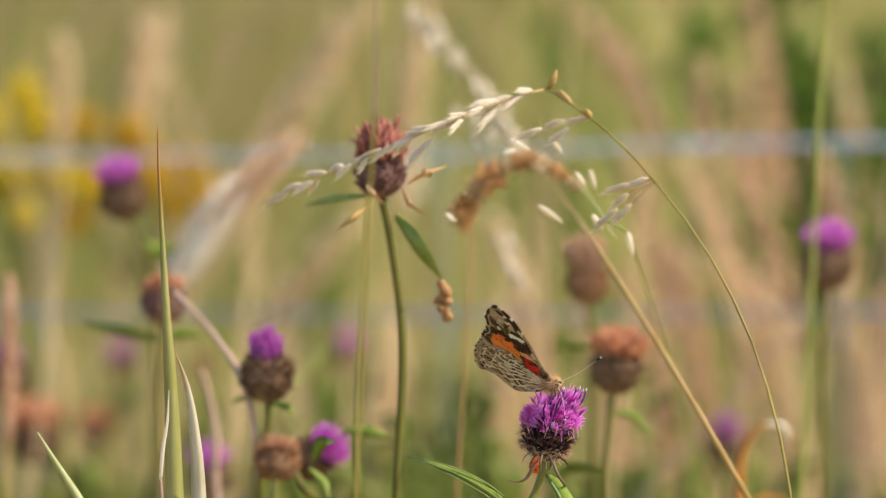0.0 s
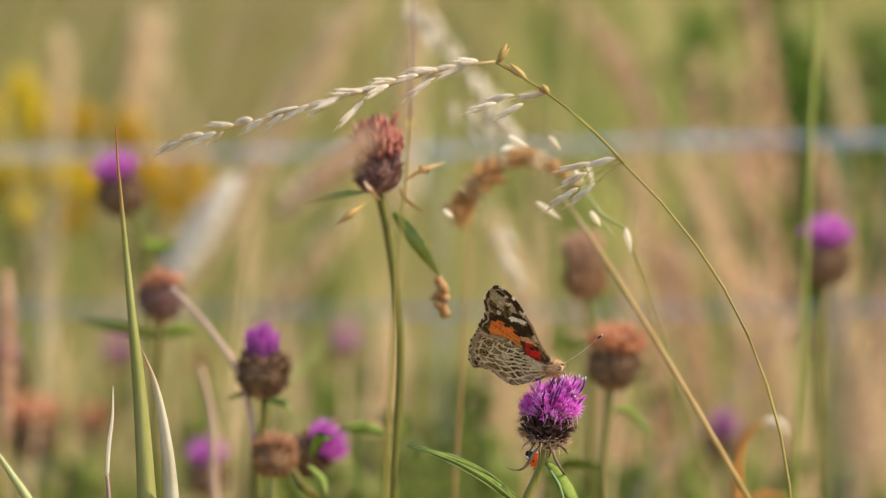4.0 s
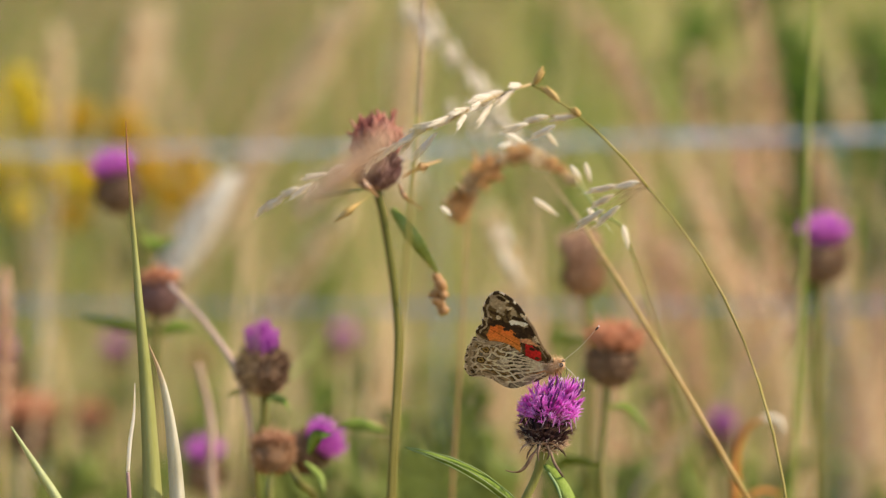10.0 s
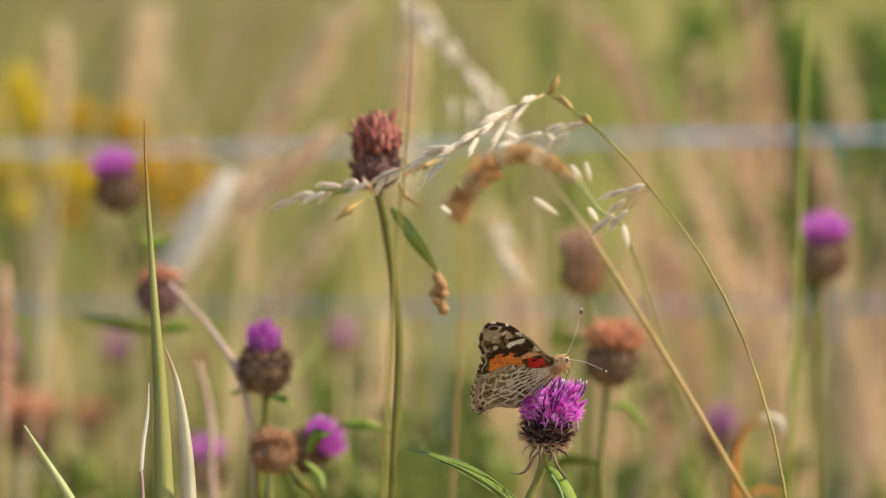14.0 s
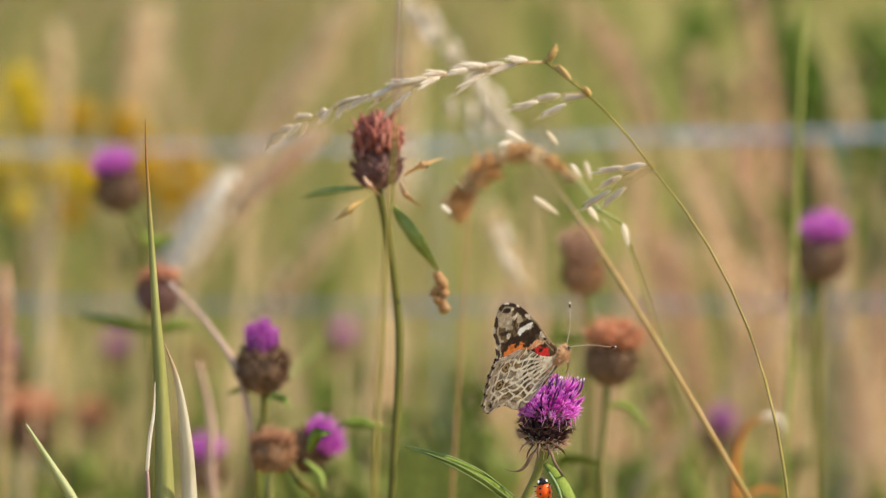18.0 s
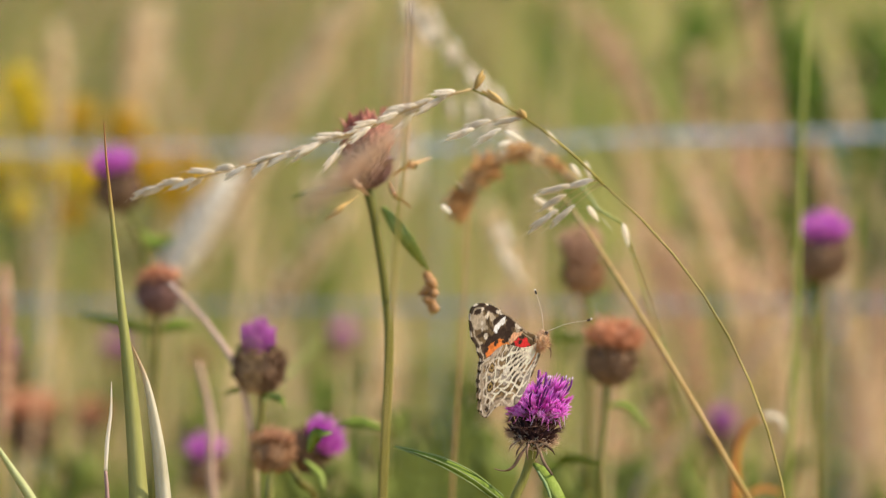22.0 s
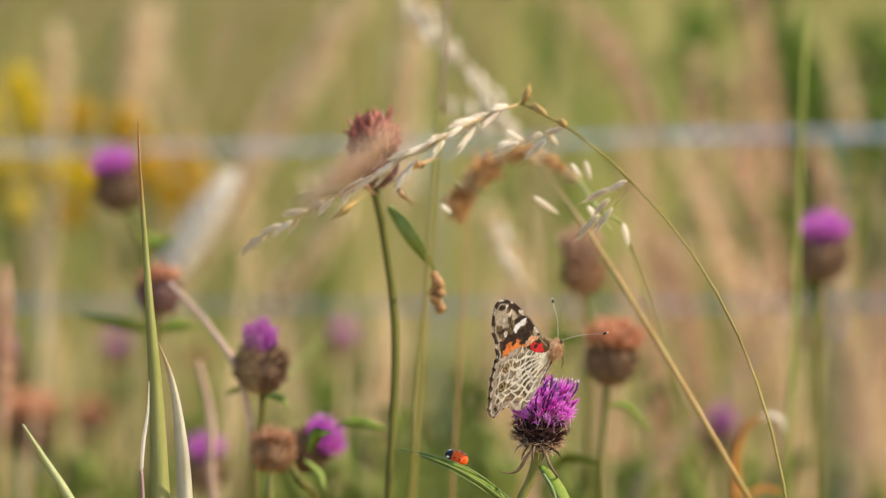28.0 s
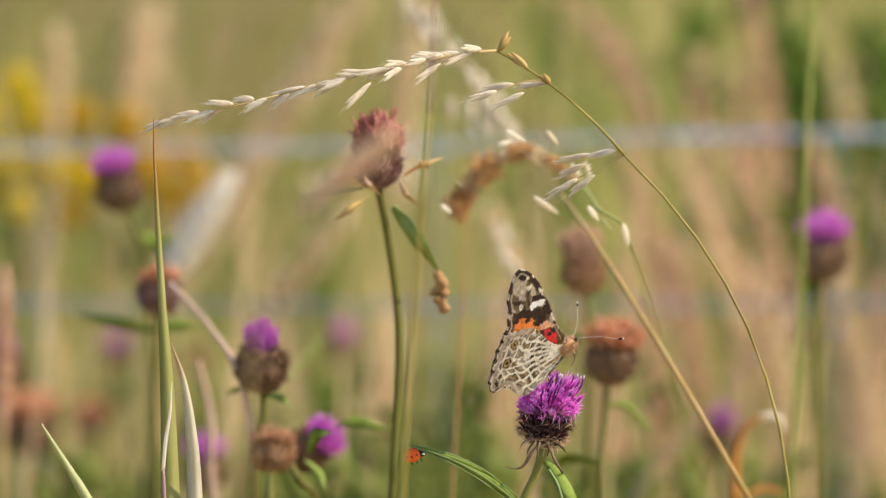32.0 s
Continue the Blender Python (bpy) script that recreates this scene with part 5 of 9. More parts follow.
def grain(x, z, size, seed):
    """Smooth noise from -1 to 1 over a plane, with lumps of that size."""
    lattice = np.random.RandomState(seed).uniform(-1, 1, (97, 97))
    u, w = x / size + 40.3, z / size + 40.7
    i, k = np.floor(u).astype(int) % 96, np.floor(w).astype(int) % 96
    a, b = u % 1.0, w % 1.0
    a, b = a * a * (3 - 2 * a), b * b * (3 - 2 * b)
    return lattice[i, k] * (1 - a) * (1 - b) + lattice[i + 1, k] * a * (1 - b) + lattice[i, k + 1] * (1 - a) * b + lattice[i + 1, k + 1] * a * b


def inside(x, z, ring):
    res = np.zeros(x.shape, bool)
    for (xa, za), (xb, zb) in zip(ring, ring[1:] + ring[:1]):
        res ^= ((za > z) != (zb > z)) & (x < (xb - xa) * (z - za) / (zb - za + 1e-9) + xa)
    return res


def nearest(x, z, chain):
    """Distance to a chain of points, and the nearest point on it."""
    best, bx, bz = np.full(x.shape, 99.0), x.copy(), z.copy()
    for (xa, za), (xb, zb) in zip(chain, chain[1:]):
        t = np.clip(((x - xa) * (xb - xa) + (z - za) * (zb - za)) / ((xb - xa) ** 2 + (zb - za) ** 2 + 1e-9), 0, 1)
        qx, qz = xa + t * (xb - xa), za + t * (zb - za)
        d = np.hypot(x - qx, z - qz)
        m = d < best
        best[m], bx[m], bz[m] = d[m], qx[m], qz[m]
    return best, bx, bz


def fore_colours(x, z, edge):
    """Grey-brown banded tip, black middle with orange, red and cream."""
    col = np.empty(x.shape + (3,))
    band = np.sin((0.45 * u_along(x, z) + 0.55 * edge) * 2.5 + 1.2 * grain(x, z, 2.2, 1)) + 0.6 * grain(x, z, 0.8, 2)
    col[:] = (0.165, 0.112, 0.057)
    col[band > 0.42] = (0.46, 0.375, 0.27)
    col[band < -0.9] = (0.065, 0.042, 0.026)
    return col


def u_along(x, z):
    """The way out from the root towards the tip."""
    return 0.62 * -x + 0.78 * z


SPOKES = (0.33, 0.21, 0.10, -0.01, -0.13, -0.27, -0.44, -0.66)


def hind_colours(x, z, edge):
    """Brown, tan and lilac-grey cells, dark at their rims, between cream veins that run out from the root."""
    r, a = np.hypot(x + 0.5, z + 0.5), np.arctan2(z + 0.5, -x) + 0.06 * grain(x, z, 3.4, 4) + 0.02 * grain(x, z, 1.2, 44)
    sector = np.sum([a < q for q in SPOKES], 0)
    spoke = np.min([np.abs(a - q) for q in SPOKES], 0) * r
    pick = np.random.RandomState(5)
    shift, step = pick.uniform(0, 4, 9)[sector], pick.uniform(2.3, 3.7, 9)[sector]
    along = (r + shift + 1.0 * grain(x, z, 2.2, 5) + 9 * np.abs(a - 0.05)) / step
    ring = np.abs(along - np.round(along)) * step
    cell = pick.uniform(0, 1, (9, 24))[sector, np.clip(np.floor(along + 0.5).astype(int), 0, 23)]
    palette = np.array([(0.26, 0.175, 0.085), (0.40, 0.30, 0.18), (0.50, 0.43, 0.35), (0.32, 0.22, 0.11), (0.58, 0.52, 0.45), (0.21, 0.145, 0.07), (0.46, 0.34, 0.20), (0.38, 0.28, 0.17)])
    col = palette[(cell * 7.99).astype(int)]
    gap = np.minimum(spoke, ring * 1.1) + 0.10 * grain(x, z, 0.8, 7)
    rim = np.clip((0.80 - gap) / 0.3, 0, 1) * ((cell * 37) % 1 < 0.7)
    col = col * (1 - 0.60 * rim)[:, None]
    col[(r > 3.5) & (r < 13.0) & (a > -0.30) & ((cell * 91) % 1 < 0.66)] *= 0.36
    col[(r > 12.5) & (r < 16) & (a < 0.10) & (a > -0.08)] = (0.56, 0.50, 0.45)
    col[r < 17] *= 0.80
    margin = np.clip((3.2 - edge) / 1.4, 0, 1)[:, None] * (x < -14)[:, None]
    col = col * (1 - 0.7 * margin) + np.array((0.44, 0.375, 0.32)) * 0.7 * margin
    col = col * (1.0 + 0.20 * grain(x, z, 0.7, 6) + 0.14 * grain(x, z, 3.2, 9))[:, None]
    col[(x < -15) & (np.abs(edge + 0.5 * grain(x, z, 1.5, 41) - 2.3) < 0.26)] *= 0.4
    net = np.clip((0.36 + 0.12 * grain(x, z, 1.6, 45) - gap) / 0.12, 0, 1)[:, None] * (1.0 - 0.45 * margin)
    return col * (1 - net) + np.array((0.92, 0.86, 0.74)) * net


def wing(name, shape, marks, y, colours, fringe):
    """A wing in its plane at y millimetres: a thin sheet, scaled on both faces, with a chequered fringe."""
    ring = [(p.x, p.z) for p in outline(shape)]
    xs, zs = np.arange(-34, 4, 0.22), np.arange(-14, 32, 0.22)
    gx, gz = np.meshgrid(xs, zs, indexing="ij")
    hit = inside(gx, gz, ring)
    quad = hit[:-1, :-1] | hit[1:, :-1] | hit[:-1, 1:] | hit[1:, 1:]
    used = np.zeros(hit.shape, bool)
    for i in (0, 1):
        for k in (0, 1):
            used[i:used.shape[0] - 1 + i, k:used.shape[1] - 1 + k] |= quad
    x, z = gx[used], gz[used]
    d, qx, qz = nearest(x, z, ring + ring[:1])
    out = ~hit[used]
    x[out], z[out], d[out] = qx[out], qz[out], 0.0
    number = np.full(hit.shape, -1)
    number[used] = np.arange(len(x))
    n = len(x)
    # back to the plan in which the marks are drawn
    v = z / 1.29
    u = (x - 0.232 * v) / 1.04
    col = colours(u, v, d)
    uw, vw = u + 0.28 * grain(u, v, 0.9, 11) + 0.12 * grain(u, v, 0.35, 12), v + 0.28 * grain(u, v, 0.9, 13) + 0.12 * grain(u, v, 0.35, 14)
    for pts, c in marks:
        m = inside(uw, vw, pts)
        col[m] = c
        if c is BLACK:
            col[m & (grain(u, v, 0.9, 31) > 0.45)] = (0.085, 0.052, 0.03)
    if name == "forewing":
        costa = (d < 0.5) & (u > -9) & (v > 3) & (v > -1.2 * u + 1.0)
        col[costa] = (0.34, 0.25, 0.16)
        vein = (u < -2) & (v > 0.5) & (v < 9) & (np.abs(v + 1.55 * u + 1.5) < 0.16)
        col[vein] = (0.45, 0.36, 0.24)
        glow = (col[:, 0] > 0.7) & (col[:, 1] < 0.25)
        fade = np.clip((10.5 - v) / 8, 0, 1)[:, None] * np.array((0.0, 0.12, 0.03))
        col[glow] += fade[glow]
        for b in (-0.55, -0.82, -1.15, -1.6):
            col[glow & (np.abs(v - b * (u + 1.0)) < 0.11)] = (0.30, 0.085, 0.02)
    rim = fringe(u, v)
    beat = np.sin(np.arctan2(v - 3, u + 12) * 38)
    col[rim & (d < 1.5) & (d > 0.95)] = (0.40, 0.33, 0.24)
    dark = 0.70 if name == "forewing" else 0.06
    col[rim & (d < dark + 0.45 * beat)] = (0.06, 0.04, 0.028)
    col[rim & (d < (0.26 if name == "forewing" else 0.36)) & (beat < (-0.3 if name == "forewing" else 0.45))] = CREAM
    col *= (1.0 + 0.28 * grain(u, v, 0.28, 15) + 0.16 * grain(u, v, 0.6, 17) + 0.16 * grain(u, v, 3.0, 16))[:, None]
    q = np.argwhere(quad)
    c4 = [number[q[:, 0] + i, q[:, 1] + k] for i, k in ((0, 0), (1, 0), (1, 1), (0, 1))]
    front = np.stack(c4, 1)
    edges = {}
    for f in front.tolist():
        for a, b in zip(f, f[1:] + f[:1]):
            edges[(a, b)] = 1
    sides = [(b, a, a + n, b + n) for a, b in edges if (b, a) not in edges]
    wave = 0.10 * grain(u, v, 3.5, 21)
    verts = [(p * MM, (y + w) * MM, r * MM) for p, r, w in zip(x, z, wave)] + [(p * MM, (y + w + 0.08) * MM, r * MM) for p, r, w in zip(x, z, wave)]
    me = bpy.data.meshes.new(name)
    me.from_pydata(verts, [], front.tolist() + (front[:, ::-1] + n).tolist() + sides)
    paint = me.color_attributes.new("scales", "FLOAT_COLOR", "POINT")
    rgba = np.ones((2 * n, 4), np.float32)
    rgba[:, :3] = np.clip(np.concatenate((col, col)) * (np.array((1.0, 0.95, 0.88)) if name == "hindwing" else 1.08), 0.004, 0.92)
    paint.data.foreach_set("color", rgba.ravel())
    me.materials.append(WING)
    me.polygons.foreach_set("use_smooth", [True] * len(me.polygons))
    root = part(name, me, None, BUTTERFLY)
    return root


def fore_fringe(u, v):
    return (u < -14.5) & (v > 7.5)


def hind_fringe(u, v):
    return (u < -18.5)


FOREWINGS = [wing("forewing", FORE, FORE_MARKS, y, fore_colours, fore_fringe) for y in (-0.24, 0.16)]
for y in (-0.50, 0.42):
    wing("hindwing", HIND, HIND_MARKS, y, hind_colours, hind_fringe)


def furry(name, a, b, radii, hairs, length, seed):
    """A body segment from a to b in millimetres, with short fur."""
    rng = random.Random(seed)
    a, b = V(a) * MM, V(b) * MM
    bm = bmesh.new()
    line = [a.lerp(b, t) for t in np.linspace(0, 1, 8)]
    tube(bm, line, [r * MM for r in radii], 10)
    d = (b - a).normalized()
    s = across(d, V(0, 1, 0))
    u = d.cross(s)
    for i in range(hairs):
        t = rng.random()
        w = rng.uniform(0, 6.28)
        r = np.interp(t, np.linspace(0, 1, len(radii)), radii) * MM
        n = math.cos(w) * s + math.sin(w) * u
        o = a.lerp(b, t) + n * r * 0.9
        tube(bm, [o, o + (n + d * rng.uniform(-0.9, 0.2)).normalized() * length * MM * rng.uniform(0.5, 1.2)], [0.00007, 0.00002], 3)
    return part(name, bm, FUR, BUTTERFLY)


furry("thorax", (-2.6, 0, -2.0), (2.0, 0, 0.0), [0.7, 1.3, 1.7, 1.7, 1.3], 460, 1.9, 1)
furry("abdomen", (-2.0, 0, -1.9), (-9.5, 0, -5.6), [0.6, 0.66, 0.62, 0.5, 0.3], 60, 0.4, 2)
HEADB = furry("head", (1.8, 0, 0.0), (3.3, 0, 0.3), [0.7, 0.9, 0.8, 0.3], 240, 1.3, 3)
for y in (-1, 1):
    bm = bmesh.new()
    bmesh.ops.create_icosphere(bm, subdivisions=2, radius=0.00062, matrix=Matrix.Translation((0.0027, y * 0.0007, 0.0005)))
    part("eye", bm, CHITIN, HEADB)
    bm = bmesh.new()
    tube(bm, smooth_line([V(2.8, y * 0.4, 0.8) * MM, V(7.6, y * 4.6, 1.9 + 0.7 * y) * MM, V(11.6, y * 9.6, 2.8 + 1.8 * y) * MM], 5), [0.000055, 0.000045], 5)
    ant = part("antenna", bm, HUSK, BUTTERFLY, "thin pale antenna with a dark club")
    bm = bmesh.new()
    husk(bm, V(11.2, y * 9.1, 2.6 + 1.8 * y) * MM, V(12.2, y * 10.3, 3.1 + 1.8 * y) * MM, 0.00032, 6)
    part("club", bm, CHITIN, ant)
    bm = bmesh.new()
    bmesh.ops.create_icosphere(bm, subdivisions=1, radius=0.00026, matrix=Matrix.Translation(V(12.15, y * 10.25, 3.08 + 1.8 * y) * MM))
    part("club_tip", bm, SHELL_WHITE, ant, "pale tip of the antenna")
    bm = bmesh.new()
    tube(bm, smooth_line([V(1.2, y * 0.9, -0.8) * MM, V(2.0, y * 1.8, -2.6) * MM, V(0.8, y * 1.8, -4.6) * MM], 4), [0.00022, 0.0001], 5)
    part("leg", bm, BRISTLE, BUTTERFLY)
    bm = bmesh.new()
    tube(bm, smooth_line([V(0.2, y * 0.9, -1.2) * MM, V(0.6, y * 2.6, -3.6) * MM, V(-0.6, y * 2.4, -6.0) * MM], 4), [0.00022, 0.0001], 5)
    part("leg", bm, BRISTLE, BUTTERFLY)
bm = bmesh.new()
tube(bm, smooth_line([V(3.0, 0, -0.2) * MM, V(3.3, 0, -1.8) * MM, V(2.6, 0, -4.6) * MM], 4), [0.00012, 0.00008], 5)
part("proboscis", bm, CHITIN, BUTTERFLY)

# ---- the ladybird ---------------------------------------------------
LADYBIRD = thing("ladybird", (0.0261, -0.0183, 0.4909), "red seven-spot ladybird with black spots walking on the knapweed", "ladybird")
for y in (-1, 1):
    bm = bmesh.new()
    bmesh.ops.create_uvsphere(bm, u_segments=24, v_segments=14, radius=1)
    bmesh.ops.delete(bm, geom=[v for v in bm.verts if v.co.z < -0.15 or v.co.y * y < -0.02], context="VERTS")
    for v in bm.verts:
        v.co = V(v.co.x * 2.75 * MM, v.co.y * 2.25 * MM, (v.co.z * 1.75 - 0.1) * MM)
    case = part("wing_case", bm, SHELL, LADYBIRD)
    for sx, sy, r in ((1.2, 1.15, 0.28), (-0.35, 1.35, 0.32), (-1.6, 0.85, 0.26), (2.2, 0.1, 0.30)):
        x, yy = sx, sy * y
        z = 1.75 * math.sqrt(max(0.02, 1 - (x / 2.75) ** 2 - (yy / 2.25) ** 2)) - 0.1
        n = V(x / 2.75 ** 2, yy / 2.25 ** 2, (z + 0.1) / 1.75 ** 2).normalized()
        bm = bmesh.new()
        bmesh.ops.create_uvsphere(bm, u_segments=10, v_segments=6, radius=r * MM, matrix=aim(V(x, yy, z) * MM, n) @ Matrix.Diagonal((1, 1, 0.18, 1)))
        part("spot", bm, SHELL_BLACK, case)
    for x in (1.6, 0.2, -1.2):
        bm = bmesh.new()
        tube(bm, smooth_line([V(x, y * 1.2, -0.3) * MM, V(x + 0.3, y * 2.1, -0.3) * MM, V(x + 0.4, y * 2.5, -1.1) * MM], 3), [0.0002, 0.0001], 5)
        part("leg", bm, SHELL_BLACK, LADYBIRD)
bm = bmesh.new()
bmesh.ops.create_uvsphere(bm, u_segments=16, v_segments=8, radius=1, matrix=Matrix.Translation((0.0026, 0, 0.0001)) @ Matrix.Diagonal((0.001, 0.0016, 0.001, 1)))
part("pronotum", bm, SHELL_BLACK, LADYBIRD)
bm = bmesh.new()
bmesh.ops.create_uvsphere(bm, u_segments=14, v_segments=8, radius=1, matrix=Matrix.Translation((0.0034, 0, -0.0001)) @ Matrix.Diagonal((0.0007, 0.0009, 0.0006, 1)))
part("head", bm, SHELL_BLACK, LADYBIRD)
bm = bmesh.new()
bmesh.ops.create_uvsphere(bm, u_segments=16, v_segments=8, radius=1, matrix=Matrix.Translation((0, 0, -0.0002)) @ Matrix.Diagonal((0.0026, 0.0021, 0.0006, 1)))
part("belly", bm, SHELL_BLACK, LADYBIRD)
for y in (-1, 1):
    bm = bmesh.new()
    bmesh.ops.create_uvsphere(bm, u_segments=10, v_segments=6, radius=1, matrix=Matrix.Translation((0.0029, y * 0.0011, 0.0004)) @ Matrix.Diagonal((0.0006, 0.00035, 0.0004, 1)))
    part("white_mark", bm, SHELL_WHITE, LADYBIRD)


def motions():
    """The wind in the plants, the butterfly and the ladybird."""
    walk(GRASS["lower_stem"], [
        (0, pose(0.00000, 0.00000, 0.46494, 7.33, -56.44, 126.15)),
        (0.5, pose(0.00000, 0.00000, 0.46494, 8.26, -57.15, 131.11)),
        (1, pose(0.00000, 0.00000, 0.46494, 14.32, -65.00, 166.98)),
        (1.5, pose(0.00000, 0.00000, 0.46494, 13.51, -63.42, 167.88)),
        (2, pose(0.00000, 0.00000, 0.46494, 13.71, -63.82, 167.65)),
        (2.5, pose(0.00000, 0.00000, 0.46494, 14.93, -66.07, 166.30)),
        (3, pose(0.00000, 0.00000, 0.46494, 14.93, -66.14, 161.52)),
        (3.5, pose(0.00000, 0.00000, 0.46494, 13.63, -64.37, 154.83)),
        (5.5, pose(0.00000, 0.00000, 0.46494, 13.60, -63.61, 167.77)),
        (6, pose(0.00000, 0.00000, 0.46494, 13.07, -63.08, 156.60)),
        (6.5, pose(0.00000, 0.00000, 0.46494, 8.95, -56.83, 136.85)),
        (7, pose(0.00000, 0.00000, 0.46494, 8.29, -55.55, 134.25)),
        (7.5, pose(0.00000, 0.00000, 0.46494, 8.28, -56.54, 132.38)),
        (8, pose(0.00000, 0.00000, 0.46494, 7.66, -55.96, 129.05)),
        (8.5, pose(0.00000, 0.00000, 0.46494, 6.48, -53.48, 124.62)),
        (9, pose(0.00000, 0.00000, 0.46494, 6.08, -52.65, 122.93)),
        (9.5, pose(0.00000, 0.00000, 0.46494, 6.08, -53.03, 122.55)),
        (10, pose(0.00000, 0.00000, 0.46494, 6.36, -53.32, 123.99)),
        (10.5, pose(0.00000, 0.00000, 0.46494, 6.47, -52.30, 125.94)),
        (11, pose(0.00000, 0.00000, 0.46494, 6.14, -50.15, 126.11)),
        (11.5, pose(0.00000, 0.00000, 0.46494, 6.51, -50.88, 127.95)),
        (12, pose(0.00000, 0.00000, 0.46494, 6.62, -53.11, 125.98)),
        (12.5, pose(0.00000, 0.00000, 0.46494, 5.85, -52.37, 121.76)),
        (13, pose(0.00000, 0.00000, 0.46494, 4.87, -47.60, 119.48)),
        (13.5, pose(0.00000, 0.00000, 0.46494, 4.72, -47.14, 118.79)),
        (14, pose(0.00000, 0.00000, 0.46494, 5.87, -52.30, 121.94)),
        (14.5, pose(0.00000, 0.00000, 0.46494, 6.34, -53.28, 123.95)),
        (16.5, pose(0.00000, 0.00000, 0.46494, 5.84, -51.70, 122.37)),
        (17, pose(0.00000, 0.00000, 0.46494, 5.92, -51.50, 123.12)),
        (17.5, pose(0.00000, 0.00000, 0.46494, 6.37, -54.41, 122.80)),
        (18, pose(0.00000, 0.00000, 0.46494, 7.87, -57.93, 127.25)),
        (18.5, pose(0.00000, 0.00000, 0.46494, 8.94, -57.75, 134.74)),
        (19, pose(0.00000, 0.00000, 0.46494, 8.73, -55.56, 137.86)),
        (19.5, pose(0.00000, 0.00000, 0.46494, 7.77, -54.20, 132.67)),
        (20, pose(0.00000, 0.00000, 0.46494, 6.62, -51.81, 127.65)),
        (20.5, pose(0.00000, 0.00000, 0.46494, 6.81, -50.73, 130.49)),
        (21, pose(0.00000, 0.00000, 0.46494, 7.67, -51.79, 135.93)),
        (21.5, pose(0.00000, 0.00000, 0.46494, 8.61, -53.56, 141.23)),
        (22, pose(0.00000, 0.00000, 0.46494, 8.90, -54.88, 140.89)),
        (22.5, pose(0.00000, 0.00000, 0.46494, 9.11, -56.79, 138.30)),
        (23, pose(0.00000, 0.00000, 0.46494, 7.83, -55.87, 130.33)),
        (23.5, pose(0.00000, 0.00000, 0.46494, 6.17, -52.59, 123.58)),
        (24, pose(0.00000, 0.00000, 0.46494, 5.53, -50.90, 121.08)),
        (24.5, pose(0.00000, 0.00000, 0.46494, 6.53, -52.95, 125.58)),
        (25, pose(0.00000, 0.00000, 0.46494, 7.74, -55.17, 130.83)),
        (25.5, pose(0.00000, 0.00000, 0.46494, 7.89, -54.62, 132.92)),
        (27.5, pose(0.00000, 0.00000, 0.46494, 7.11, -54.85, 126.99)),
        (28, pose(0.00000, 0.00000, 0.46494, 7.11, -53.80, 128.44)),
        (28.5, pose(0.00000, 0.00000, 0.46494, 6.89, -53.48, 127.34)),
        (29, pose(0.00000, 0.00000, 0.46494, 7.11, -54.64, 127.29)),
        (29.5, pose(0.00000, 0.00000, 0.46494, 7.77, -56.02, 129.68)),
        (30, pose(0.00000, 0.00000, 0.46494, 8.41, -56.12, 134.11)),
        (30.5, pose(0.00000, 0.00000, 0.46494, 9.55, -58.45, 137.87)),
        (31, pose(0.00000, 0.00000, 0.46494, 12.62, -62.61, 152.74)),
        (31.5, pose(0.00000, 0.00000, 0.46494, 14.03, -64.45, 167.30)),
        (32, pose(0.00000, 0.00000, 0.46494, 14.73, -65.72, 166.52)),
    ])
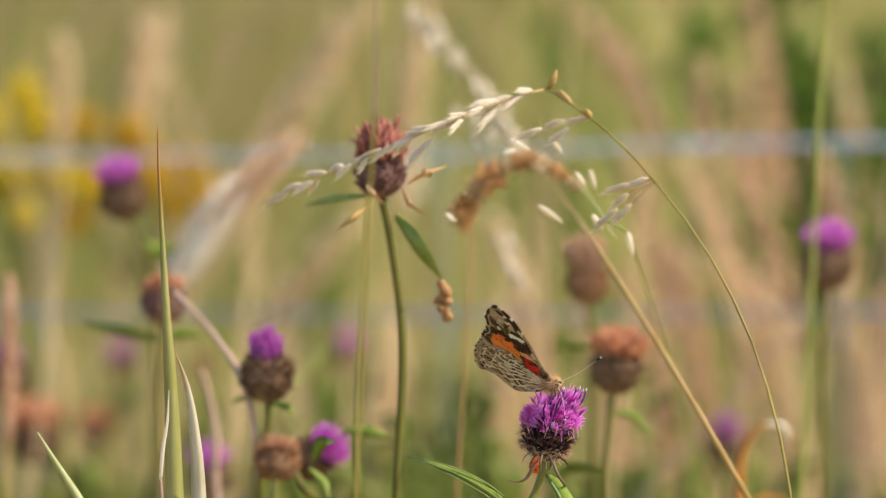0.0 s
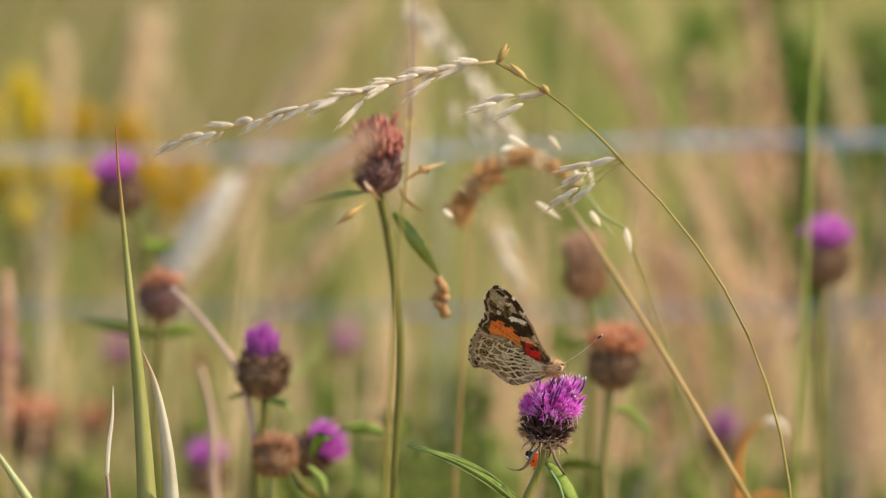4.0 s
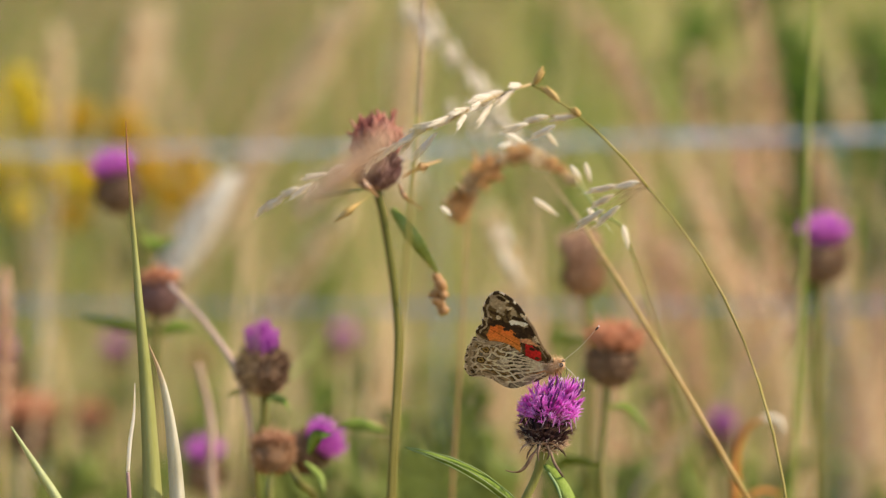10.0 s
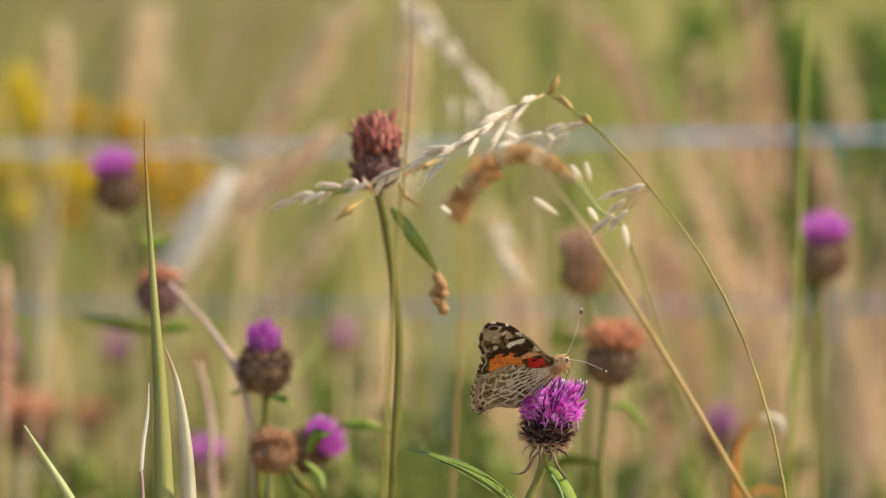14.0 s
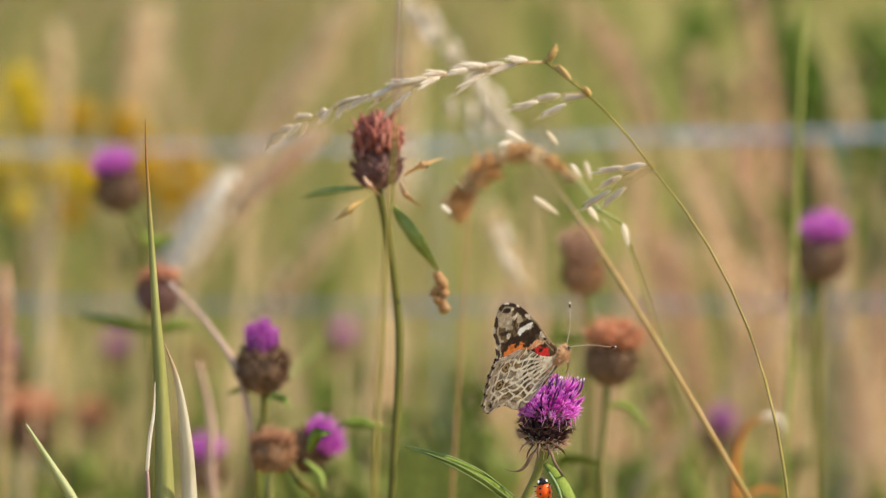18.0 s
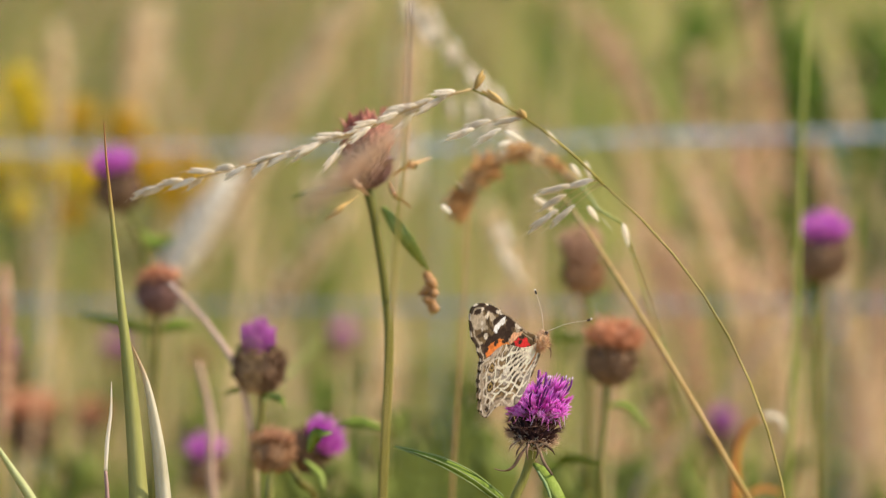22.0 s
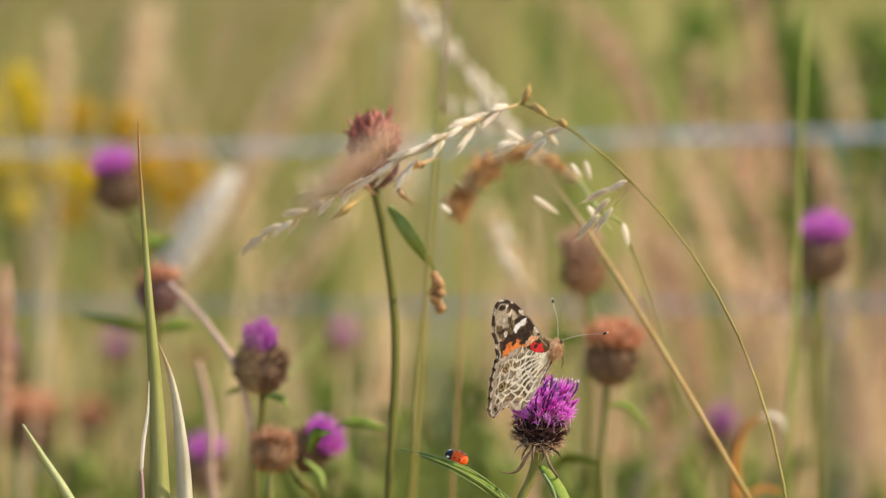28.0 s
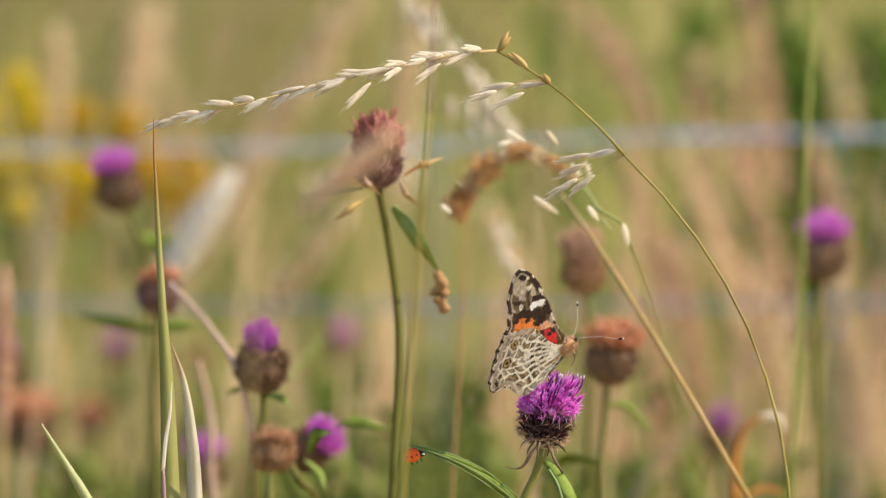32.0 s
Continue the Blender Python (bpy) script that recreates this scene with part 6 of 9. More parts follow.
    walk(GRASS["upper_stem"], [
        (0, pose(-0.03879, 0.05310, 0.56406, 5.76, -32.00, 141.31)),
        (0.5, pose(-0.04242, 0.04861, 0.56487, 6.50, -33.80, 150.44)),
        (1, pose(-0.04898, 0.01133, 0.57274, 7.78, -39.43, 175.04)),
        (1.5, pose(-0.05204, 0.01118, 0.57131, 7.82, -39.83, 174.97)),
        (2, pose(-0.05126, 0.01122, 0.57169, 7.71, -38.80, 175.15)),
        (2.5, pose(-0.04687, 0.01143, 0.57366, 7.58, -38.59, 165.79)),
        (3, pose(-0.04563, 0.01525, 0.57373, 7.57, -38.58, 165.35)),
        (3.5, pose(-0.04656, 0.02188, 0.57219, 7.07, -35.53, 159.10)),
        (5.5, pose(-0.05166, 0.01120, 0.57150, 7.62, -38.00, 175.29)),
        (6, pose(-0.04941, 0.02138, 0.57100, 7.51, -37.34, 169.42)),
        (6.5, pose(-0.04748, 0.04451, 0.56451, 7.74, -39.13, 175.10)),
        (7, pose(-0.04695, 0.04820, 0.56303, 7.72, -38.95, 175.13)),
        (7.5, pose(-0.04421, 0.04845, 0.56417, 7.92, -40.70, 174.81)),
        (8, pose(-0.04195, 0.05171, 0.56350, 8.11, -42.22, 174.53)),
        (8.5, pose(-0.04021, 0.05826, 0.56053, 6.96, -37.04, 153.45)),
        (9, pose(-0.03923, 0.06057, 0.55950, 6.31, -34.50, 146.39)),
        (9.5, pose(-0.03848, 0.06030, 0.55997, 6.67, -36.69, 148.82)),
        (10, pose(-0.03971, 0.05891, 0.56034, 6.84, -36.88, 151.54)),
        (10.5, pose(-0.04269, 0.05889, 0.55906, 6.53, -34.39, 150.05)),
        (11, pose(-0.04492, 0.06158, 0.55626, 6.21, -31.27, 148.84)),
        (11.5, pose(-0.04615, 0.05917, 0.55723, 6.31, -31.38, 150.52)),
        (12, pose(-0.04195, 0.05778, 0.56008, 6.87, -37.22, 151.40)),
        (12.5, pose(-0.03822, 0.06176, 0.55914, 5.88, -33.68, 141.24)),
        (13, pose(-0.03947, 0.06982, 0.55278, 4.96, -25.26, 136.16)),
        (13.5, pose(-0.03897, 0.07091, 0.55213, 4.84, -24.83, 134.93)),
        (14, pose(-0.03848, 0.06173, 0.55905, 5.62, -33.07, 138.51)),
        (14.5, pose(-0.03971, 0.05899, 0.56029, 6.44, -36.35, 145.83)),
        (16.5, pose(-0.03947, 0.06227, 0.55829, 5.61, -29.94, 141.23)),
        (17, pose(-0.04046, 0.06202, 0.55803, 5.67, -28.97, 142.84)),
        (17.5, pose(-0.03750, 0.05819, 0.56167, 6.00, -34.46, 141.96)),
        (18, pose(-0.03822, 0.05027, 0.56574, 6.78, -38.68, 147.41)),
        (18.5, pose(-0.04468, 0.04509, 0.56553, 7.24, -37.22, 159.31)),
        (19, pose(-0.04988, 0.04514, 0.56304, 6.74, -33.08, 156.43)),
        (19.5, pose(-0.04716, 0.05116, 0.56141, 6.26, -31.48, 149.46)),
        (20, pose(-0.04492, 0.05823, 0.55843, 5.72, -29.26, 143.41)),
        (20.5, pose(-0.04889, 0.05726, 0.55703, 5.74, -27.90, 144.95)),
        (21, pose(-0.05285, 0.05117, 0.55841, 6.21, -28.77, 151.94)),
        (21.5, pose(-0.05509, 0.04424, 0.56063, 6.45, -30.59, 154.20)),
        (22, pose(-0.05310, 0.04316, 0.56223, 7.03, -33.95, 162.27)),
        (22.5, pose(-0.04865, 0.04334, 0.56446, 7.40, -36.95, 165.29)),
        (23, pose(-0.04319, 0.05088, 0.56340, 6.60, -34.98, 150.29)),
        (23.5, pose(-0.03997, 0.06020, 0.55942, 5.52, -29.48, 140.42)),
        (24, pose(-0.03873, 0.06425, 0.55725, 5.15, -26.80, 137.56)),
        (24.5, pose(-0.04170, 0.05829, 0.55987, 5.81, -31.10, 142.91)),
        (25, pose(-0.04442, 0.05141, 0.56257, 6.82, -35.00, 154.41)),
        (25.5, pose(-0.04690, 0.05043, 0.56192, 6.47, -32.13, 152.37)),
        (27.5, pose(-0.04120, 0.05469, 0.56220, 5.15, -27.66, 136.93)),
        (28, pose(-0.04368, 0.05502, 0.56093, 5.31, -26.45, 139.93)),
        (28.5, pose(-0.04293, 0.05627, 0.56053, 5.19, -26.02, 138.58)),
        (29, pose(-0.04170, 0.05476, 0.56195, 5.02, -27.18, 135.69)),
        (29.5, pose(-0.04245, 0.05116, 0.56358, 5.44, -28.86, 139.85)),
        (30, pose(-0.04615, 0.04761, 0.56369, 5.73, -28.42, 144.26)),
        (30.5, pose(-0.04615, 0.04175, 0.56631, 6.19, -30.51, 149.37)),
        (31, pose(-0.04865, 0.02507, 0.57055, 6.56, -32.51, 153.53)),
        (31.5, pose(-0.05005, 0.01128, 0.57226, 7.14, -35.36, 161.62)),
        (32, pose(-0.04756, 0.01140, 0.57337, 7.48, -37.80, 165.26)),
    ])
    walk(GRASS["tail_first"], [
        (0, pose(-0.07064, 0.07861, 0.58956, 5.30, 14.57, -147.35)),
        (0.5, pose(-0.07720, 0.06834, 0.59164, 6.16, 12.88, -178.62)),
        (1, pose(-0.08601, 0.01454, 0.60330, 6.05, 7.47, -179.21)),
        (1.5, pose(-0.08886, 0.01442, 0.60214, 6.01, 2.66, -179.72)),
        (2, pose(-0.08863, 0.01439, 0.60184, 6.02, 4.69, -179.51)),
        (2.5, pose(-0.08334, 0.02066, 0.60368, 6.11, 11.01, -178.83)),
        (3, pose(-0.08202, 0.02477, 0.60374, 6.18, 13.97, -178.50)),
        (3.5, pose(-0.08314, 0.03585, 0.60015, 6.18, 13.85, -178.52)),
        (5.5, pose(-0.08945, 0.01431, 0.60112, 5.57, 9.26, -155.46)),
        (6, pose(-0.08703, 0.02841, 0.60019, 5.29, 9.73, -149.28)),
        (6.5, pose(-0.08468, 0.04770, 0.59487, 5.38, 9.33, -151.27)),
        (7, pose(-0.08424, 0.05138, 0.59328, 5.23, 10.09, -148.19)),
        (7.5, pose(-0.08054, 0.05175, 0.59555, 5.80, 14.53, -157.77)),
        (8, pose(-0.07742, 0.05511, 0.59584, 6.45, 21.57, -177.62)),
        (8.5, pose(-0.07457, 0.07543, 0.58952, 5.67, 19.55, -150.90)),
        (9, pose(-0.07226, 0.08252, 0.58676, 4.92, 19.40, -138.94)),
        (9.5, pose(-0.07150, 0.08028, 0.58873, 4.61, 16.52, -135.99)),
        (10, pose(-0.07356, 0.07725, 0.58922, 4.34, 13.73, -133.46)),
        (10.5, pose(-0.07710, 0.07871, 0.58624, 3.88, 11.99, -128.30)),
        (11, pose(-0.08012, 0.08286, 0.58123, 3.44, 10.37, -123.65)),
        (11.5, pose(-0.08192, 0.07940, 0.58228, 4.40, 12.01, -134.80)),
        (12, pose(-0.07559, 0.07612, 0.58919, 5.38, 14.05, -148.96)),
        (12.5, pose(-0.06945, 0.08683, 0.58582, 5.75, 20.66, -151.61)),
        (13, pose(-0.07086, 0.09997, 0.57332, 6.49, 28.48, -158.68)),
        (13.5, pose(-0.06981, 0.10183, 0.57234, 5.75, 25.32, -147.36)),
        (14, pose(-0.06869, 0.08845, 0.58531, 5.05, 22.24, -139.15)),
        (14.5, pose(-0.07178, 0.08076, 0.58881, 5.11, 21.69, -140.26)),
        (16.5, pose(-0.07198, 0.08838, 0.58230, 5.32, 19.32, -144.89)),
        (17, pose(-0.07401, 0.08745, 0.58133, 5.38, 18.78, -146.19)),
        (17.5, pose(-0.06875, 0.08264, 0.58890, 5.64, 12.96, -154.90)),
        (18, pose(-0.06988, 0.07050, 0.59581, 6.01, 8.35, -171.17)),
        (18.5, pose(-0.08053, 0.05863, 0.59464, 5.47, 9.06, -153.25)),
        (19, pose(-0.08683, 0.06126, 0.58931, 4.95, 10.37, -143.32)),
        (19.5, pose(-0.08250, 0.07202, 0.58654, 5.20, 14.81, -145.42)),
        (20, pose(-0.07863, 0.08326, 0.58195, 5.54, 19.58, -148.48)),
        (20.5, pose(-0.08371, 0.08168, 0.57954, 4.43, 14.23, -134.47)),
        (21, pose(-0.09008, 0.07102, 0.58157, 3.47, 9.47, -124.13)),
        (21.5, pose(-0.09238, 0.06228, 0.58512, 4.90, 14.27, -141.06)),
        (22, pose(-0.09112, 0.05532, 0.58911, 6.44, 21.16, -177.67)),
        (22.5, pose(-0.08584, 0.05311, 0.59338, 5.60, 14.60, -153.03)),
        (23, pose(-0.07744, 0.07042, 0.59099, 4.82, 8.80, -141.75)),
        (23.5, pose(-0.07226, 0.08689, 0.58310, 4.96, 14.17, -141.91)),
        (24, pose(-0.07043, 0.09323, 0.57894, 5.21, 19.92, -142.76)),
        (24.5, pose(-0.07457, 0.08314, 0.58472, 5.38, 14.81, -148.57)),
        (25, pose(-0.07998, 0.06843, 0.59018, 5.62, 10.28, -156.10)),
        (25.5, pose(-0.08300, 0.06933, 0.58752, 5.53, 11.45, -153.41)),
        (27.5, pose(-0.07234, 0.08380, 0.58454, 5.19, 16.42, -144.43)),
        (28, pose(-0.07665, 0.08276, 0.58236, 5.13, 17.92, -142.81)),
        (28.5, pose(-0.07536, 0.08489, 0.58165, 4.97, 17.20, -140.70)),
        (29, pose(-0.07234, 0.08467, 0.58393, 4.79, 16.38, -138.51)),
        (29.5, pose(-0.07466, 0.07833, 0.58681, 5.24, 17.37, -144.72)),
        (30, pose(-0.08051, 0.07233, 0.58659, 5.71, 18.59, -152.43)),
        (30.5, pose(-0.08183, 0.06287, 0.59074, 5.57, 15.15, -152.01)),
        (31, pose(-0.08497, 0.04315, 0.59641, 5.44, 11.69, -151.45)),
        (31.5, pose(-0.08729, 0.02365, 0.60010, 5.44, 9.72, -152.32)),
        (32, pose(-0.08433, 0.02107, 0.60287, 5.49, 7.86, -154.12)),
    ])
    walk(GRASS["tail_second"], [
        (0, pose(-0.09850, 0.06076, 0.58096, 5.66, 21.75, 153.19)),
        (0.5, pose(-0.11051, 0.06754, 0.58402, 6.21, 14.91, -178.39)),
        (1, pose(-0.11990, 0.01408, 0.59886, 6.08, 9.61, -178.98)),
        (1.5, pose(-0.12300, 0.01425, 0.60055, 6.06, 7.67, -179.19)),
        (2, pose(-0.12269, 0.01410, 0.59905, 6.05, 7.76, -179.18)),
        (2.5, pose(-0.11688, 0.01998, 0.59715, 6.10, 10.69, -178.87)),
        (3, pose(-0.11518, 0.02390, 0.59549, 6.15, 12.91, -178.62)),
        (3.5, pose(-0.11632, 0.03499, 0.59197, 6.16, 13.28, -178.58)),
        (5.5, pose(-0.12014, 0.00030, 0.59563, 6.10, 16.46, 169.00)),
        (6, pose(-0.11599, 0.01120, 0.59442, 6.15, 16.89, 170.49)),
        (6.5, pose(-0.11425, 0.03148, 0.58933, 6.19, 18.50, 170.26)),
        (7, pose(-0.11284, 0.03364, 0.58729, 6.20, 20.31, 167.76)),
        (7.5, pose(-0.11117, 0.03923, 0.58697, 5.96, 20.02, 160.94)),
        (8, pose(-0.10918, 0.05379, 0.58328, 5.75, 19.36, 156.70)),
        (8.5, pose(-0.10272, 0.05976, 0.57808, 5.77, 23.26, 154.37)),
        (9, pose(-0.09657, 0.06134, 0.57540, 5.84, 26.87, 152.73)),
        (9.5, pose(-0.09507, 0.05751, 0.57901, 5.73, 25.52, 151.99)),
        (10, pose(-0.09639, 0.05315, 0.58110, 5.63, 24.16, 151.20)),
        (10.5, pose(-0.09782, 0.05247, 0.57914, 5.90, 26.14, 154.65)),
        (11, pose(-0.09875, 0.05488, 0.57508, 6.22, 28.04, 159.08)),
        (11.5, pose(-0.10547, 0.05567, 0.57517, 5.72, 24.40, 152.63)),
        (12, pose(-0.10400, 0.05902, 0.58089, 5.35, 20.69, 148.41)),
        (12.5, pose(-0.09759, 0.07162, 0.57377, 5.67, 26.95, 150.01)),
        (13, pose(-0.09885, 0.08905, 0.55702, 6.24, 33.44, 153.56)),
        (13.5, pose(-0.09583, 0.08517, 0.55772, 5.83, 27.64, 152.02)),
        (14, pose(-0.09262, 0.06776, 0.57237, 5.57, 22.12, 151.22)),
        (14.5, pose(-0.09620, 0.06046, 0.57618, 5.58, 22.84, 151.20)),
        (16.5, pose(-0.09837, 0.06983, 0.57099, 5.84, 25.62, 153.85)),
        (17, pose(-0.10090, 0.06944, 0.57033, 5.90, 26.31, 154.38)),
        (17.5, pose(-0.09891, 0.06851, 0.58123, 5.56, 21.04, 151.73)),
        (18, pose(-0.10329, 0.06531, 0.59085, 5.32, 15.56, 149.95)),
        (18.5, pose(-0.11067, 0.04343, 0.58926, 5.65, 17.46, 155.48)),
        (19, pose(-0.11379, 0.04117, 0.58315, 6.04, 18.86, 164.16)),
        (19.5, pose(-0.10971, 0.05326, 0.57781, 5.88, 22.48, 157.27)),
        (20, pose(-0.10608, 0.06642, 0.57049, 5.76, 26.01, 152.00)),
        (20.5, pose(-0.10692, 0.05804, 0.57114, 5.47, 24.77, 148.12)),
        (21, pose(-0.10899, 0.04311, 0.57595, 5.19, 23.49, 144.41)),
        (21.5, pose(-0.11815, 0.04146, 0.57670, 5.79, 21.10, 156.26)),
        (22, pose(-0.12297, 0.05402, 0.57677, 6.26, 16.71, -178.19)),
        (22.5, pose(-0.11532, 0.03811, 0.58477, 6.12, 17.23, 168.51)),
        (23, pose(-0.10397, 0.04951, 0.58576, 5.92, 16.72, 162.68)),
        (23.5, pose(-0.09834, 0.06645, 0.57473, 5.88, 22.45, 157.15)),
        (24, pose(-0.09601, 0.07379, 0.56730, 5.90, 28.26, 152.75)),
        (24.5, pose(-0.10277, 0.06591, 0.57599, 5.84, 23.54, 155.51)),
        (25, pose(-0.11072, 0.05481, 0.58408, 5.84, 18.79, 159.05)),
        (25.5, pose(-0.11296, 0.05434, 0.58073, 5.85, 20.19, 158.29)),
        (27.5, pose(-0.09901, 0.06473, 0.57488, 6.06, 25.83, 157.87)),
        (28, pose(-0.10256, 0.06310, 0.57184, 6.10, 27.22, 157.38)),
        (28.5, pose(-0.10063, 0.06421, 0.57154, 5.82, 26.74, 152.55)),
        (29, pose(-0.09690, 0.06294, 0.57429, 5.54, 26.22, 148.36)),
        (29.5, pose(-0.10129, 0.05949, 0.57660, 5.72, 25.15, 152.02)),
        (30, pose(-0.10922, 0.05734, 0.57570, 5.89, 23.97, 156.06)),
        (30.5, pose(-0.11096, 0.04739, 0.58181, 6.16, 21.01, 165.51)),
        (31, pose(-0.11437, 0.02716, 0.58949, 6.27, 17.06, -178.15)),
        (31.5, pose(-0.11712, 0.00801, 0.59433, 6.20, 14.64, -178.42)),
        (32, pose(-0.11479, 0.00629, 0.59819, 6.13, 12.17, -178.70)),
    ])
    walk(GRASS["tail_third"], [
        (0, pose(-0.12546, 0.07438, 0.56891, 5.01, 20.29, 143.23)),
        (0.5, pose(-0.14194, 0.06666, 0.57565, 4.73, 17.13, 140.26)),
        (1, pose(-0.15197, 0.01352, 0.59343, 5.65, 14.17, 157.26)),
        (1.5, pose(-0.15524, 0.01379, 0.59621, 6.09, 9.87, -178.95)),
        (2, pose(-0.15492, 0.01365, 0.59466, 6.06, 8.23, -179.13)),
        (2.5, pose(-0.14884, 0.01935, 0.59112, 6.04, 10.76, 172.43)),
        (3, pose(-0.14688, 0.02313, 0.58822, 5.47, 12.84, 154.04)),
        (3.5, pose(-0.14797, 0.03420, 0.58450, 5.56, 13.57, 155.45)),
        (5.5, pose(-0.15077, 0.00625, 0.58641, 6.05, 16.49, 167.05)),
        (6, pose(-0.14669, 0.01635, 0.58496, 6.24, 16.22, -179.76)),
        (6.5, pose(-0.14466, 0.03669, 0.57901, 6.32, 18.47, -177.99)),
        (7, pose(-0.14265, 0.04011, 0.57600, 6.42, 20.94, -177.69)),
        (7.5, pose(-0.14006, 0.04921, 0.57584, 5.37, 18.90, 149.68)),
        (8, pose(-0.13737, 0.06593, 0.57249, 4.43, 14.77, 136.60)),
        (8.5, pose(-0.12967, 0.07268, 0.56523, 4.92, 19.35, 142.29)),
        (9, pose(-0.12236, 0.07463, 0.56070, 5.54, 23.87, 149.64)),
        (9.5, pose(-0.12099, 0.07130, 0.56499, 5.72, 23.45, 153.11)),
        (10, pose(-0.12240, 0.06745, 0.56779, 5.88, 22.97, 156.85)),
        (10.5, pose(-0.12421, 0.06496, 0.56481, 6.63, 25.17, -177.17)),
        (11, pose(-0.12557, 0.06513, 0.55978, 6.76, 27.40, -176.88)),
        (11.5, pose(-0.13178, 0.06928, 0.56173, 6.13, 25.42, 159.98)),
        (12, pose(-0.12992, 0.07496, 0.56940, 4.44, 19.14, 135.82)),
        (12.5, pose(-0.12271, 0.08611, 0.55903, 4.46, 24.84, 134.21)),
        (13, pose(-0.12315, 0.10115, 0.53908, 4.58, 30.80, 133.17)),
        (13.5, pose(-0.12128, 0.09869, 0.54263, 4.81, 21.36, 139.92)),
        (14, pose(-0.11904, 0.08227, 0.56012, 5.17, 12.27, 148.29)),
        (14.5, pose(-0.12248, 0.07490, 0.56355, 5.13, 14.39, 147.04)),
        (16.5, pose(-0.12470, 0.08276, 0.55693, 5.22, 22.77, 145.28)),
        (17, pose(-0.12719, 0.08205, 0.55591, 5.27, 24.90, 144.95)),
        (17.5, pose(-0.12565, 0.08290, 0.56955, 4.53, 21.85, 136.06)),
        (18, pose(-0.13042, 0.08100, 0.58213, 3.86, 18.68, 128.73)),
        (18.5, pose(-0.13891, 0.05630, 0.57950, 5.05, 19.11, 144.29)),
        (19, pose(-0.14341, 0.04957, 0.57263, 6.27, 17.67, 176.60)),
        (19.5, pose(-0.13743, 0.06487, 0.56537, 5.60, 21.42, 152.41)),
        (20, pose(-0.13190, 0.08014, 0.55623, 4.88, 23.80, 139.86)),
        (20.5, pose(-0.13200, 0.07364, 0.55751, 5.51, 24.03, 149.30)),
        (21, pose(-0.13325, 0.06047, 0.56298, 6.13, 23.89, 161.48)),
        (21.5, pose(-0.14593, 0.05368, 0.56498, 5.77, 18.42, 157.63)),
        (22, pose(-0.15411, 0.05303, 0.56741, 5.91, 12.57, 165.22)),
        (22.5, pose(-0.14577, 0.04429, 0.57513, 5.85, 13.98, 162.59)),
        (23, pose(-0.13371, 0.05879, 0.57641, 6.16, 14.60, 175.23)),
        (23.5, pose(-0.12605, 0.07812, 0.56231, 5.76, 21.15, 155.55)),
        (24, pose(-0.12148, 0.08691, 0.55190, 5.32, 26.74, 144.70)),
        (24.5, pose(-0.12991, 0.07827, 0.56300, 5.28, 23.93, 145.66)),
        (25, pose(-0.13949, 0.06582, 0.57360, 5.26, 21.12, 146.72)),
        (25.5, pose(-0.14133, 0.06564, 0.56950, 5.33, 22.05, 147.44)),
        (27.5, pose(-0.12613, 0.07576, 0.56070, 5.76, 25.86, 152.28)),
        (28, pose(-0.12926, 0.07423, 0.55696, 5.86, 26.79, 153.31)),
        (28.5, pose(-0.12641, 0.07760, 0.55690, 5.50, 26.02, 147.72)),
        (29, pose(-0.12175, 0.07825, 0.55991, 5.14, 25.19, 142.92)),
        (29.5, pose(-0.12730, 0.07331, 0.56278, 5.09, 23.46, 142.99)),
        (30, pose(-0.13640, 0.06941, 0.56248, 5.04, 21.72, 143.14)),
        (30.5, pose(-0.14037, 0.05498, 0.57015, 5.81, 19.95, 157.52)),
        (31, pose(-0.14546, 0.02615, 0.57994, 6.25, 16.20, -178.25)),
        (31.5, pose(-0.14859, 0.00715, 0.58611, 6.17, 13.78, -178.53)),
        (32, pose(-0.14659, 0.00557, 0.59134, 6.12, 11.33, -178.80)),
    ])
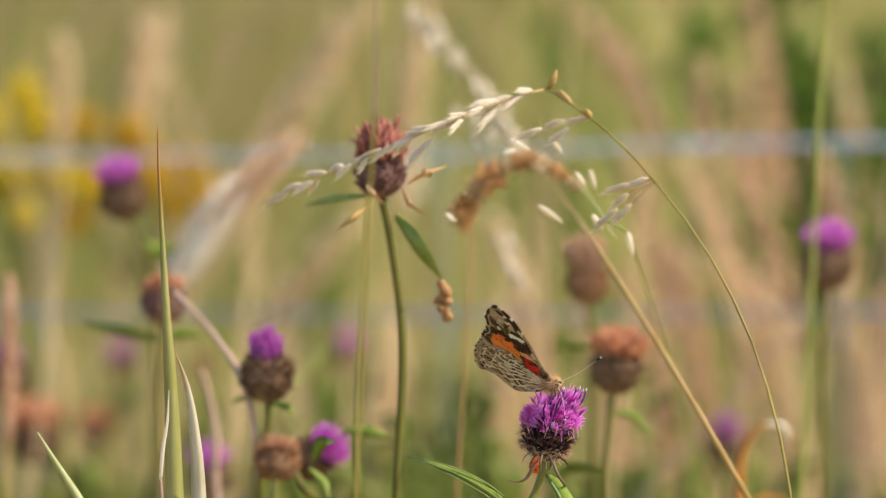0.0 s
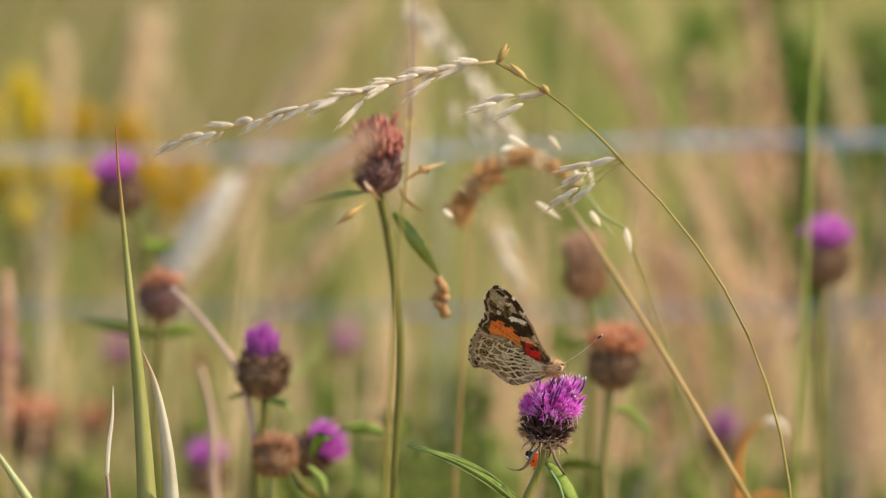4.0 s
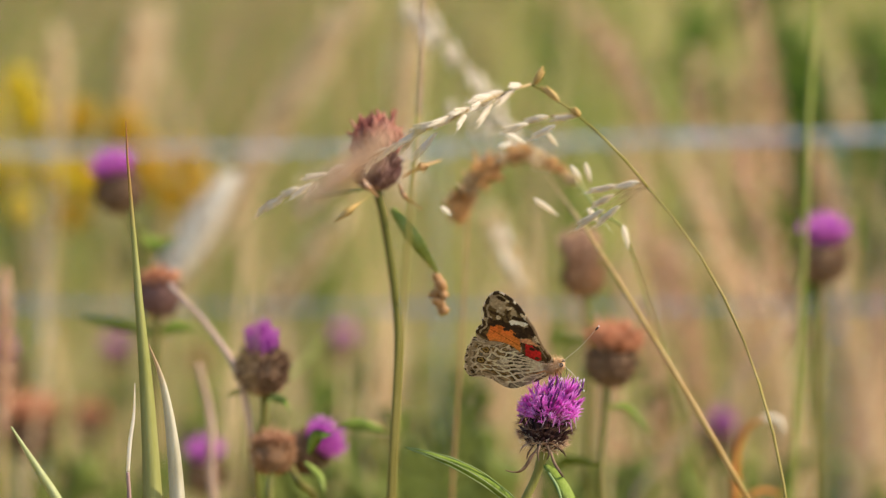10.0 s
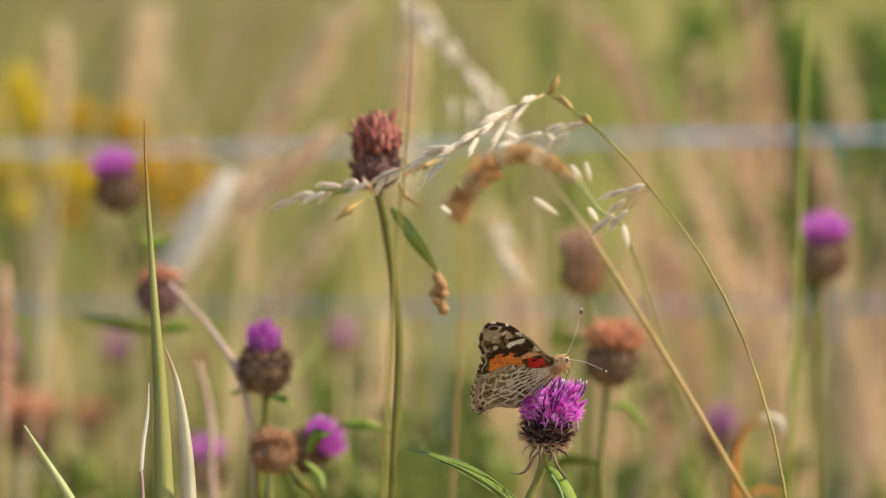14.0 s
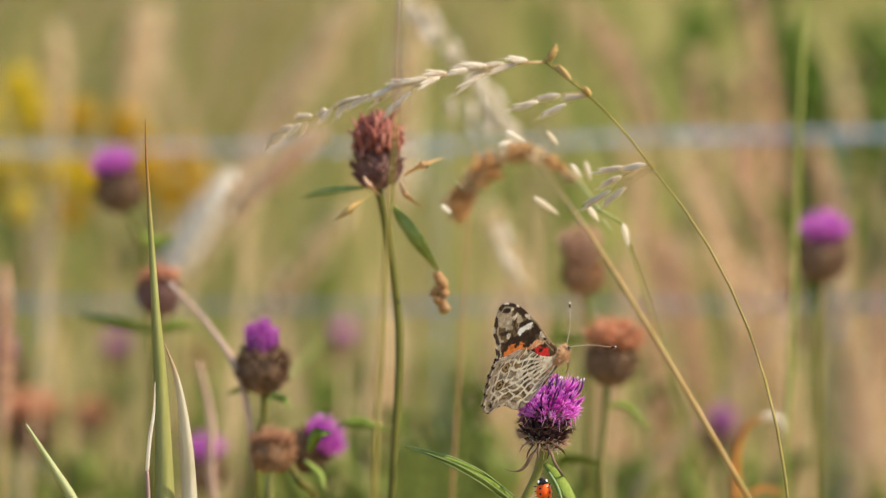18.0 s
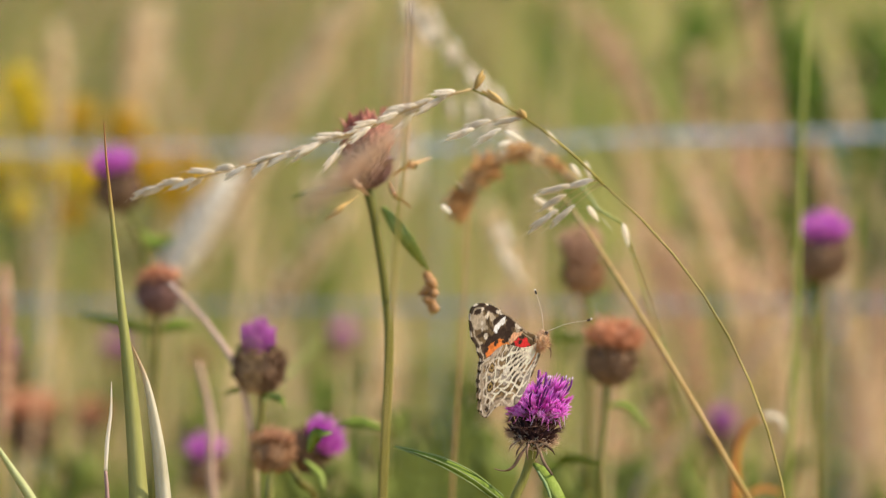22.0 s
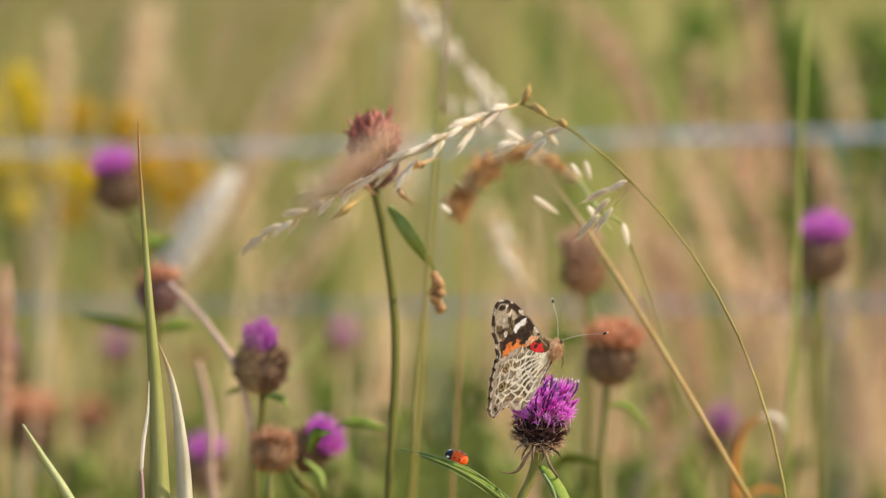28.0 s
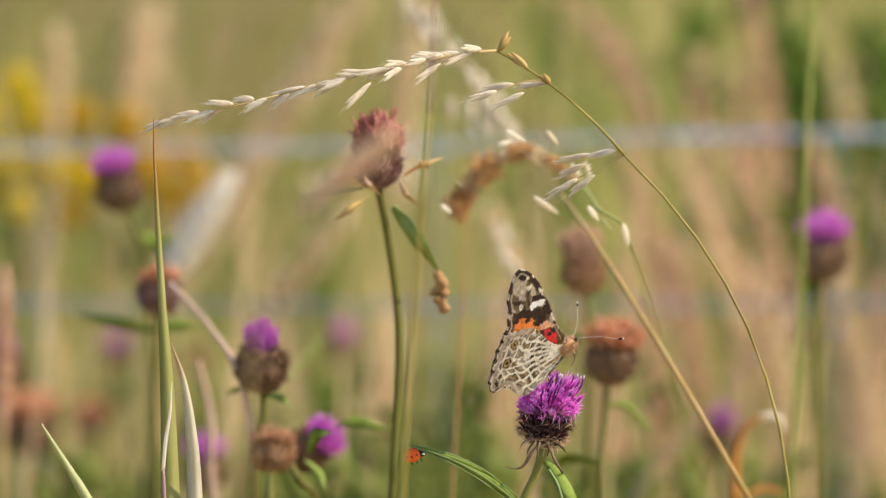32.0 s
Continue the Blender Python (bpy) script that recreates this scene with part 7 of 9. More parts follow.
    walk(MAIN, [
        (0, pose(0.02726, -0.00527, -0.00043, 0.00, 0.04, 0.00)),
        (0.5, pose(0.02726, -0.00527, -0.00035, 0.00, 0.03, 0.00)),
        (1, pose(0.02726, -0.00527, 0.00121, 0.00, 0.12, 0.00)),
        (1.5, pose(0.02726, -0.00527, 0.00060, 0.00, -0.00, 0.00)),
        (2, pose(0.02726, -0.00527, 0.00268, 0.00, 0.15, 0.00)),
        (2.5, pose(0.02726, -0.00527, 0.00208, 0.00, 0.16, 0.00)),
        (3, pose(0.02726, -0.00527, 0.00247, 0.00, 0.14, 0.00)),
        (3.5, pose(0.02726, -0.00527, 0.00187, 0.00, 0.09, 0.00)),
        (5.5, pose(0.02726, -0.00527, 0.00220, 0.00, 0.11, 0.00)),
        (6, pose(0.02726, -0.00527, 0.00139, 0.00, -0.17, 0.00)),
        (6.5, pose(0.02726, -0.00527, 0.00131, 0.00, 0.01, 0.00)),
        (7, pose(0.02726, -0.00527, 0.00123, 0.00, 0.07, 0.00)),
        (7.5, pose(0.02726, -0.00527, 0.00140, 0.00, 0.05, 0.00)),
        (8, pose(0.02726, -0.00527, 0.00059, 0.00, 0.08, 0.00)),
        (8.5, pose(0.02726, -0.00527, 0.00128, 0.00, 0.19, 0.00)),
        (9, pose(0.02726, -0.00527, 0.00051, 0.00, 0.02, 0.00)),
        (9.5, pose(0.02726, -0.00527, 0.00071, 0.00, 0.13, 0.00)),
        (10, pose(0.02726, -0.00527, 0.00043, 0.00, 0.11, 0.00)),
        (10.5, pose(0.02726, -0.00527, 0.00040, 0.00, 0.05, 0.00)),
        (11, pose(0.02726, -0.00527, -0.00086, 0.00, -0.00, 0.00)),
        (11.5, pose(0.02726, -0.00527, 0.00034, 0.00, 0.08, 0.00)),
        (12, pose(0.02726, -0.00527, 0.00055, 0.00, 0.05, 0.00)),
        (12.5, pose(0.02726, -0.00527, -0.00095, 0.00, 0.08, 0.00)),
        (13, pose(0.02726, -0.00527, -0.00098, 0.00, 0.05, 0.00)),
        (13.5, pose(0.02726, -0.00527, 0.00022, 0.00, 0.11, 0.00)),
        (14, pose(0.02726, -0.00527, -0.00030, 0.00, 0.19, 0.00)),
        (14.5, pose(0.02726, -0.00527, 0.00063, 0.00, 0.05, 0.00)),
        (16.5, pose(0.02726, -0.00527, -0.00074, 0.00, 0.19, 0.00)),
        (17, pose(0.02726, -0.00527, -0.00030, 0.00, 0.19, 0.00)),
        (17.5, pose(0.02726, -0.00527, -0.00030, 0.00, 0.08, 0.00)),
        (18, pose(0.02726, -0.00527, 0.00019, 0.00, 0.11, 0.00)),
        (18.5, pose(0.02726, -0.00527, 0.00092, 0.00, 0.05, 0.00)),
        (19, pose(0.02726, -0.00527, 0.00043, 0.00, -0.06, 0.00)),
        (19.5, pose(0.02726, -0.00527, -0.00030, 0.00, -0.06, 0.00)),
        (20, pose(0.02726, -0.00527, -0.00005, 0.00, -0.17, 0.00)),
        (20.5, pose(0.02726, -0.00527, -0.00031, 0.00, -0.17, 0.00)),
        (21, pose(0.02726, -0.00527, 0.00018, 0.00, -0.20, 0.00)),
        (21.5, pose(0.02726, -0.00527, 0.00018, 0.00, -0.22, 0.00)),
        (22, pose(0.02726, -0.00527, 0.00041, 0.00, -0.25, 0.00)),
        (22.5, pose(0.02726, -0.00527, 0.00041, 0.00, -0.09, 0.00)),
        (23, pose(0.02726, -0.00527, -0.00008, 0.00, 0.02, 0.00)),
        (23.5, pose(0.02726, -0.00527, 0.00016, 0.00, 0.02, 0.00)),
        (24, pose(0.02726, -0.00527, -0.00009, 0.00, -0.00, 0.00)),
        (24.5, pose(0.02726, -0.00527, 0.00015, 0.00, -0.03, 0.00)),
        (25, pose(0.02726, -0.00527, 0.00038, 0.00, -0.11, 0.00)),
        (25.5, pose(0.02726, -0.00527, 0.00014, 0.00, -0.03, 0.00)),
        (27.5, pose(0.02726, -0.00527, 0.00061, 0.00, 0.08, 0.00)),
        (28, pose(0.02726, -0.00527, -0.00038, 0.00, -0.06, 0.00)),
        (28.5, pose(0.02726, -0.00527, 0.00035, 0.00, 0.13, 0.00)),
        (29, pose(0.02726, -0.00527, -0.00038, 0.00, 0.02, 0.00)),
        (29.5, pose(0.02726, -0.00527, 0.00035, 0.00, 0.02, 0.00)),
        (30, pose(0.02726, -0.00527, 0.00011, 0.00, 0.11, 0.00)),
        (30.5, pose(0.02726, -0.00527, 0.00085, 0.00, 0.19, 0.00)),
        (31, pose(0.02726, -0.00527, 0.00035, 0.00, 0.05, 0.00)),
        (31.5, pose(0.02726, -0.00527, 0.00061, 0.00, 0.22, 0.00)),
        (32, pose(0.02726, -0.00527, 0.00085, 0.00, 0.11, 0.00)),
    ])
    walk(TALL, [
        (0, pose(-0.01783, 0.14812, 0.00000, 0.00, 0.03, 0.00)),
        (1, pose(-0.01783, 0.14812, 0.00000, 0.00, 0.02, 0.00)),
        (2, pose(-0.01783, 0.14812, 0.00000, 0.00, -0.04, 0.00)),
        (3, pose(-0.01783, 0.14812, 0.00000, 0.00, 0.01, 0.00)),
        (3.5, pose(-0.01783, 0.14812, 0.00000, 0.00, 0.02, 0.00)),
        (5.5, pose(-0.01783, 0.14812, 0.00000, 0.00, -0.06, 0.00)),
        (6, pose(-0.01783, 0.14812, 0.00000, 0.00, -0.13, 0.00)),
        (7, pose(-0.01783, 0.14812, 0.00000, 0.00, -0.00, 0.00)),
        (8, pose(-0.01783, 0.14812, 0.00000, 0.00, 0.01, 0.00)),
        (9, pose(-0.01783, 0.14812, 0.00000, 0.00, 0.01, 0.00)),
        (10, pose(-0.01783, 0.14812, 0.00000, 0.00, 0.04, 0.00)),
        (11, pose(-0.01783, 0.14812, 0.00000, 0.00, -0.03, 0.00)),
        (12, pose(-0.01783, 0.14812, 0.00000, 0.00, 0.04, 0.00)),
        (13, pose(-0.01783, 0.14812, 0.00000, 0.00, 0.01, 0.00)),
        (14, pose(-0.01783, 0.14812, 0.00000, 0.00, 0.04, 0.00)),
        (14.5, pose(-0.01783, 0.14812, 0.00000, 0.00, 0.01, 0.00)),
        (16.5, pose(-0.01783, 0.14812, 0.00000, 0.00, 0.07, 0.00)),
        (17, pose(-0.01783, 0.14812, 0.00000, 0.00, 0.10, 0.00)),
        (18, pose(-0.01783, 0.14812, 0.00000, 0.00, 0.07, 0.00)),
        (19, pose(-0.01783, 0.14812, 0.00000, 0.00, -0.06, 0.00)),
        (20, pose(-0.01783, 0.14812, 0.00000, 0.00, -0.19, 0.00)),
        (21, pose(-0.01783, 0.14812, 0.00000, 0.00, -0.28, 0.00)),
        (22, pose(-0.01783, 0.14812, 0.00000, 0.00, -0.28, 0.00)),
        (23, pose(-0.01783, 0.14812, 0.00000, 0.00, -0.06, 0.00)),
        (24, pose(-0.01783, 0.14812, 0.00000, 0.00, -0.06, 0.00)),
        (25, pose(-0.01783, 0.14812, 0.00000, 0.00, -0.12, 0.00)),
        (25.5, pose(-0.01783, 0.14812, 0.00000, 0.00, -0.09, 0.00)),
        (27.5, pose(-0.01783, 0.14812, 0.00000, 0.00, -0.06, 0.00)),
        (28, pose(-0.01783, 0.14812, 0.00000, 0.00, -0.06, 0.00)),
        (29, pose(-0.01783, 0.14812, 0.00000, 0.00, -0.03, 0.00)),
        (30, pose(-0.01783, 0.14812, 0.00000, 0.00, -0.03, 0.00)),
        (31, pose(-0.01783, 0.14812, 0.00000, 0.00, 0.04, 0.00)),
        (32, pose(-0.01783, 0.14812, 0.00000, 0.00, 0.07, 0.00)),
    ])
    walk(BUD, [
        (0, pose(-0.06170, 0.24002, 0.00000, 0.00, 0.02, 0.00)),
        (1, pose(-0.06170, 0.24002, 0.00000, 0.00, 0.01, 0.00)),
        (2, pose(-0.06170, 0.24002, 0.00000, 0.00, -0.04, 0.00)),
        (3, pose(-0.06170, 0.24002, 0.00000, 0.00, -0.03, 0.00)),
        (3.5, pose(-0.06170, 0.24002, 0.00000, 0.00, -0.02, 0.00)),
        (5.5, pose(-0.06170, 0.24002, 0.00000, 0.00, -0.12, 0.00)),
        (6, pose(-0.06170, 0.24002, 0.00000, 0.00, -0.10, 0.00)),
        (7, pose(-0.06170, 0.24002, 0.00000, 0.00, -0.04, 0.00)),
        (8, pose(-0.06170, 0.24002, 0.00000, 0.00, -0.03, 0.00)),
        (9, pose(-0.06170, 0.24002, 0.00000, 0.00, 0.00, 0.00)),
        (10, pose(-0.06170, 0.24002, 0.00000, 0.00, 0.03, 0.00)),
        (11, pose(-0.06170, 0.24002, 0.00000, 0.00, 0.03, 0.00)),
        (12, pose(-0.06170, 0.24002, 0.00000, 0.00, 0.06, 0.00)),
        (13, pose(-0.06170, 0.24002, 0.00000, 0.00, 0.06, 0.00)),
        (14, pose(-0.06170, 0.24002, 0.00000, 0.00, 0.10, 0.00)),
        (14.5, pose(-0.06170, 0.24002, 0.00000, 0.00, 0.10, 0.00)),
        (16.5, pose(-0.06170, 0.24002, 0.00000, 0.00, 0.06, 0.00)),
        (17, pose(-0.06170, 0.24002, 0.00000, 0.00, 0.03, 0.00)),
        (18, pose(-0.06170, 0.24002, 0.00000, 0.00, 0.03, 0.00)),
        (19, pose(-0.06170, 0.24002, 0.00000, 0.00, 0.00, 0.00)),
        (20, pose(-0.06170, 0.24002, 0.00000, 0.00, -0.10, 0.00)),
        (21, pose(-0.06170, 0.24002, 0.00000, 0.00, -0.10, 0.00)),
        (22, pose(-0.06170, 0.24002, 0.00000, 0.00, -0.10, 0.00)),
        (23, pose(-0.06170, 0.24002, 0.00000, 0.00, -0.06, 0.00)),
        (24, pose(-0.06170, 0.24002, 0.00000, 0.00, -0.03, 0.00)),
        (25, pose(-0.06170, 0.24002, 0.00000, 0.00, 0.00, 0.00)),
        (25.5, pose(-0.06170, 0.24002, 0.00000, 0.00, -0.06, 0.00)),
        (27.5, pose(-0.06170, 0.24002, 0.00000, 0.00, 0.00, 0.00)),
        (28, pose(-0.06170, 0.24002, 0.00000, 0.00, -0.03, 0.00)),
        (29, pose(-0.06170, 0.24002, 0.00000, 0.00, 0.10, 0.00)),
        (30, pose(-0.06170, 0.24002, 0.00000, 0.00, 0.06, 0.00)),
        (31, pose(-0.06170, 0.24002, 0.00000, 0.00, 0.03, 0.00)),
        (32, pose(-0.06170, 0.24002, 0.00000, 0.00, 0.00, 0.00)),
    ])
    walk(BLADE, [
        (0, pose(-0.08341, -0.00765, 0.00000, 0.00, 0.93, 0.00)),
        (0.5, pose(-0.07857, -0.00765, 0.00000, 0.00, 0.01, 0.00)),
        (1, pose(-0.07352, -0.00765, 0.00000, 0.00, -0.96, 0.00)),
        (1.5, pose(-0.06847, -0.00765, 0.00000, 0.00, -1.92, 0.00)),
        (2, pose(-0.06761, -0.00765, 0.00000, 0.00, -2.08, 0.00)),
        (2.5, pose(-0.07148, -0.00765, 0.00000, 0.00, -1.34, 0.00)),
        (3, pose(-0.06879, -0.00765, 0.00000, 0.00, -1.86, 0.00)),
        (3.5, pose(-0.07158, -0.00765, 0.00000, 0.00, -1.32, 0.00)),
        (5.5, pose(-0.06933, -0.00765, 0.00000, 0.00, -1.75, 0.00)),
        (6, pose(-0.06600, -0.00765, 0.00000, 0.00, -2.39, 0.00)),
        (6.5, pose(-0.06482, -0.00765, 0.00000, 0.00, -2.62, 0.00)),
        (7, pose(-0.07223, -0.00765, 0.00000, 0.00, -1.20, 0.00)),
        (7.5, pose(-0.07449, -0.00765, 0.00000, 0.00, -0.77, 0.00)),
        (8, pose(-0.07556, -0.00765, 0.00000, 0.00, -0.57, 0.00)),
        (8.5, pose(-0.07481, -0.00765, 0.00000, 0.00, -0.71, 0.00)),
        (9, pose(-0.07535, -0.00765, 0.00000, 0.00, -0.61, 0.00)),
        (9.5, pose(-0.07588, -0.00765, 0.00000, 0.00, -0.50, 0.00)),
        (10, pose(-0.07535, -0.00765, 0.00000, 0.00, -0.61, 0.00)),
        (10.5, pose(-0.07395, -0.00765, 0.00000, 0.00, -0.87, 0.00)),
        (11, pose(-0.07642, -0.00765, 0.00000, 0.00, -0.40, 0.00)),
        (11.5, pose(-0.07664, -0.00765, 0.00000, 0.00, -0.36, 0.00)),
        (12, pose(-0.07309, -0.00765, 0.00000, 0.00, -1.04, 0.00)),
        (12.5, pose(-0.07449, -0.00765, 0.00000, 0.00, -0.77, 0.00)),
        (13, pose(-0.06933, -0.00765, 0.00000, 0.00, -1.75, 0.00)),
        (13.5, pose(-0.07502, -0.00765, 0.00000, 0.00, -0.67, 0.00)),
        (14, pose(-0.08072, -0.00765, 0.00000, 0.00, 0.42, 0.00)),
        (14.5, pose(-0.08051, -0.00765, 0.00000, 0.00, 0.38, 0.00)),
        (16.5, pose(-0.08018, -0.00765, 0.00000, 0.00, 0.32, 0.00)),
        (17, pose(-0.08265, -0.00765, 0.00000, 0.00, 0.79, 0.00)),
        (17.5, pose(-0.08373, -0.00765, 0.00000, 0.00, 0.99, 0.00)),
        (18, pose(-0.08104, -0.00765, 0.00000, 0.00, 0.48, 0.00)),
        (18.5, pose(-0.07836, -0.00765, 0.00000, 0.00, -0.03, 0.00)),
        (19, pose(-0.07588, -0.00765, 0.00000, 0.00, -0.50, 0.00)),
        (19.5, pose(-0.06847, -0.00765, 0.00000, 0.00, -1.92, 0.00)),
        (20, pose(-0.06246, -0.00765, 0.00000, 0.00, -3.07, 0.00)),
        (20.5, pose(-0.06353, -0.00765, 0.00000, 0.00, -2.86, 0.00)),
        (21, pose(-0.06332, -0.00765, 0.00000, 0.00, -2.90, 0.00)),
        (21.5, pose(-0.06578, -0.00765, 0.00000, 0.00, -2.43, 0.00)),
        (22, pose(-0.06879, -0.00765, 0.00000, 0.00, -1.86, 0.00)),
        (22.5, pose(-0.06901, -0.00765, 0.00000, 0.00, -1.82, 0.00)),
        (23, pose(-0.07610, -0.00765, 0.00000, 0.00, -0.46, 0.00)),
        (23.5, pose(-0.07062, -0.00765, 0.00000, 0.00, -1.51, 0.00)),
        (24, pose(-0.06901, -0.00765, 0.00000, 0.00, -1.82, 0.00)),
        (24.5, pose(-0.07395, -0.00765, 0.00000, 0.00, -0.87, 0.00)),
        (25, pose(-0.07416, -0.00765, 0.00000, 0.00, -0.83, 0.00)),
        (25.5, pose(-0.07201, -0.00765, 0.00000, 0.00, -1.24, 0.00)),
        (27.5, pose(-0.07717, -0.00765, 0.00000, 0.00, -0.26, 0.00)),
        (28, pose(-0.07889, -0.00765, 0.00000, 0.00, 0.07, 0.00)),
        (28.5, pose(-0.08072, -0.00765, 0.00000, 0.00, 0.42, 0.00)),
        (29, pose(-0.08051, -0.00765, 0.00000, 0.00, 0.38, 0.00)),
        (29.5, pose(-0.08072, -0.00765, 0.00000, 0.00, 0.42, 0.00)),
        (30, pose(-0.07911, -0.00765, 0.00000, 0.00, 0.11, 0.00)),
        (30.5, pose(-0.08190, -0.00765, 0.00000, 0.00, 0.64, 0.00)),
        (31, pose(-0.08405, -0.00765, 0.00000, 0.00, 1.05, 0.00)),
        (31.5, pose(-0.08190, -0.00765, 0.00000, 0.00, 0.64, 0.00)),
        (32, pose(-0.08351, -0.00765, 0.00000, 0.00, 0.95, 0.00)),
    ])
    walk(THIN, [
        (0, pose(-0.01320, -0.24120, 0.00000, 0.00, -1.04, 0.00)),
        (1, pose(-0.01320, -0.24120, 0.00000, 0.00, -0.58, 0.00)),
        (2, pose(-0.01320, -0.24120, 0.00000, 0.00, 0.07, 0.00)),
        (3, pose(-0.01320, -0.24120, 0.00000, 0.00, -0.22, 0.00)),
        (6, pose(-0.01320, -0.24120, 0.00000, 0.00, 0.01, 0.00)),
        (7, pose(-0.01320, -0.24120, 0.00000, 0.00, 0.03, 0.00)),
        (8, pose(-0.01320, -0.24120, 0.00000, 0.00, 0.29, 0.00)),
        (9, pose(-0.01320, -0.24120, 0.00000, 0.00, 0.38, 0.00)),
        (10, pose(-0.01320, -0.24120, 0.00000, 0.00, 0.10, 0.00)),
        (11, pose(-0.01320, -0.24120, 0.00000, 0.00, -0.26, 0.00)),
        (12, pose(-0.01320, -0.24120, 0.00000, 0.00, -0.13, 0.00)),
        (13, pose(-0.01320, -0.24120, 0.00000, 0.00, 0.22, 0.00)),
        (14, pose(-0.01320, -0.24120, 0.00000, 0.00, -0.15, 0.00)),
        (17, pose(-0.01320, -0.24120, 0.00000, 0.00, 0.13, 0.00)),
        (18, pose(-0.01320, -0.24120, 0.00000, 0.00, -0.41, 0.00)),
        (19, pose(-0.01320, -0.24120, 0.00000, 0.00, -0.34, 0.00)),
        (20, pose(-0.01320, -0.24120, 0.00000, 0.00, -0.81, 0.00)),
        (21, pose(-0.01320, -0.24120, 0.00000, 0.00, -0.55, 0.00)),
        (22, pose(-0.01320, -0.24120, 0.00000, 0.00, -0.17, 0.00)),
        (23, pose(-0.01320, -0.24120, 0.00000, 0.00, 0.09, 0.00)),
        (24, pose(-0.01320, -0.24120, 0.00000, 0.00, -0.81, 0.00)),
        (25, pose(-0.01320, -0.24120, 0.00000, 0.00, 0.42, 0.00)),
        (28, pose(-0.01320, -0.24120, 0.00000, 0.00, 0.65, 0.00)),
        (29, pose(-0.01320, -0.24120, 0.00000, 0.00, 0.72, 0.00)),
        (30, pose(-0.01320, -0.24120, 0.00000, 0.00, 0.09, 0.00)),
        (31, pose(-0.01320, -0.24120, 0.00000, 0.00, 0.09, 0.00)),
        (32, pose(-0.01320, -0.24120, 0.00000, 0.00, 0.38, 0.00)),
    ])
    walk(LOWB, [
        (0, pose(-0.09800, -0.03868, 0.00000, 0.00, 0.64, 0.00)),
        (1, pose(-0.09800, -0.03868, 0.00000, 0.00, -0.29, 0.00)),
        (2, pose(-0.09800, -0.03868, 0.00000, 0.00, -0.95, 0.00)),
        (3, pose(-0.09800, -0.03868, 0.00000, 0.00, -0.98, 0.00)),
        (6, pose(-0.09800, -0.03868, 0.00000, 0.00, -1.04, 0.00)),
        (7, pose(-0.09800, -0.03868, 0.00000, 0.00, -0.39, 0.00)),
        (8, pose(-0.09800, -0.03868, 0.00000, 0.00, -0.12, 0.00)),
        (9, pose(-0.09800, -0.03868, 0.00000, 0.00, -0.16, 0.00)),
        (10, pose(-0.09800, -0.03868, 0.00000, 0.00, -0.04, 0.00)),
        (11, pose(-0.09800, -0.03868, 0.00000, 0.00, 0.02, 0.00)),
        (12, pose(-0.09800, -0.03868, 0.00000, 0.00, -0.28, 0.00)),
        (13, pose(-0.09800, -0.03868, 0.00000, 0.00, -0.74, 0.00)),
        (14, pose(-0.09800, -0.03868, 0.00000, 0.00, 0.37, 0.00)),
        (17, pose(-0.09800, -0.03868, 0.00000, 0.00, 0.58, 0.00)),
        (18, pose(-0.09800, -0.03868, 0.00000, 0.00, 0.44, 0.00)),
        (19, pose(-0.09800, -0.03868, 0.00000, 0.00, -0.08, 0.00)),
        (20, pose(-0.09800, -0.03868, 0.00000, 0.00, -1.56, 0.00)),
        (21, pose(-0.09800, -0.03868, 0.00000, 0.00, -1.21, 0.00)),
        (22, pose(-0.09800, -0.03868, 0.00000, 0.00, -0.90, 0.00)),
        (23, pose(-0.09800, -0.03868, 0.00000, 0.00, 0.02, 0.00)),
        (24, pose(-0.09800, -0.03868, 0.00000, 0.00, -0.59, 0.00)),
        (25, pose(-0.09800, -0.03868, 0.00000, 0.00, -0.24, 0.00)),
        (27.6, pose(-0.09800, -0.03868, 0.00000, 0.00, 0.25, 0.00)),
        (28, pose(-0.09800, -0.03868, 0.00000, 0.00, 0.33, 0.00)),
        (29, pose(-0.09800, -0.03868, 0.00000, 0.00, 0.58, 0.00)),
        (30, pose(-0.09800, -0.03868, 0.00000, 0.00, 0.29, 0.00)),
        (31, pose(-0.09800, -0.03868, 0.00000, 0.00, 0.95, 0.00)),
        (32, pose(-0.09800, -0.03868, 0.00000, 0.00, 0.91, 0.00)),
    ])
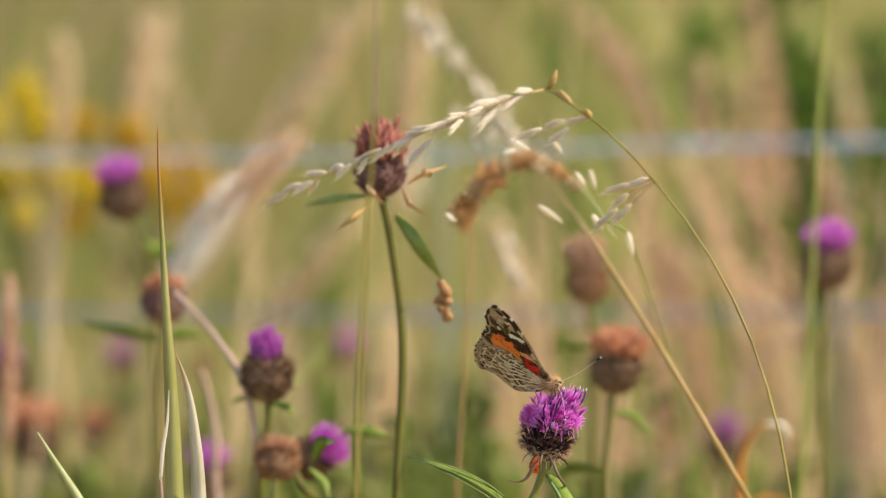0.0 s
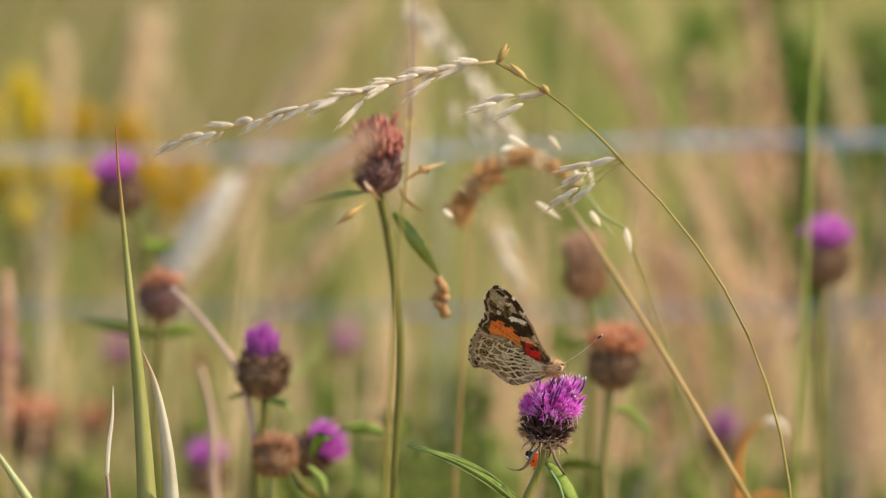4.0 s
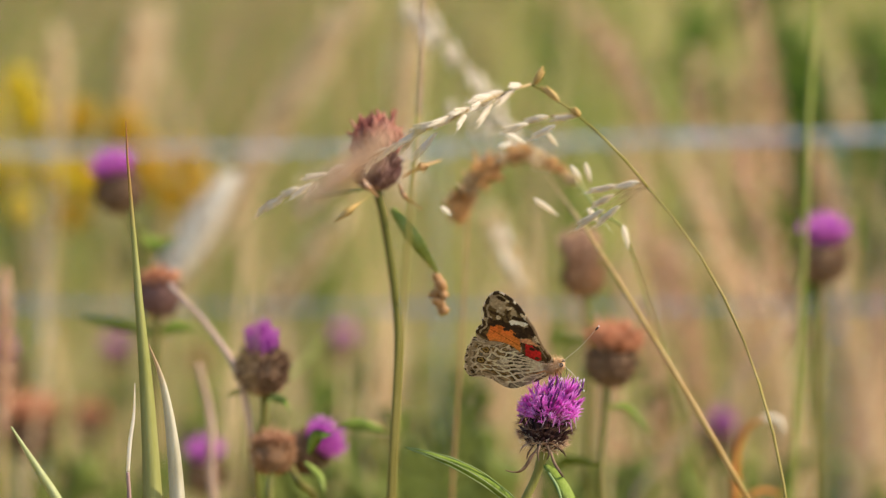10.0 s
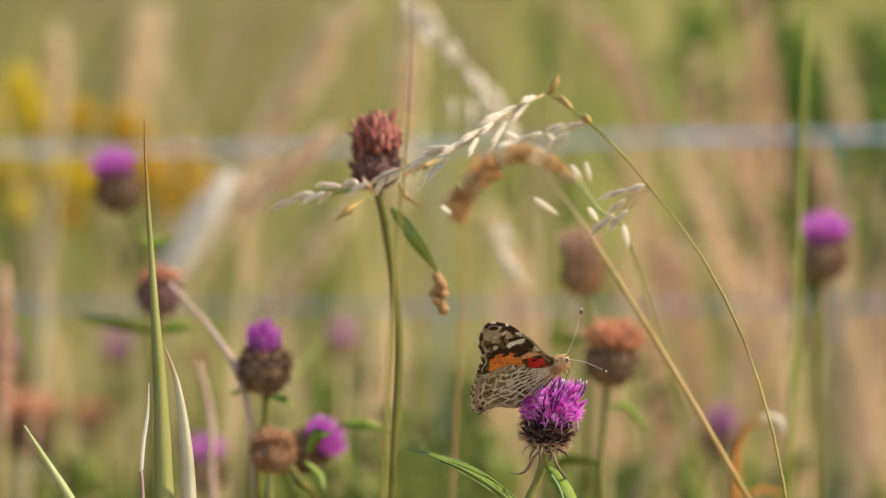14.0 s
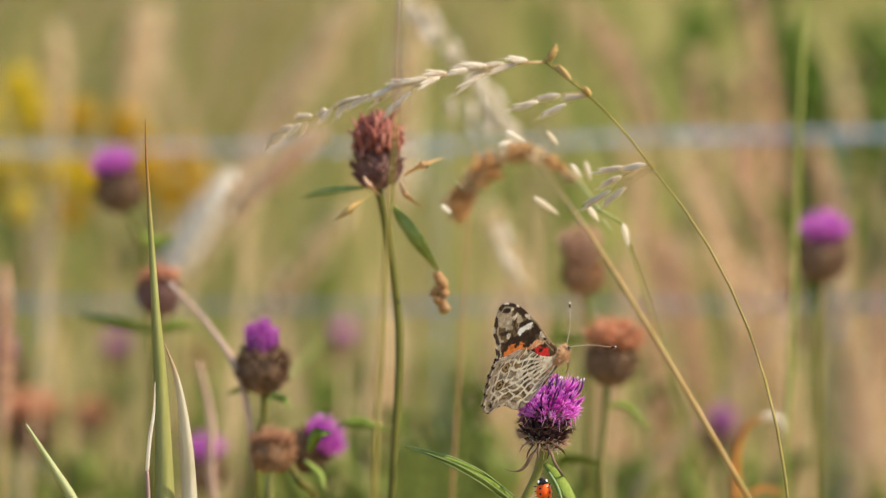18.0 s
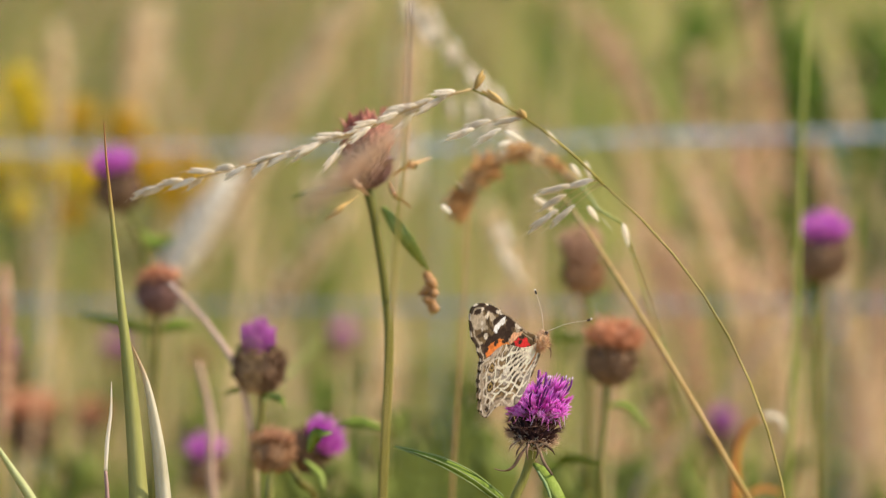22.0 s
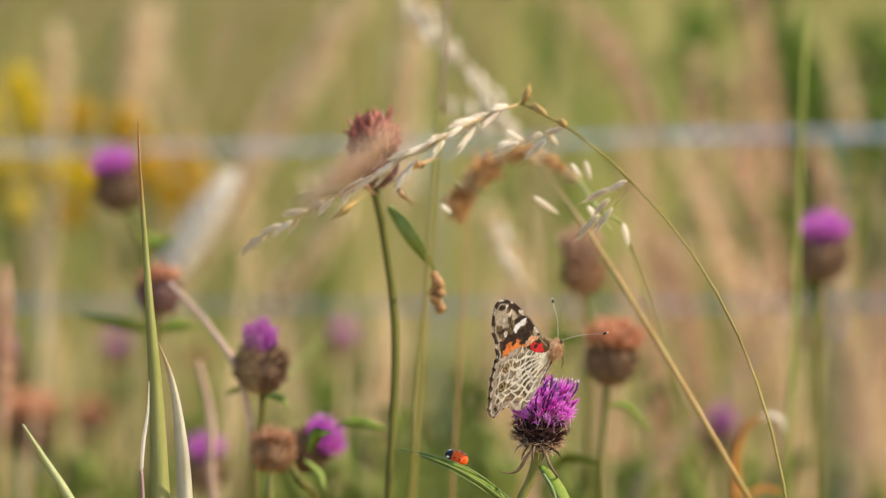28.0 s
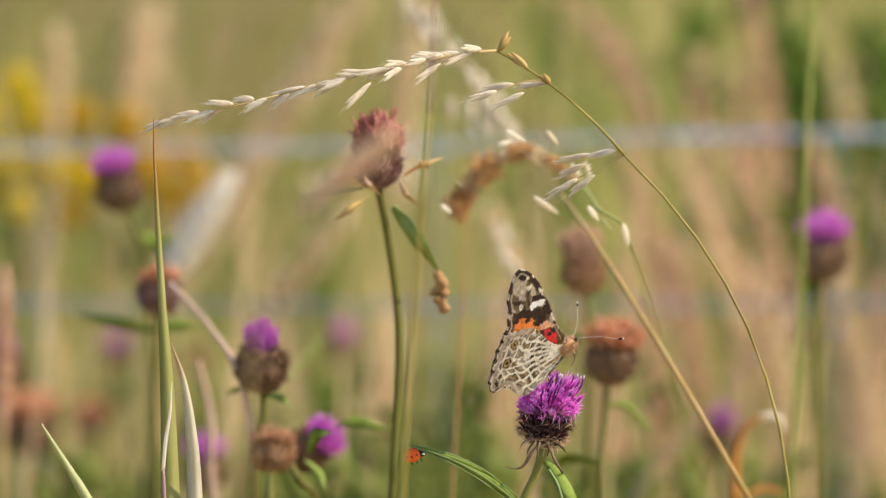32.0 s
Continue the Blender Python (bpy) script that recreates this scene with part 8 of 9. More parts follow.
    walk(DRYB, [
        (0, pose(-0.08703, -0.02416, 0.00000, 0.00, 0.87, 0.00)),
        (1, pose(-0.08703, -0.02416, 0.00000, 0.00, -0.07, 0.00)),
        (2, pose(-0.08703, -0.02416, 0.00000, 0.00, -0.79, 0.00)),
        (3, pose(-0.08703, -0.02416, 0.00000, 0.00, -0.73, 0.00)),
        (6, pose(-0.08703, -0.02416, 0.00000, 0.00, -1.00, 0.00)),
        (7, pose(-0.08703, -0.02416, 0.00000, 0.00, -0.41, 0.00)),
        (8, pose(-0.08703, -0.02416, 0.00000, 0.00, -0.01, 0.00)),
        (9, pose(-0.08703, -0.02416, 0.00000, 0.00, -0.11, 0.00)),
        (10, pose(-0.08703, -0.02416, 0.00000, 0.00, -0.05, 0.00)),
        (11, pose(-0.08703, -0.02416, 0.00000, 0.00, 0.06, 0.00)),
        (12, pose(-0.08703, -0.02416, 0.00000, 0.00, -0.34, 0.00)),
        (13, pose(-0.08703, -0.02416, 0.00000, 0.00, -0.71, 0.00)),
        (14, pose(-0.08703, -0.02416, 0.00000, 0.00, 0.39, 0.00)),
        (17, pose(-0.08703, -0.02416, 0.00000, 0.00, 0.74, 0.00)),
        (18, pose(-0.08703, -0.02416, 0.00000, 0.00, 0.58, 0.00)),
        (19, pose(-0.08703, -0.02416, 0.00000, 0.00, -0.03, 0.00)),
        (20, pose(-0.08703, -0.02416, 0.00000, 0.00, -1.19, 0.00)),
        (21, pose(-0.08703, -0.02416, 0.00000, 0.00, -1.09, 0.00)),
        (22, pose(-0.08703, -0.02416, 0.00000, 0.00, -0.78, 0.00)),
        (23, pose(-0.08703, -0.02416, 0.00000, 0.00, 0.12, 0.00)),
        (24, pose(-0.08703, -0.02416, 0.00000, 0.00, -0.67, 0.00)),
        (25, pose(-0.08703, -0.02416, 0.00000, 0.00, -0.34, 0.00)),
        (27.6, pose(-0.08703, -0.02416, 0.00000, 0.00, 0.29, 0.00)),
        (28, pose(-0.08703, -0.02416, 0.00000, 0.00, 0.39, 0.00)),
        (29, pose(-0.08703, -0.02416, 0.00000, 0.00, 0.64, 0.00)),
        (30, pose(-0.08703, -0.02416, 0.00000, 0.00, 0.47, 0.00)),
        (31, pose(-0.08703, -0.02416, 0.00000, 0.00, 1.06, 0.00)),
        (32, pose(-0.08703, -0.02416, 0.00000, 0.00, 1.10, 0.00)),
    ])
    walk(NEAR, [
        (0, pose(-0.04092, -0.55253, 0.00000, 0.00, -1.35, 0.00)),
        (1, pose(-0.04092, -0.55253, 0.00000, 0.00, -1.45, 0.00)),
        (2, pose(-0.04092, -0.55253, 0.00000, 0.00, 0.26, 0.00)),
        (3, pose(-0.04092, -0.55253, 0.00000, 0.00, 0.01, 0.00)),
        (6, pose(-0.04092, -0.55253, 0.00000, 0.00, -0.02, 0.00)),
        (7, pose(-0.04092, -0.55253, 0.00000, 0.00, -0.43, 0.00)),
        (8, pose(-0.04092, -0.55253, 0.00000, 0.00, 0.05, 0.00)),
        (9, pose(-0.04092, -0.55253, 0.00000, 0.00, 0.53, 0.00)),
        (10, pose(-0.04092, -0.55253, 0.00000, 0.00, 0.42, 0.00)),
        (11, pose(-0.04092, -0.55253, 0.00000, 0.00, -0.42, 0.00)),
        (12, pose(-0.04092, -0.55253, 0.00000, 0.00, -0.55, 0.00)),
        (13, pose(-0.04092, -0.55253, 0.00000, 0.00, 0.16, 0.00)),
        (14, pose(-0.04092, -0.55253, 0.00000, 0.00, -0.65, 0.00)),
        (17, pose(-0.04092, -0.55253, 0.00000, 0.00, -0.30, 0.00)),
        (18, pose(-0.04092, -0.55253, 0.00000, 0.00, -0.85, 0.00)),
        (19, pose(-0.04092, -0.55253, 0.00000, 0.00, -0.84, 0.00)),
        (20, pose(-0.04092, -0.55253, 0.00000, 0.00, -1.40, 0.00)),
        (21, pose(-0.04092, -0.55253, 0.00000, 0.00, -1.27, 0.00)),
        (22, pose(-0.04092, -0.55253, 0.00000, 0.00, 0.53, 0.00)),
        (23, pose(-0.04092, -0.55253, 0.00000, 0.00, -0.45, 0.00)),
        (24, pose(-0.04092, -0.55253, 0.00000, 0.00, -1.25, 0.00)),
        (25, pose(-0.04092, -0.55253, 0.00000, 0.00, 0.11, 0.00)),
        (28, pose(-0.04092, -0.55253, 0.00000, 0.00, 0.48, 0.00)),
        (29, pose(-0.04092, -0.55253, 0.00000, 0.00, 0.63, 0.00)),
        (30, pose(-0.04092, -0.55253, 0.00000, 0.00, -0.25, 0.00)),
        (31, pose(-0.04092, -0.55253, 0.00000, 0.00, 0.11, 0.00)),
        (32, pose(-0.04092, -0.55253, 0.00000, 0.00, 0.53, 0.00)),
    ])
    walk(STALK, [
        (0, pose(0.12177, 0.48770, 0.00000, 0.00, 0.39, 0.00)),
        (3, pose(0.12177, 0.48770, 0.00000, 0.00, 0.36, 0.00)),
        (6, pose(0.12177, 0.48770, 0.00000, 0.00, -0.15, 0.00)),
        (9, pose(0.12177, 0.48770, 0.00000, 0.00, 0.23, 0.00)),
        (13, pose(0.12177, 0.48770, 0.00000, 0.00, 0.07, 0.00)),
        (19, pose(0.12177, 0.48770, 0.00000, 0.00, -0.16, 0.00)),
        (23, pose(0.12177, 0.48770, 0.00000, 0.00, 0.00, 0.00)),
        (28, pose(0.12177, 0.48770, 0.00000, 0.00, -0.07, 0.00)),
        (32, pose(0.12177, 0.48770, 0.00000, 0.00, 0.16, 0.00)),
    ])
    walk(BUTTERFLY, [
        (0, pose(0.02909, -0.01361, 0.51621, 45.11, 13.38, -35.47)),
        (0.5, pose(0.02894, -0.01362, 0.51605, 44.03, 12.91, -34.99)),
        (1, pose(0.02975, -0.01341, 0.51807, 40.65, 9.45, -32.40)),
        (1.5, pose(0.02821, -0.01345, 0.51770, 41.23, 7.56, -31.31)),
        (2, pose(0.02981, -0.01321, 0.52001, 36.76, 7.87, -31.99)),
        (2.5, pose(0.03059, -0.01327, 0.51942, 36.74, 8.28, -31.60)),
        (3, pose(0.03064, -0.01326, 0.51955, 39.79, 8.26, -30.06)),
        (3.5, pose(0.03022, -0.01329, 0.51921, 40.29, 8.06, -29.63)),
        (5.5, pose(0.03013, -0.01295, 0.52244, 38.32, -4.99, -23.91)),
        (6, pose(0.02863, -0.01301, 0.52187, 36.66, -4.41, -23.02)),
        (6.5, pose(0.03005, -0.01297, 0.52228, 38.17, -5.60, -23.43)),
        (7, pose(0.03055, -0.01298, 0.52220, 38.11, -5.51, -22.71)),
        (7.5, pose(0.03058, -0.01301, 0.52187, 38.33, -4.25, -23.41)),
        (8, pose(0.03109, -0.01312, 0.52083, 39.83, -2.96, -22.60)),
        (8.5, pose(0.03182, -0.01310, 0.52103, 41.34, -2.18, -22.40)),
        (9, pose(0.03036, -0.01318, 0.52026, 42.41, -2.79, -22.21)),
        (9.5, pose(0.03133, -0.01318, 0.52022, 42.64, -1.55, -23.17)),
        (10, pose(0.03109, -0.01327, 0.51946, 43.94, -0.73, -22.22)),
        (10.5, pose(0.03036, -0.01327, 0.51943, 45.65, -0.96, -21.91)),
        (11, pose(0.02940, -0.01337, 0.51844, 46.47, -5.40, -20.46)),
        (11.5, pose(0.02940, -0.01307, 0.52131, 42.30, -14.24, -19.64)),
        (12, pose(0.03110, -0.01322, 0.51960, 47.50, -18.50, -13.00)),
        (12.5, pose(0.03206, -0.01343, 0.51788, 50.72, -22.44, -7.07)),
        (13, pose(0.03182, -0.01338, 0.51832, 53.80, -24.13, -7.37)),
        (13.5, pose(0.03232, -0.01318, 0.52023, 50.93, -24.14, -6.30)),
        (14, pose(0.03232, -0.01326, 0.51948, 48.84, -24.80, -4.21)),
        (14.5, pose(0.03060, -0.01304, 0.52161, 46.35, -28.44, -0.80)),
        (16.5, pose(0.03376, -0.01316, 0.52048, 31.02, -25.35, 26.63)),
        (17, pose(0.03401, -0.01306, 0.52142, 28.80, -24.51, 29.49)),
        (17.5, pose(0.03279, -0.01309, 0.52116, 26.74, -23.59, 30.23)),
        (18, pose(0.03279, -0.01298, 0.52213, 24.83, -23.85, 29.82)),
        (18.5, pose(0.03206, -0.01288, 0.52310, 22.42, -23.49, 32.12)),
        (19, pose(0.03086, -0.01293, 0.52261, 21.75, -23.99, 32.68)),
        (19.5, pose(0.03109, -0.01301, 0.52189, 24.15, -25.34, 32.56)),
        (20, pose(0.02987, -0.01296, 0.52238, 22.02, -25.65, 33.15)),
        (20.5, pose(0.02987, -0.01296, 0.52237, 22.22, -26.89, 33.28)),
        (21, pose(0.02794, -0.01283, 0.52357, 21.83, -36.16, 37.18)),
        (21.5, pose(0.02721, -0.01268, 0.52501, 15.70, -37.44, 41.36)),
        (22, pose(0.02697, -0.01261, 0.52573, 14.01, -36.09, 37.92)),
        (22.5, pose(0.02963, -0.01258, 0.52598, 14.40, -33.14, 38.70)),
        (23, pose(0.03060, -0.01263, 0.52549, 14.15, -33.66, 39.25)),
        (23.5, pose(0.03086, -0.01266, 0.52525, 14.93, -32.43, 38.72)),
        (24, pose(0.03086, -0.01268, 0.52499, 16.20, -33.13, 38.43)),
        (24.5, pose(0.03109, -0.01273, 0.52451, 14.72, -28.57, 38.48)),
        (25, pose(0.03036, -0.01276, 0.52425, 14.99, -26.66, 38.44)),
        (25.5, pose(0.03086, -0.01274, 0.52450, 14.87, -29.02, 39.09)),
        (27.5, pose(0.03182, -0.01271, 0.52472, 15.22, -28.35, 39.69)),
        (28, pose(0.03086, -0.01284, 0.52350, 16.86, -29.01, 39.64)),
        (28.5, pose(0.03255, -0.01274, 0.52448, 14.83, -28.32, 39.48)),
        (29, pose(0.03182, -0.01284, 0.52350, 16.23, -28.25, 39.97)),
        (29.5, pose(0.03086, -0.01266, 0.52520, 15.03, -31.23, 40.65)),
        (30, pose(0.03232, -0.01261, 0.52568, 12.37, -28.89, 43.65)),
        (30.5, pose(0.03425, -0.01251, 0.52664, 14.63, -24.13, 40.06)),
        (31, pose(0.03352, -0.01261, 0.52568, 15.04, -22.53, 39.43)),
        (31.5, pose(0.03522, -0.01264, 0.52544, 16.32, -19.77, 38.97)),
        (32, pose(0.03474, -0.01271, 0.52471, 14.85, -13.89, 35.18)),
    ])
    walk(FOREWINGS[0], [
        (0, pose(0.00000, 0.00000, 0.00000, 0.00, 7.53, 0.00)),
        (0.5, pose(0.00000, 0.00000, 0.00000, 0.00, 5.60, 0.00)),
        (1, pose(0.00000, 0.00000, 0.00000, 0.00, 5.36, 0.00)),
        (1.5, pose(0.00000, 0.00000, 0.00000, 0.00, 6.65, 0.00)),
        (2, pose(0.00000, 0.00000, 0.00000, 0.00, 5.31, 0.00)),
        (2.5, pose(0.00000, 0.00000, 0.00000, 0.00, 6.43, 0.00)),
        (3, pose(0.00000, 0.00000, 0.00000, 0.00, 6.26, 0.00)),
        (3.5, pose(0.00000, 0.00000, 0.00000, 0.00, 6.41, 0.00)),
        (5.5, pose(0.00000, 0.00000, 0.00000, 0.00, 7.16, 0.00)),
        (6, pose(0.00000, 0.00000, 0.00000, 0.00, 7.36, 0.00)),
        (6.5, pose(0.00000, 0.00000, 0.00000, 0.00, 7.38, 0.00)),
        (7, pose(0.00000, 0.00000, 0.00000, 0.00, 7.04, 0.00)),
        (7.5, pose(0.00000, 0.00000, 0.00000, 0.00, 5.44, 0.00)),
        (8, pose(0.00000, 0.00000, 0.00000, 0.00, 6.13, 0.00)),
        (8.5, pose(0.00000, 0.00000, 0.00000, 0.00, 7.98, 0.00)),
        (9, pose(0.00000, 0.00000, 0.00000, 0.00, 8.16, 0.00)),
        (9.5, pose(0.00000, 0.00000, 0.00000, 0.00, 9.40, 0.00)),
        (10, pose(0.00000, 0.00000, 0.00000, 0.00, 9.13, 0.00)),
        (10.5, pose(0.00000, 0.00000, 0.00000, 0.00, 9.58, 0.00)),
        (11, pose(0.00000, 0.00000, 0.00000, 0.00, 6.73, 0.00)),
        (11.5, pose(0.00000, 0.00000, 0.00000, 0.00, 5.09, 0.00)),
        (12, pose(0.00000, 0.00000, 0.00000, 0.00, 2.50, 0.00)),
        (12.5, pose(0.00000, 0.00000, 0.00000, 0.00, -0.05, 0.00)),
        (13, pose(0.00000, 0.00000, 0.00000, 0.00, 2.65, 0.00)),
        (13.5, pose(0.00000, 0.00000, 0.00000, 0.00, 6.01, 0.00)),
        (14, pose(0.00000, 0.00000, 0.00000, 0.00, 4.17, 0.00)),
        (14.5, pose(0.00000, 0.00000, 0.00000, 0.00, 3.30, 0.00)),
        (16.5, pose(0.00000, 0.00000, 0.00000, 0.00, -9.69, 0.00)),
        (17, pose(0.00000, 0.00000, 0.00000, 0.00, -8.33, 0.00)),
        (17.5, pose(0.00000, 0.00000, 0.00000, 0.00, -8.65, 0.00)),
        (18, pose(0.00000, 0.00000, 0.00000, 0.00, -7.78, 0.00)),
        (18.5, pose(0.00000, 0.00000, 0.00000, 0.00, -8.60, 0.00)),
        (19, pose(0.00000, 0.00000, 0.00000, 0.00, -9.86, 0.00)),
        (19.5, pose(0.00000, 0.00000, 0.00000, 0.00, -9.62, 0.00)),
        (20, pose(0.00000, 0.00000, 0.00000, 0.00, -8.75, 0.00)),
        (20.5, pose(0.00000, 0.00000, 0.00000, 0.00, -9.04, 0.00)),
        (21, pose(0.00000, 0.00000, 0.00000, 0.00, -8.56, 0.00)),
        (21.5, pose(0.00000, 0.00000, 0.00000, 0.00, -7.42, 0.00)),
        (22, pose(0.00000, 0.00000, 0.00000, 0.00, -7.54, 0.00)),
        (22.5, pose(0.00000, 0.00000, 0.00000, 0.00, -7.46, 0.00)),
        (23, pose(0.00000, 0.00000, 0.00000, 0.00, -7.84, 0.00)),
        (23.5, pose(0.00000, 0.00000, 0.00000, 0.00, -7.94, 0.00)),
        (24, pose(0.00000, 0.00000, 0.00000, 0.00, -7.85, 0.00)),
        (24.5, pose(0.00000, 0.00000, 0.00000, 0.00, -7.93, 0.00)),
        (25, pose(0.00000, 0.00000, 0.00000, 0.00, -7.74, 0.00)),
        (25.5, pose(0.00000, 0.00000, 0.00000, 0.00, -6.93, 0.00)),
        (27.5, pose(0.00000, 0.00000, 0.00000, 0.00, -6.90, 0.00)),
        (28, pose(0.00000, 0.00000, 0.00000, 0.00, -6.71, 0.00)),
        (28.5, pose(0.00000, 0.00000, 0.00000, 0.00, -7.02, 0.00)),
        (29, pose(0.00000, 0.00000, 0.00000, 0.00, -7.06, 0.00)),
        (29.5, pose(0.00000, 0.00000, 0.00000, 0.00, -6.39, 0.00)),
        (30, pose(0.00000, 0.00000, 0.00000, 0.00, -6.24, 0.00)),
        (30.5, pose(0.00000, 0.00000, 0.00000, 0.00, -4.90, 0.00)),
        (31, pose(0.00000, 0.00000, 0.00000, 0.00, -5.80, 0.00)),
        (31.5, pose(0.00000, 0.00000, 0.00000, 0.00, -6.43, 0.00)),
        (32, pose(0.00000, 0.00000, 0.00000, 0.00, -5.70, 0.00)),
    ])
    walk(FOREWINGS[1], [
        (0, pose(0.00000, 0.00000, 0.00000, 0.00, 7.53, 0.00)),
        (0.5, pose(0.00000, 0.00000, 0.00000, 0.00, 5.60, 0.00)),
        (1, pose(0.00000, 0.00000, 0.00000, 0.00, 5.36, 0.00)),
        (1.5, pose(0.00000, 0.00000, 0.00000, 0.00, 6.65, 0.00)),
        (2, pose(0.00000, 0.00000, 0.00000, 0.00, 5.31, 0.00)),
        (2.5, pose(0.00000, 0.00000, 0.00000, 0.00, 6.43, 0.00)),
        (3, pose(0.00000, 0.00000, 0.00000, 0.00, 6.26, 0.00)),
        (3.5, pose(0.00000, 0.00000, 0.00000, 0.00, 6.41, 0.00)),
        (5.5, pose(0.00000, 0.00000, 0.00000, 0.00, 7.16, 0.00)),
        (6, pose(0.00000, 0.00000, 0.00000, 0.00, 7.36, 0.00)),
        (6.5, pose(0.00000, 0.00000, 0.00000, 0.00, 7.38, 0.00)),
        (7, pose(0.00000, 0.00000, 0.00000, 0.00, 7.04, 0.00)),
        (7.5, pose(0.00000, 0.00000, 0.00000, 0.00, 5.44, 0.00)),
        (8, pose(0.00000, 0.00000, 0.00000, 0.00, 6.13, 0.00)),
        (8.5, pose(0.00000, 0.00000, 0.00000, 0.00, 7.98, 0.00)),
        (9, pose(0.00000, 0.00000, 0.00000, 0.00, 8.16, 0.00)),
        (9.5, pose(0.00000, 0.00000, 0.00000, 0.00, 9.40, 0.00)),
        (10, pose(0.00000, 0.00000, 0.00000, 0.00, 9.13, 0.00)),
        (10.5, pose(0.00000, 0.00000, 0.00000, 0.00, 9.58, 0.00)),
        (11, pose(0.00000, 0.00000, 0.00000, 0.00, 6.73, 0.00)),
        (11.5, pose(0.00000, 0.00000, 0.00000, 0.00, 5.09, 0.00)),
        (12, pose(0.00000, 0.00000, 0.00000, 0.00, 2.50, 0.00)),
        (12.5, pose(0.00000, 0.00000, 0.00000, 0.00, -0.05, 0.00)),
        (13, pose(0.00000, 0.00000, 0.00000, 0.00, 2.65, 0.00)),
        (13.5, pose(0.00000, 0.00000, 0.00000, 0.00, 6.01, 0.00)),
        (14, pose(0.00000, 0.00000, 0.00000, 0.00, 4.17, 0.00)),
        (14.5, pose(0.00000, 0.00000, 0.00000, 0.00, 3.30, 0.00)),
        (16.5, pose(0.00000, 0.00000, 0.00000, 0.00, -9.69, 0.00)),
        (17, pose(0.00000, 0.00000, 0.00000, 0.00, -8.33, 0.00)),
        (17.5, pose(0.00000, 0.00000, 0.00000, 0.00, -8.65, 0.00)),
        (18, pose(0.00000, 0.00000, 0.00000, 0.00, -7.78, 0.00)),
        (18.5, pose(0.00000, 0.00000, 0.00000, 0.00, -8.60, 0.00)),
        (19, pose(0.00000, 0.00000, 0.00000, 0.00, -9.86, 0.00)),
        (19.5, pose(0.00000, 0.00000, 0.00000, 0.00, -9.62, 0.00)),
        (20, pose(0.00000, 0.00000, 0.00000, 0.00, -8.75, 0.00)),
        (20.5, pose(0.00000, 0.00000, 0.00000, 0.00, -9.04, 0.00)),
        (21, pose(0.00000, 0.00000, 0.00000, 0.00, -8.56, 0.00)),
        (21.5, pose(0.00000, 0.00000, 0.00000, 0.00, -7.42, 0.00)),
        (22, pose(0.00000, 0.00000, 0.00000, 0.00, -7.54, 0.00)),
        (22.5, pose(0.00000, 0.00000, 0.00000, 0.00, -7.46, 0.00)),
        (23, pose(0.00000, 0.00000, 0.00000, 0.00, -7.84, 0.00)),
        (23.5, pose(0.00000, 0.00000, 0.00000, 0.00, -7.94, 0.00)),
        (24, pose(0.00000, 0.00000, 0.00000, 0.00, -7.85, 0.00)),
        (24.5, pose(0.00000, 0.00000, 0.00000, 0.00, -7.93, 0.00)),
        (25, pose(0.00000, 0.00000, 0.00000, 0.00, -7.74, 0.00)),
        (25.5, pose(0.00000, 0.00000, 0.00000, 0.00, -6.93, 0.00)),
        (27.5, pose(0.00000, 0.00000, 0.00000, 0.00, -6.90, 0.00)),
        (28, pose(0.00000, 0.00000, 0.00000, 0.00, -6.71, 0.00)),
        (28.5, pose(0.00000, 0.00000, 0.00000, 0.00, -7.02, 0.00)),
        (29, pose(0.00000, 0.00000, 0.00000, 0.00, -7.06, 0.00)),
        (29.5, pose(0.00000, 0.00000, 0.00000, 0.00, -6.39, 0.00)),
        (30, pose(0.00000, 0.00000, 0.00000, 0.00, -6.24, 0.00)),
        (30.5, pose(0.00000, 0.00000, 0.00000, 0.00, -4.90, 0.00)),
        (31, pose(0.00000, 0.00000, 0.00000, 0.00, -5.80, 0.00)),
        (31.5, pose(0.00000, 0.00000, 0.00000, 0.00, -6.43, 0.00)),
        (32, pose(0.00000, 0.00000, 0.00000, 0.00, -5.70, 0.00)),
    ])
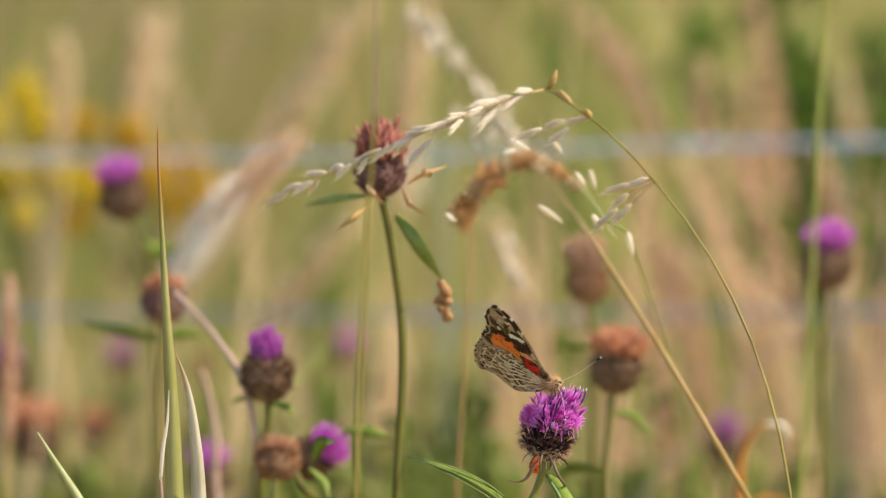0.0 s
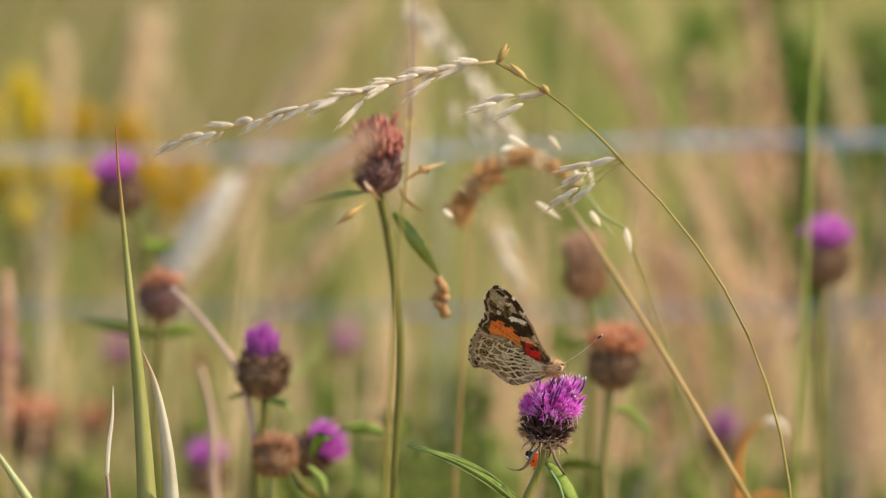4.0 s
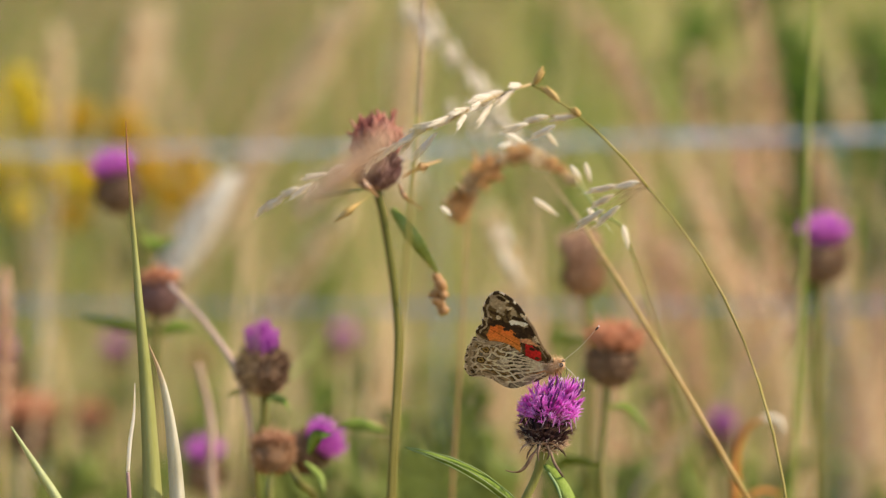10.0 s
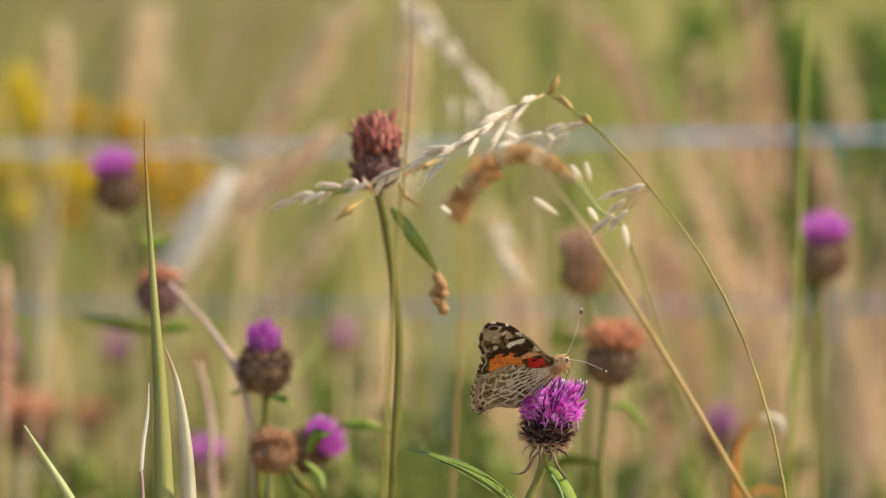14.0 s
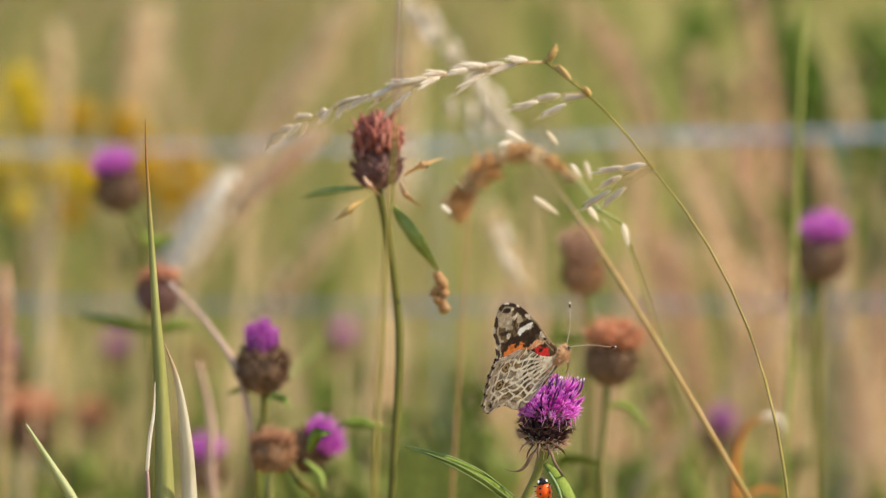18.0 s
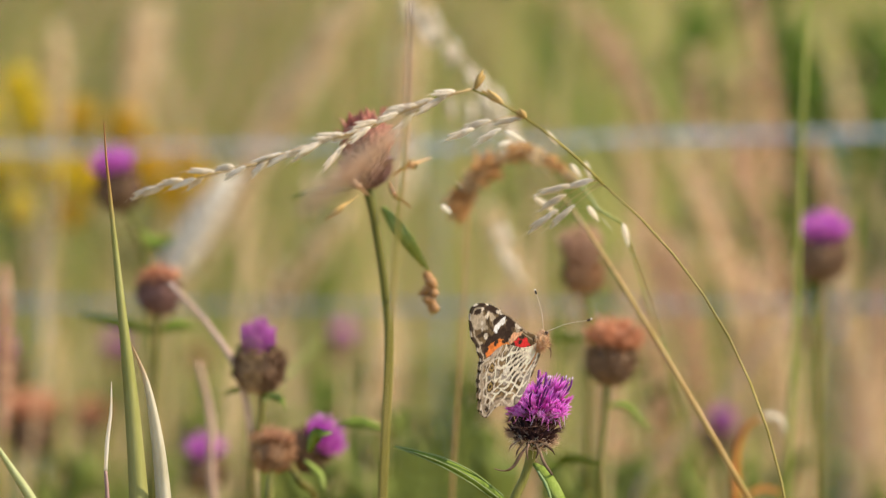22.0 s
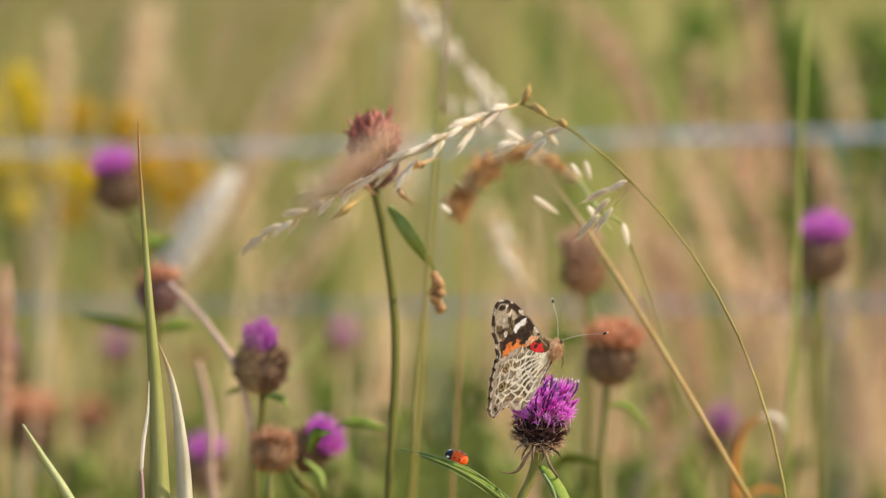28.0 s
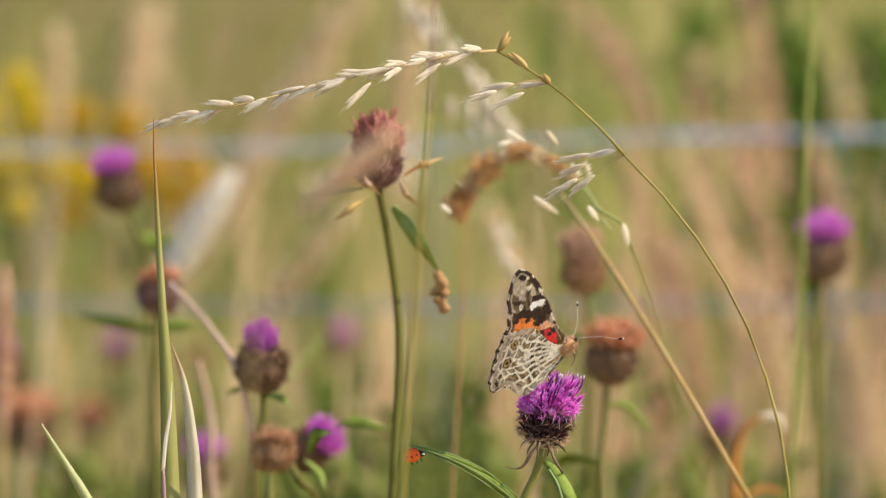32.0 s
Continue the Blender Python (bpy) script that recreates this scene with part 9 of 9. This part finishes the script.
    walk(LADYBIRD, [
        (0, pose(0.02550, 0.00580, 0.49036, 57.57, -59.46, 10.26)),
        (1, pose(0.02550, 0.00587, 0.49100, 57.57, -59.46, 10.26)),
        (2, pose(0.02566, 0.00592, 0.49156, 51.39, -78.35, 30.66)),
        (3.5, pose(0.02582, 0.00587, 0.49108, -58.53, -69.15, 163.98)),
        (5.5, pose(0.02662, -0.01839, 0.48978, 58.53, 69.15, -16.02)),
        (6, pose(0.02571, -0.01872, 0.48671, 58.53, 69.15, -16.02)),
        (6.5, pose(0.02829, -0.01901, 0.48395, 51.39, 78.35, -30.66)),
        (7.5, pose(0.02882, -0.01962, 0.47812, 35.93, 82.20, -50.07)),
        (12, pose(0.02900, -0.01991, 0.47540, 35.93, 82.20, -50.07)),
        (17, pose(0.02884, -0.01983, 0.47615, 35.93, -82.20, 50.07)),
        (18, pose(0.02837, -0.01905, 0.48356, -51.39, -78.35, 149.34)),
        (18.5, pose(0.02678, -0.01883, 0.48561, -58.53, -69.15, 163.98)),
        (19, pose(0.02520, -0.01878, 0.48608, -50.08, -29.82, 176.55)),
        (20, pose(0.02425, -0.01892, 0.48482, -47.21, 4.97, -179.48)),
        (21, pose(0.02314, -0.01920, 0.48213, -47.46, 9.94, -178.94)),
        (22.5, pose(0.02076, -0.01962, 0.47818, -47.46, 9.94, -178.94)),
        (24, pose(0.01933, -0.01904, 0.48368, -50.08, -29.82, 176.55)),
        (24.5, pose(0.01775, -0.01881, 0.48588, -50.08, -29.82, 176.55)),
        (25, pose(0.01569, -0.01871, 0.48682, -49.70, -27.83, 176.82)),
        (25.5, pose(0.01521, -0.01864, 0.48745, -49.70, -27.83, 176.82)),
        (27.5, pose(0.00729, -0.01815, 0.49215, -49.18, -24.85, 177.21)),
        (28, pose(0.00444, -0.01806, 0.49294, -48.44, -19.89, 177.82)),
        (28.6, pose(0.00206, -0.01796, 0.49388, -47.87, -14.92, 178.40)),
        (29.2, pose(-0.00063, -0.01795, 0.49404, -47.87, -14.92, 178.40)),
        (29.5, pose(-0.00396, -0.01795, 0.49404, -47.87, -14.92, 178.40)),
        (29.8, pose(-0.00666, -0.01798, 0.49373, -47.21, 4.97, -179.48)),
        (30.1, pose(-0.00903, -0.01793, 0.49420, -48.44, 19.89, -177.82)),
        (31, pose(-0.00983, -0.01795, 0.49404, -48.44, 19.89, -177.82)),
        (32, pose(-0.00856, -0.01798, 0.49373, 48.44, -19.89, 2.18)),
    ])


motions()
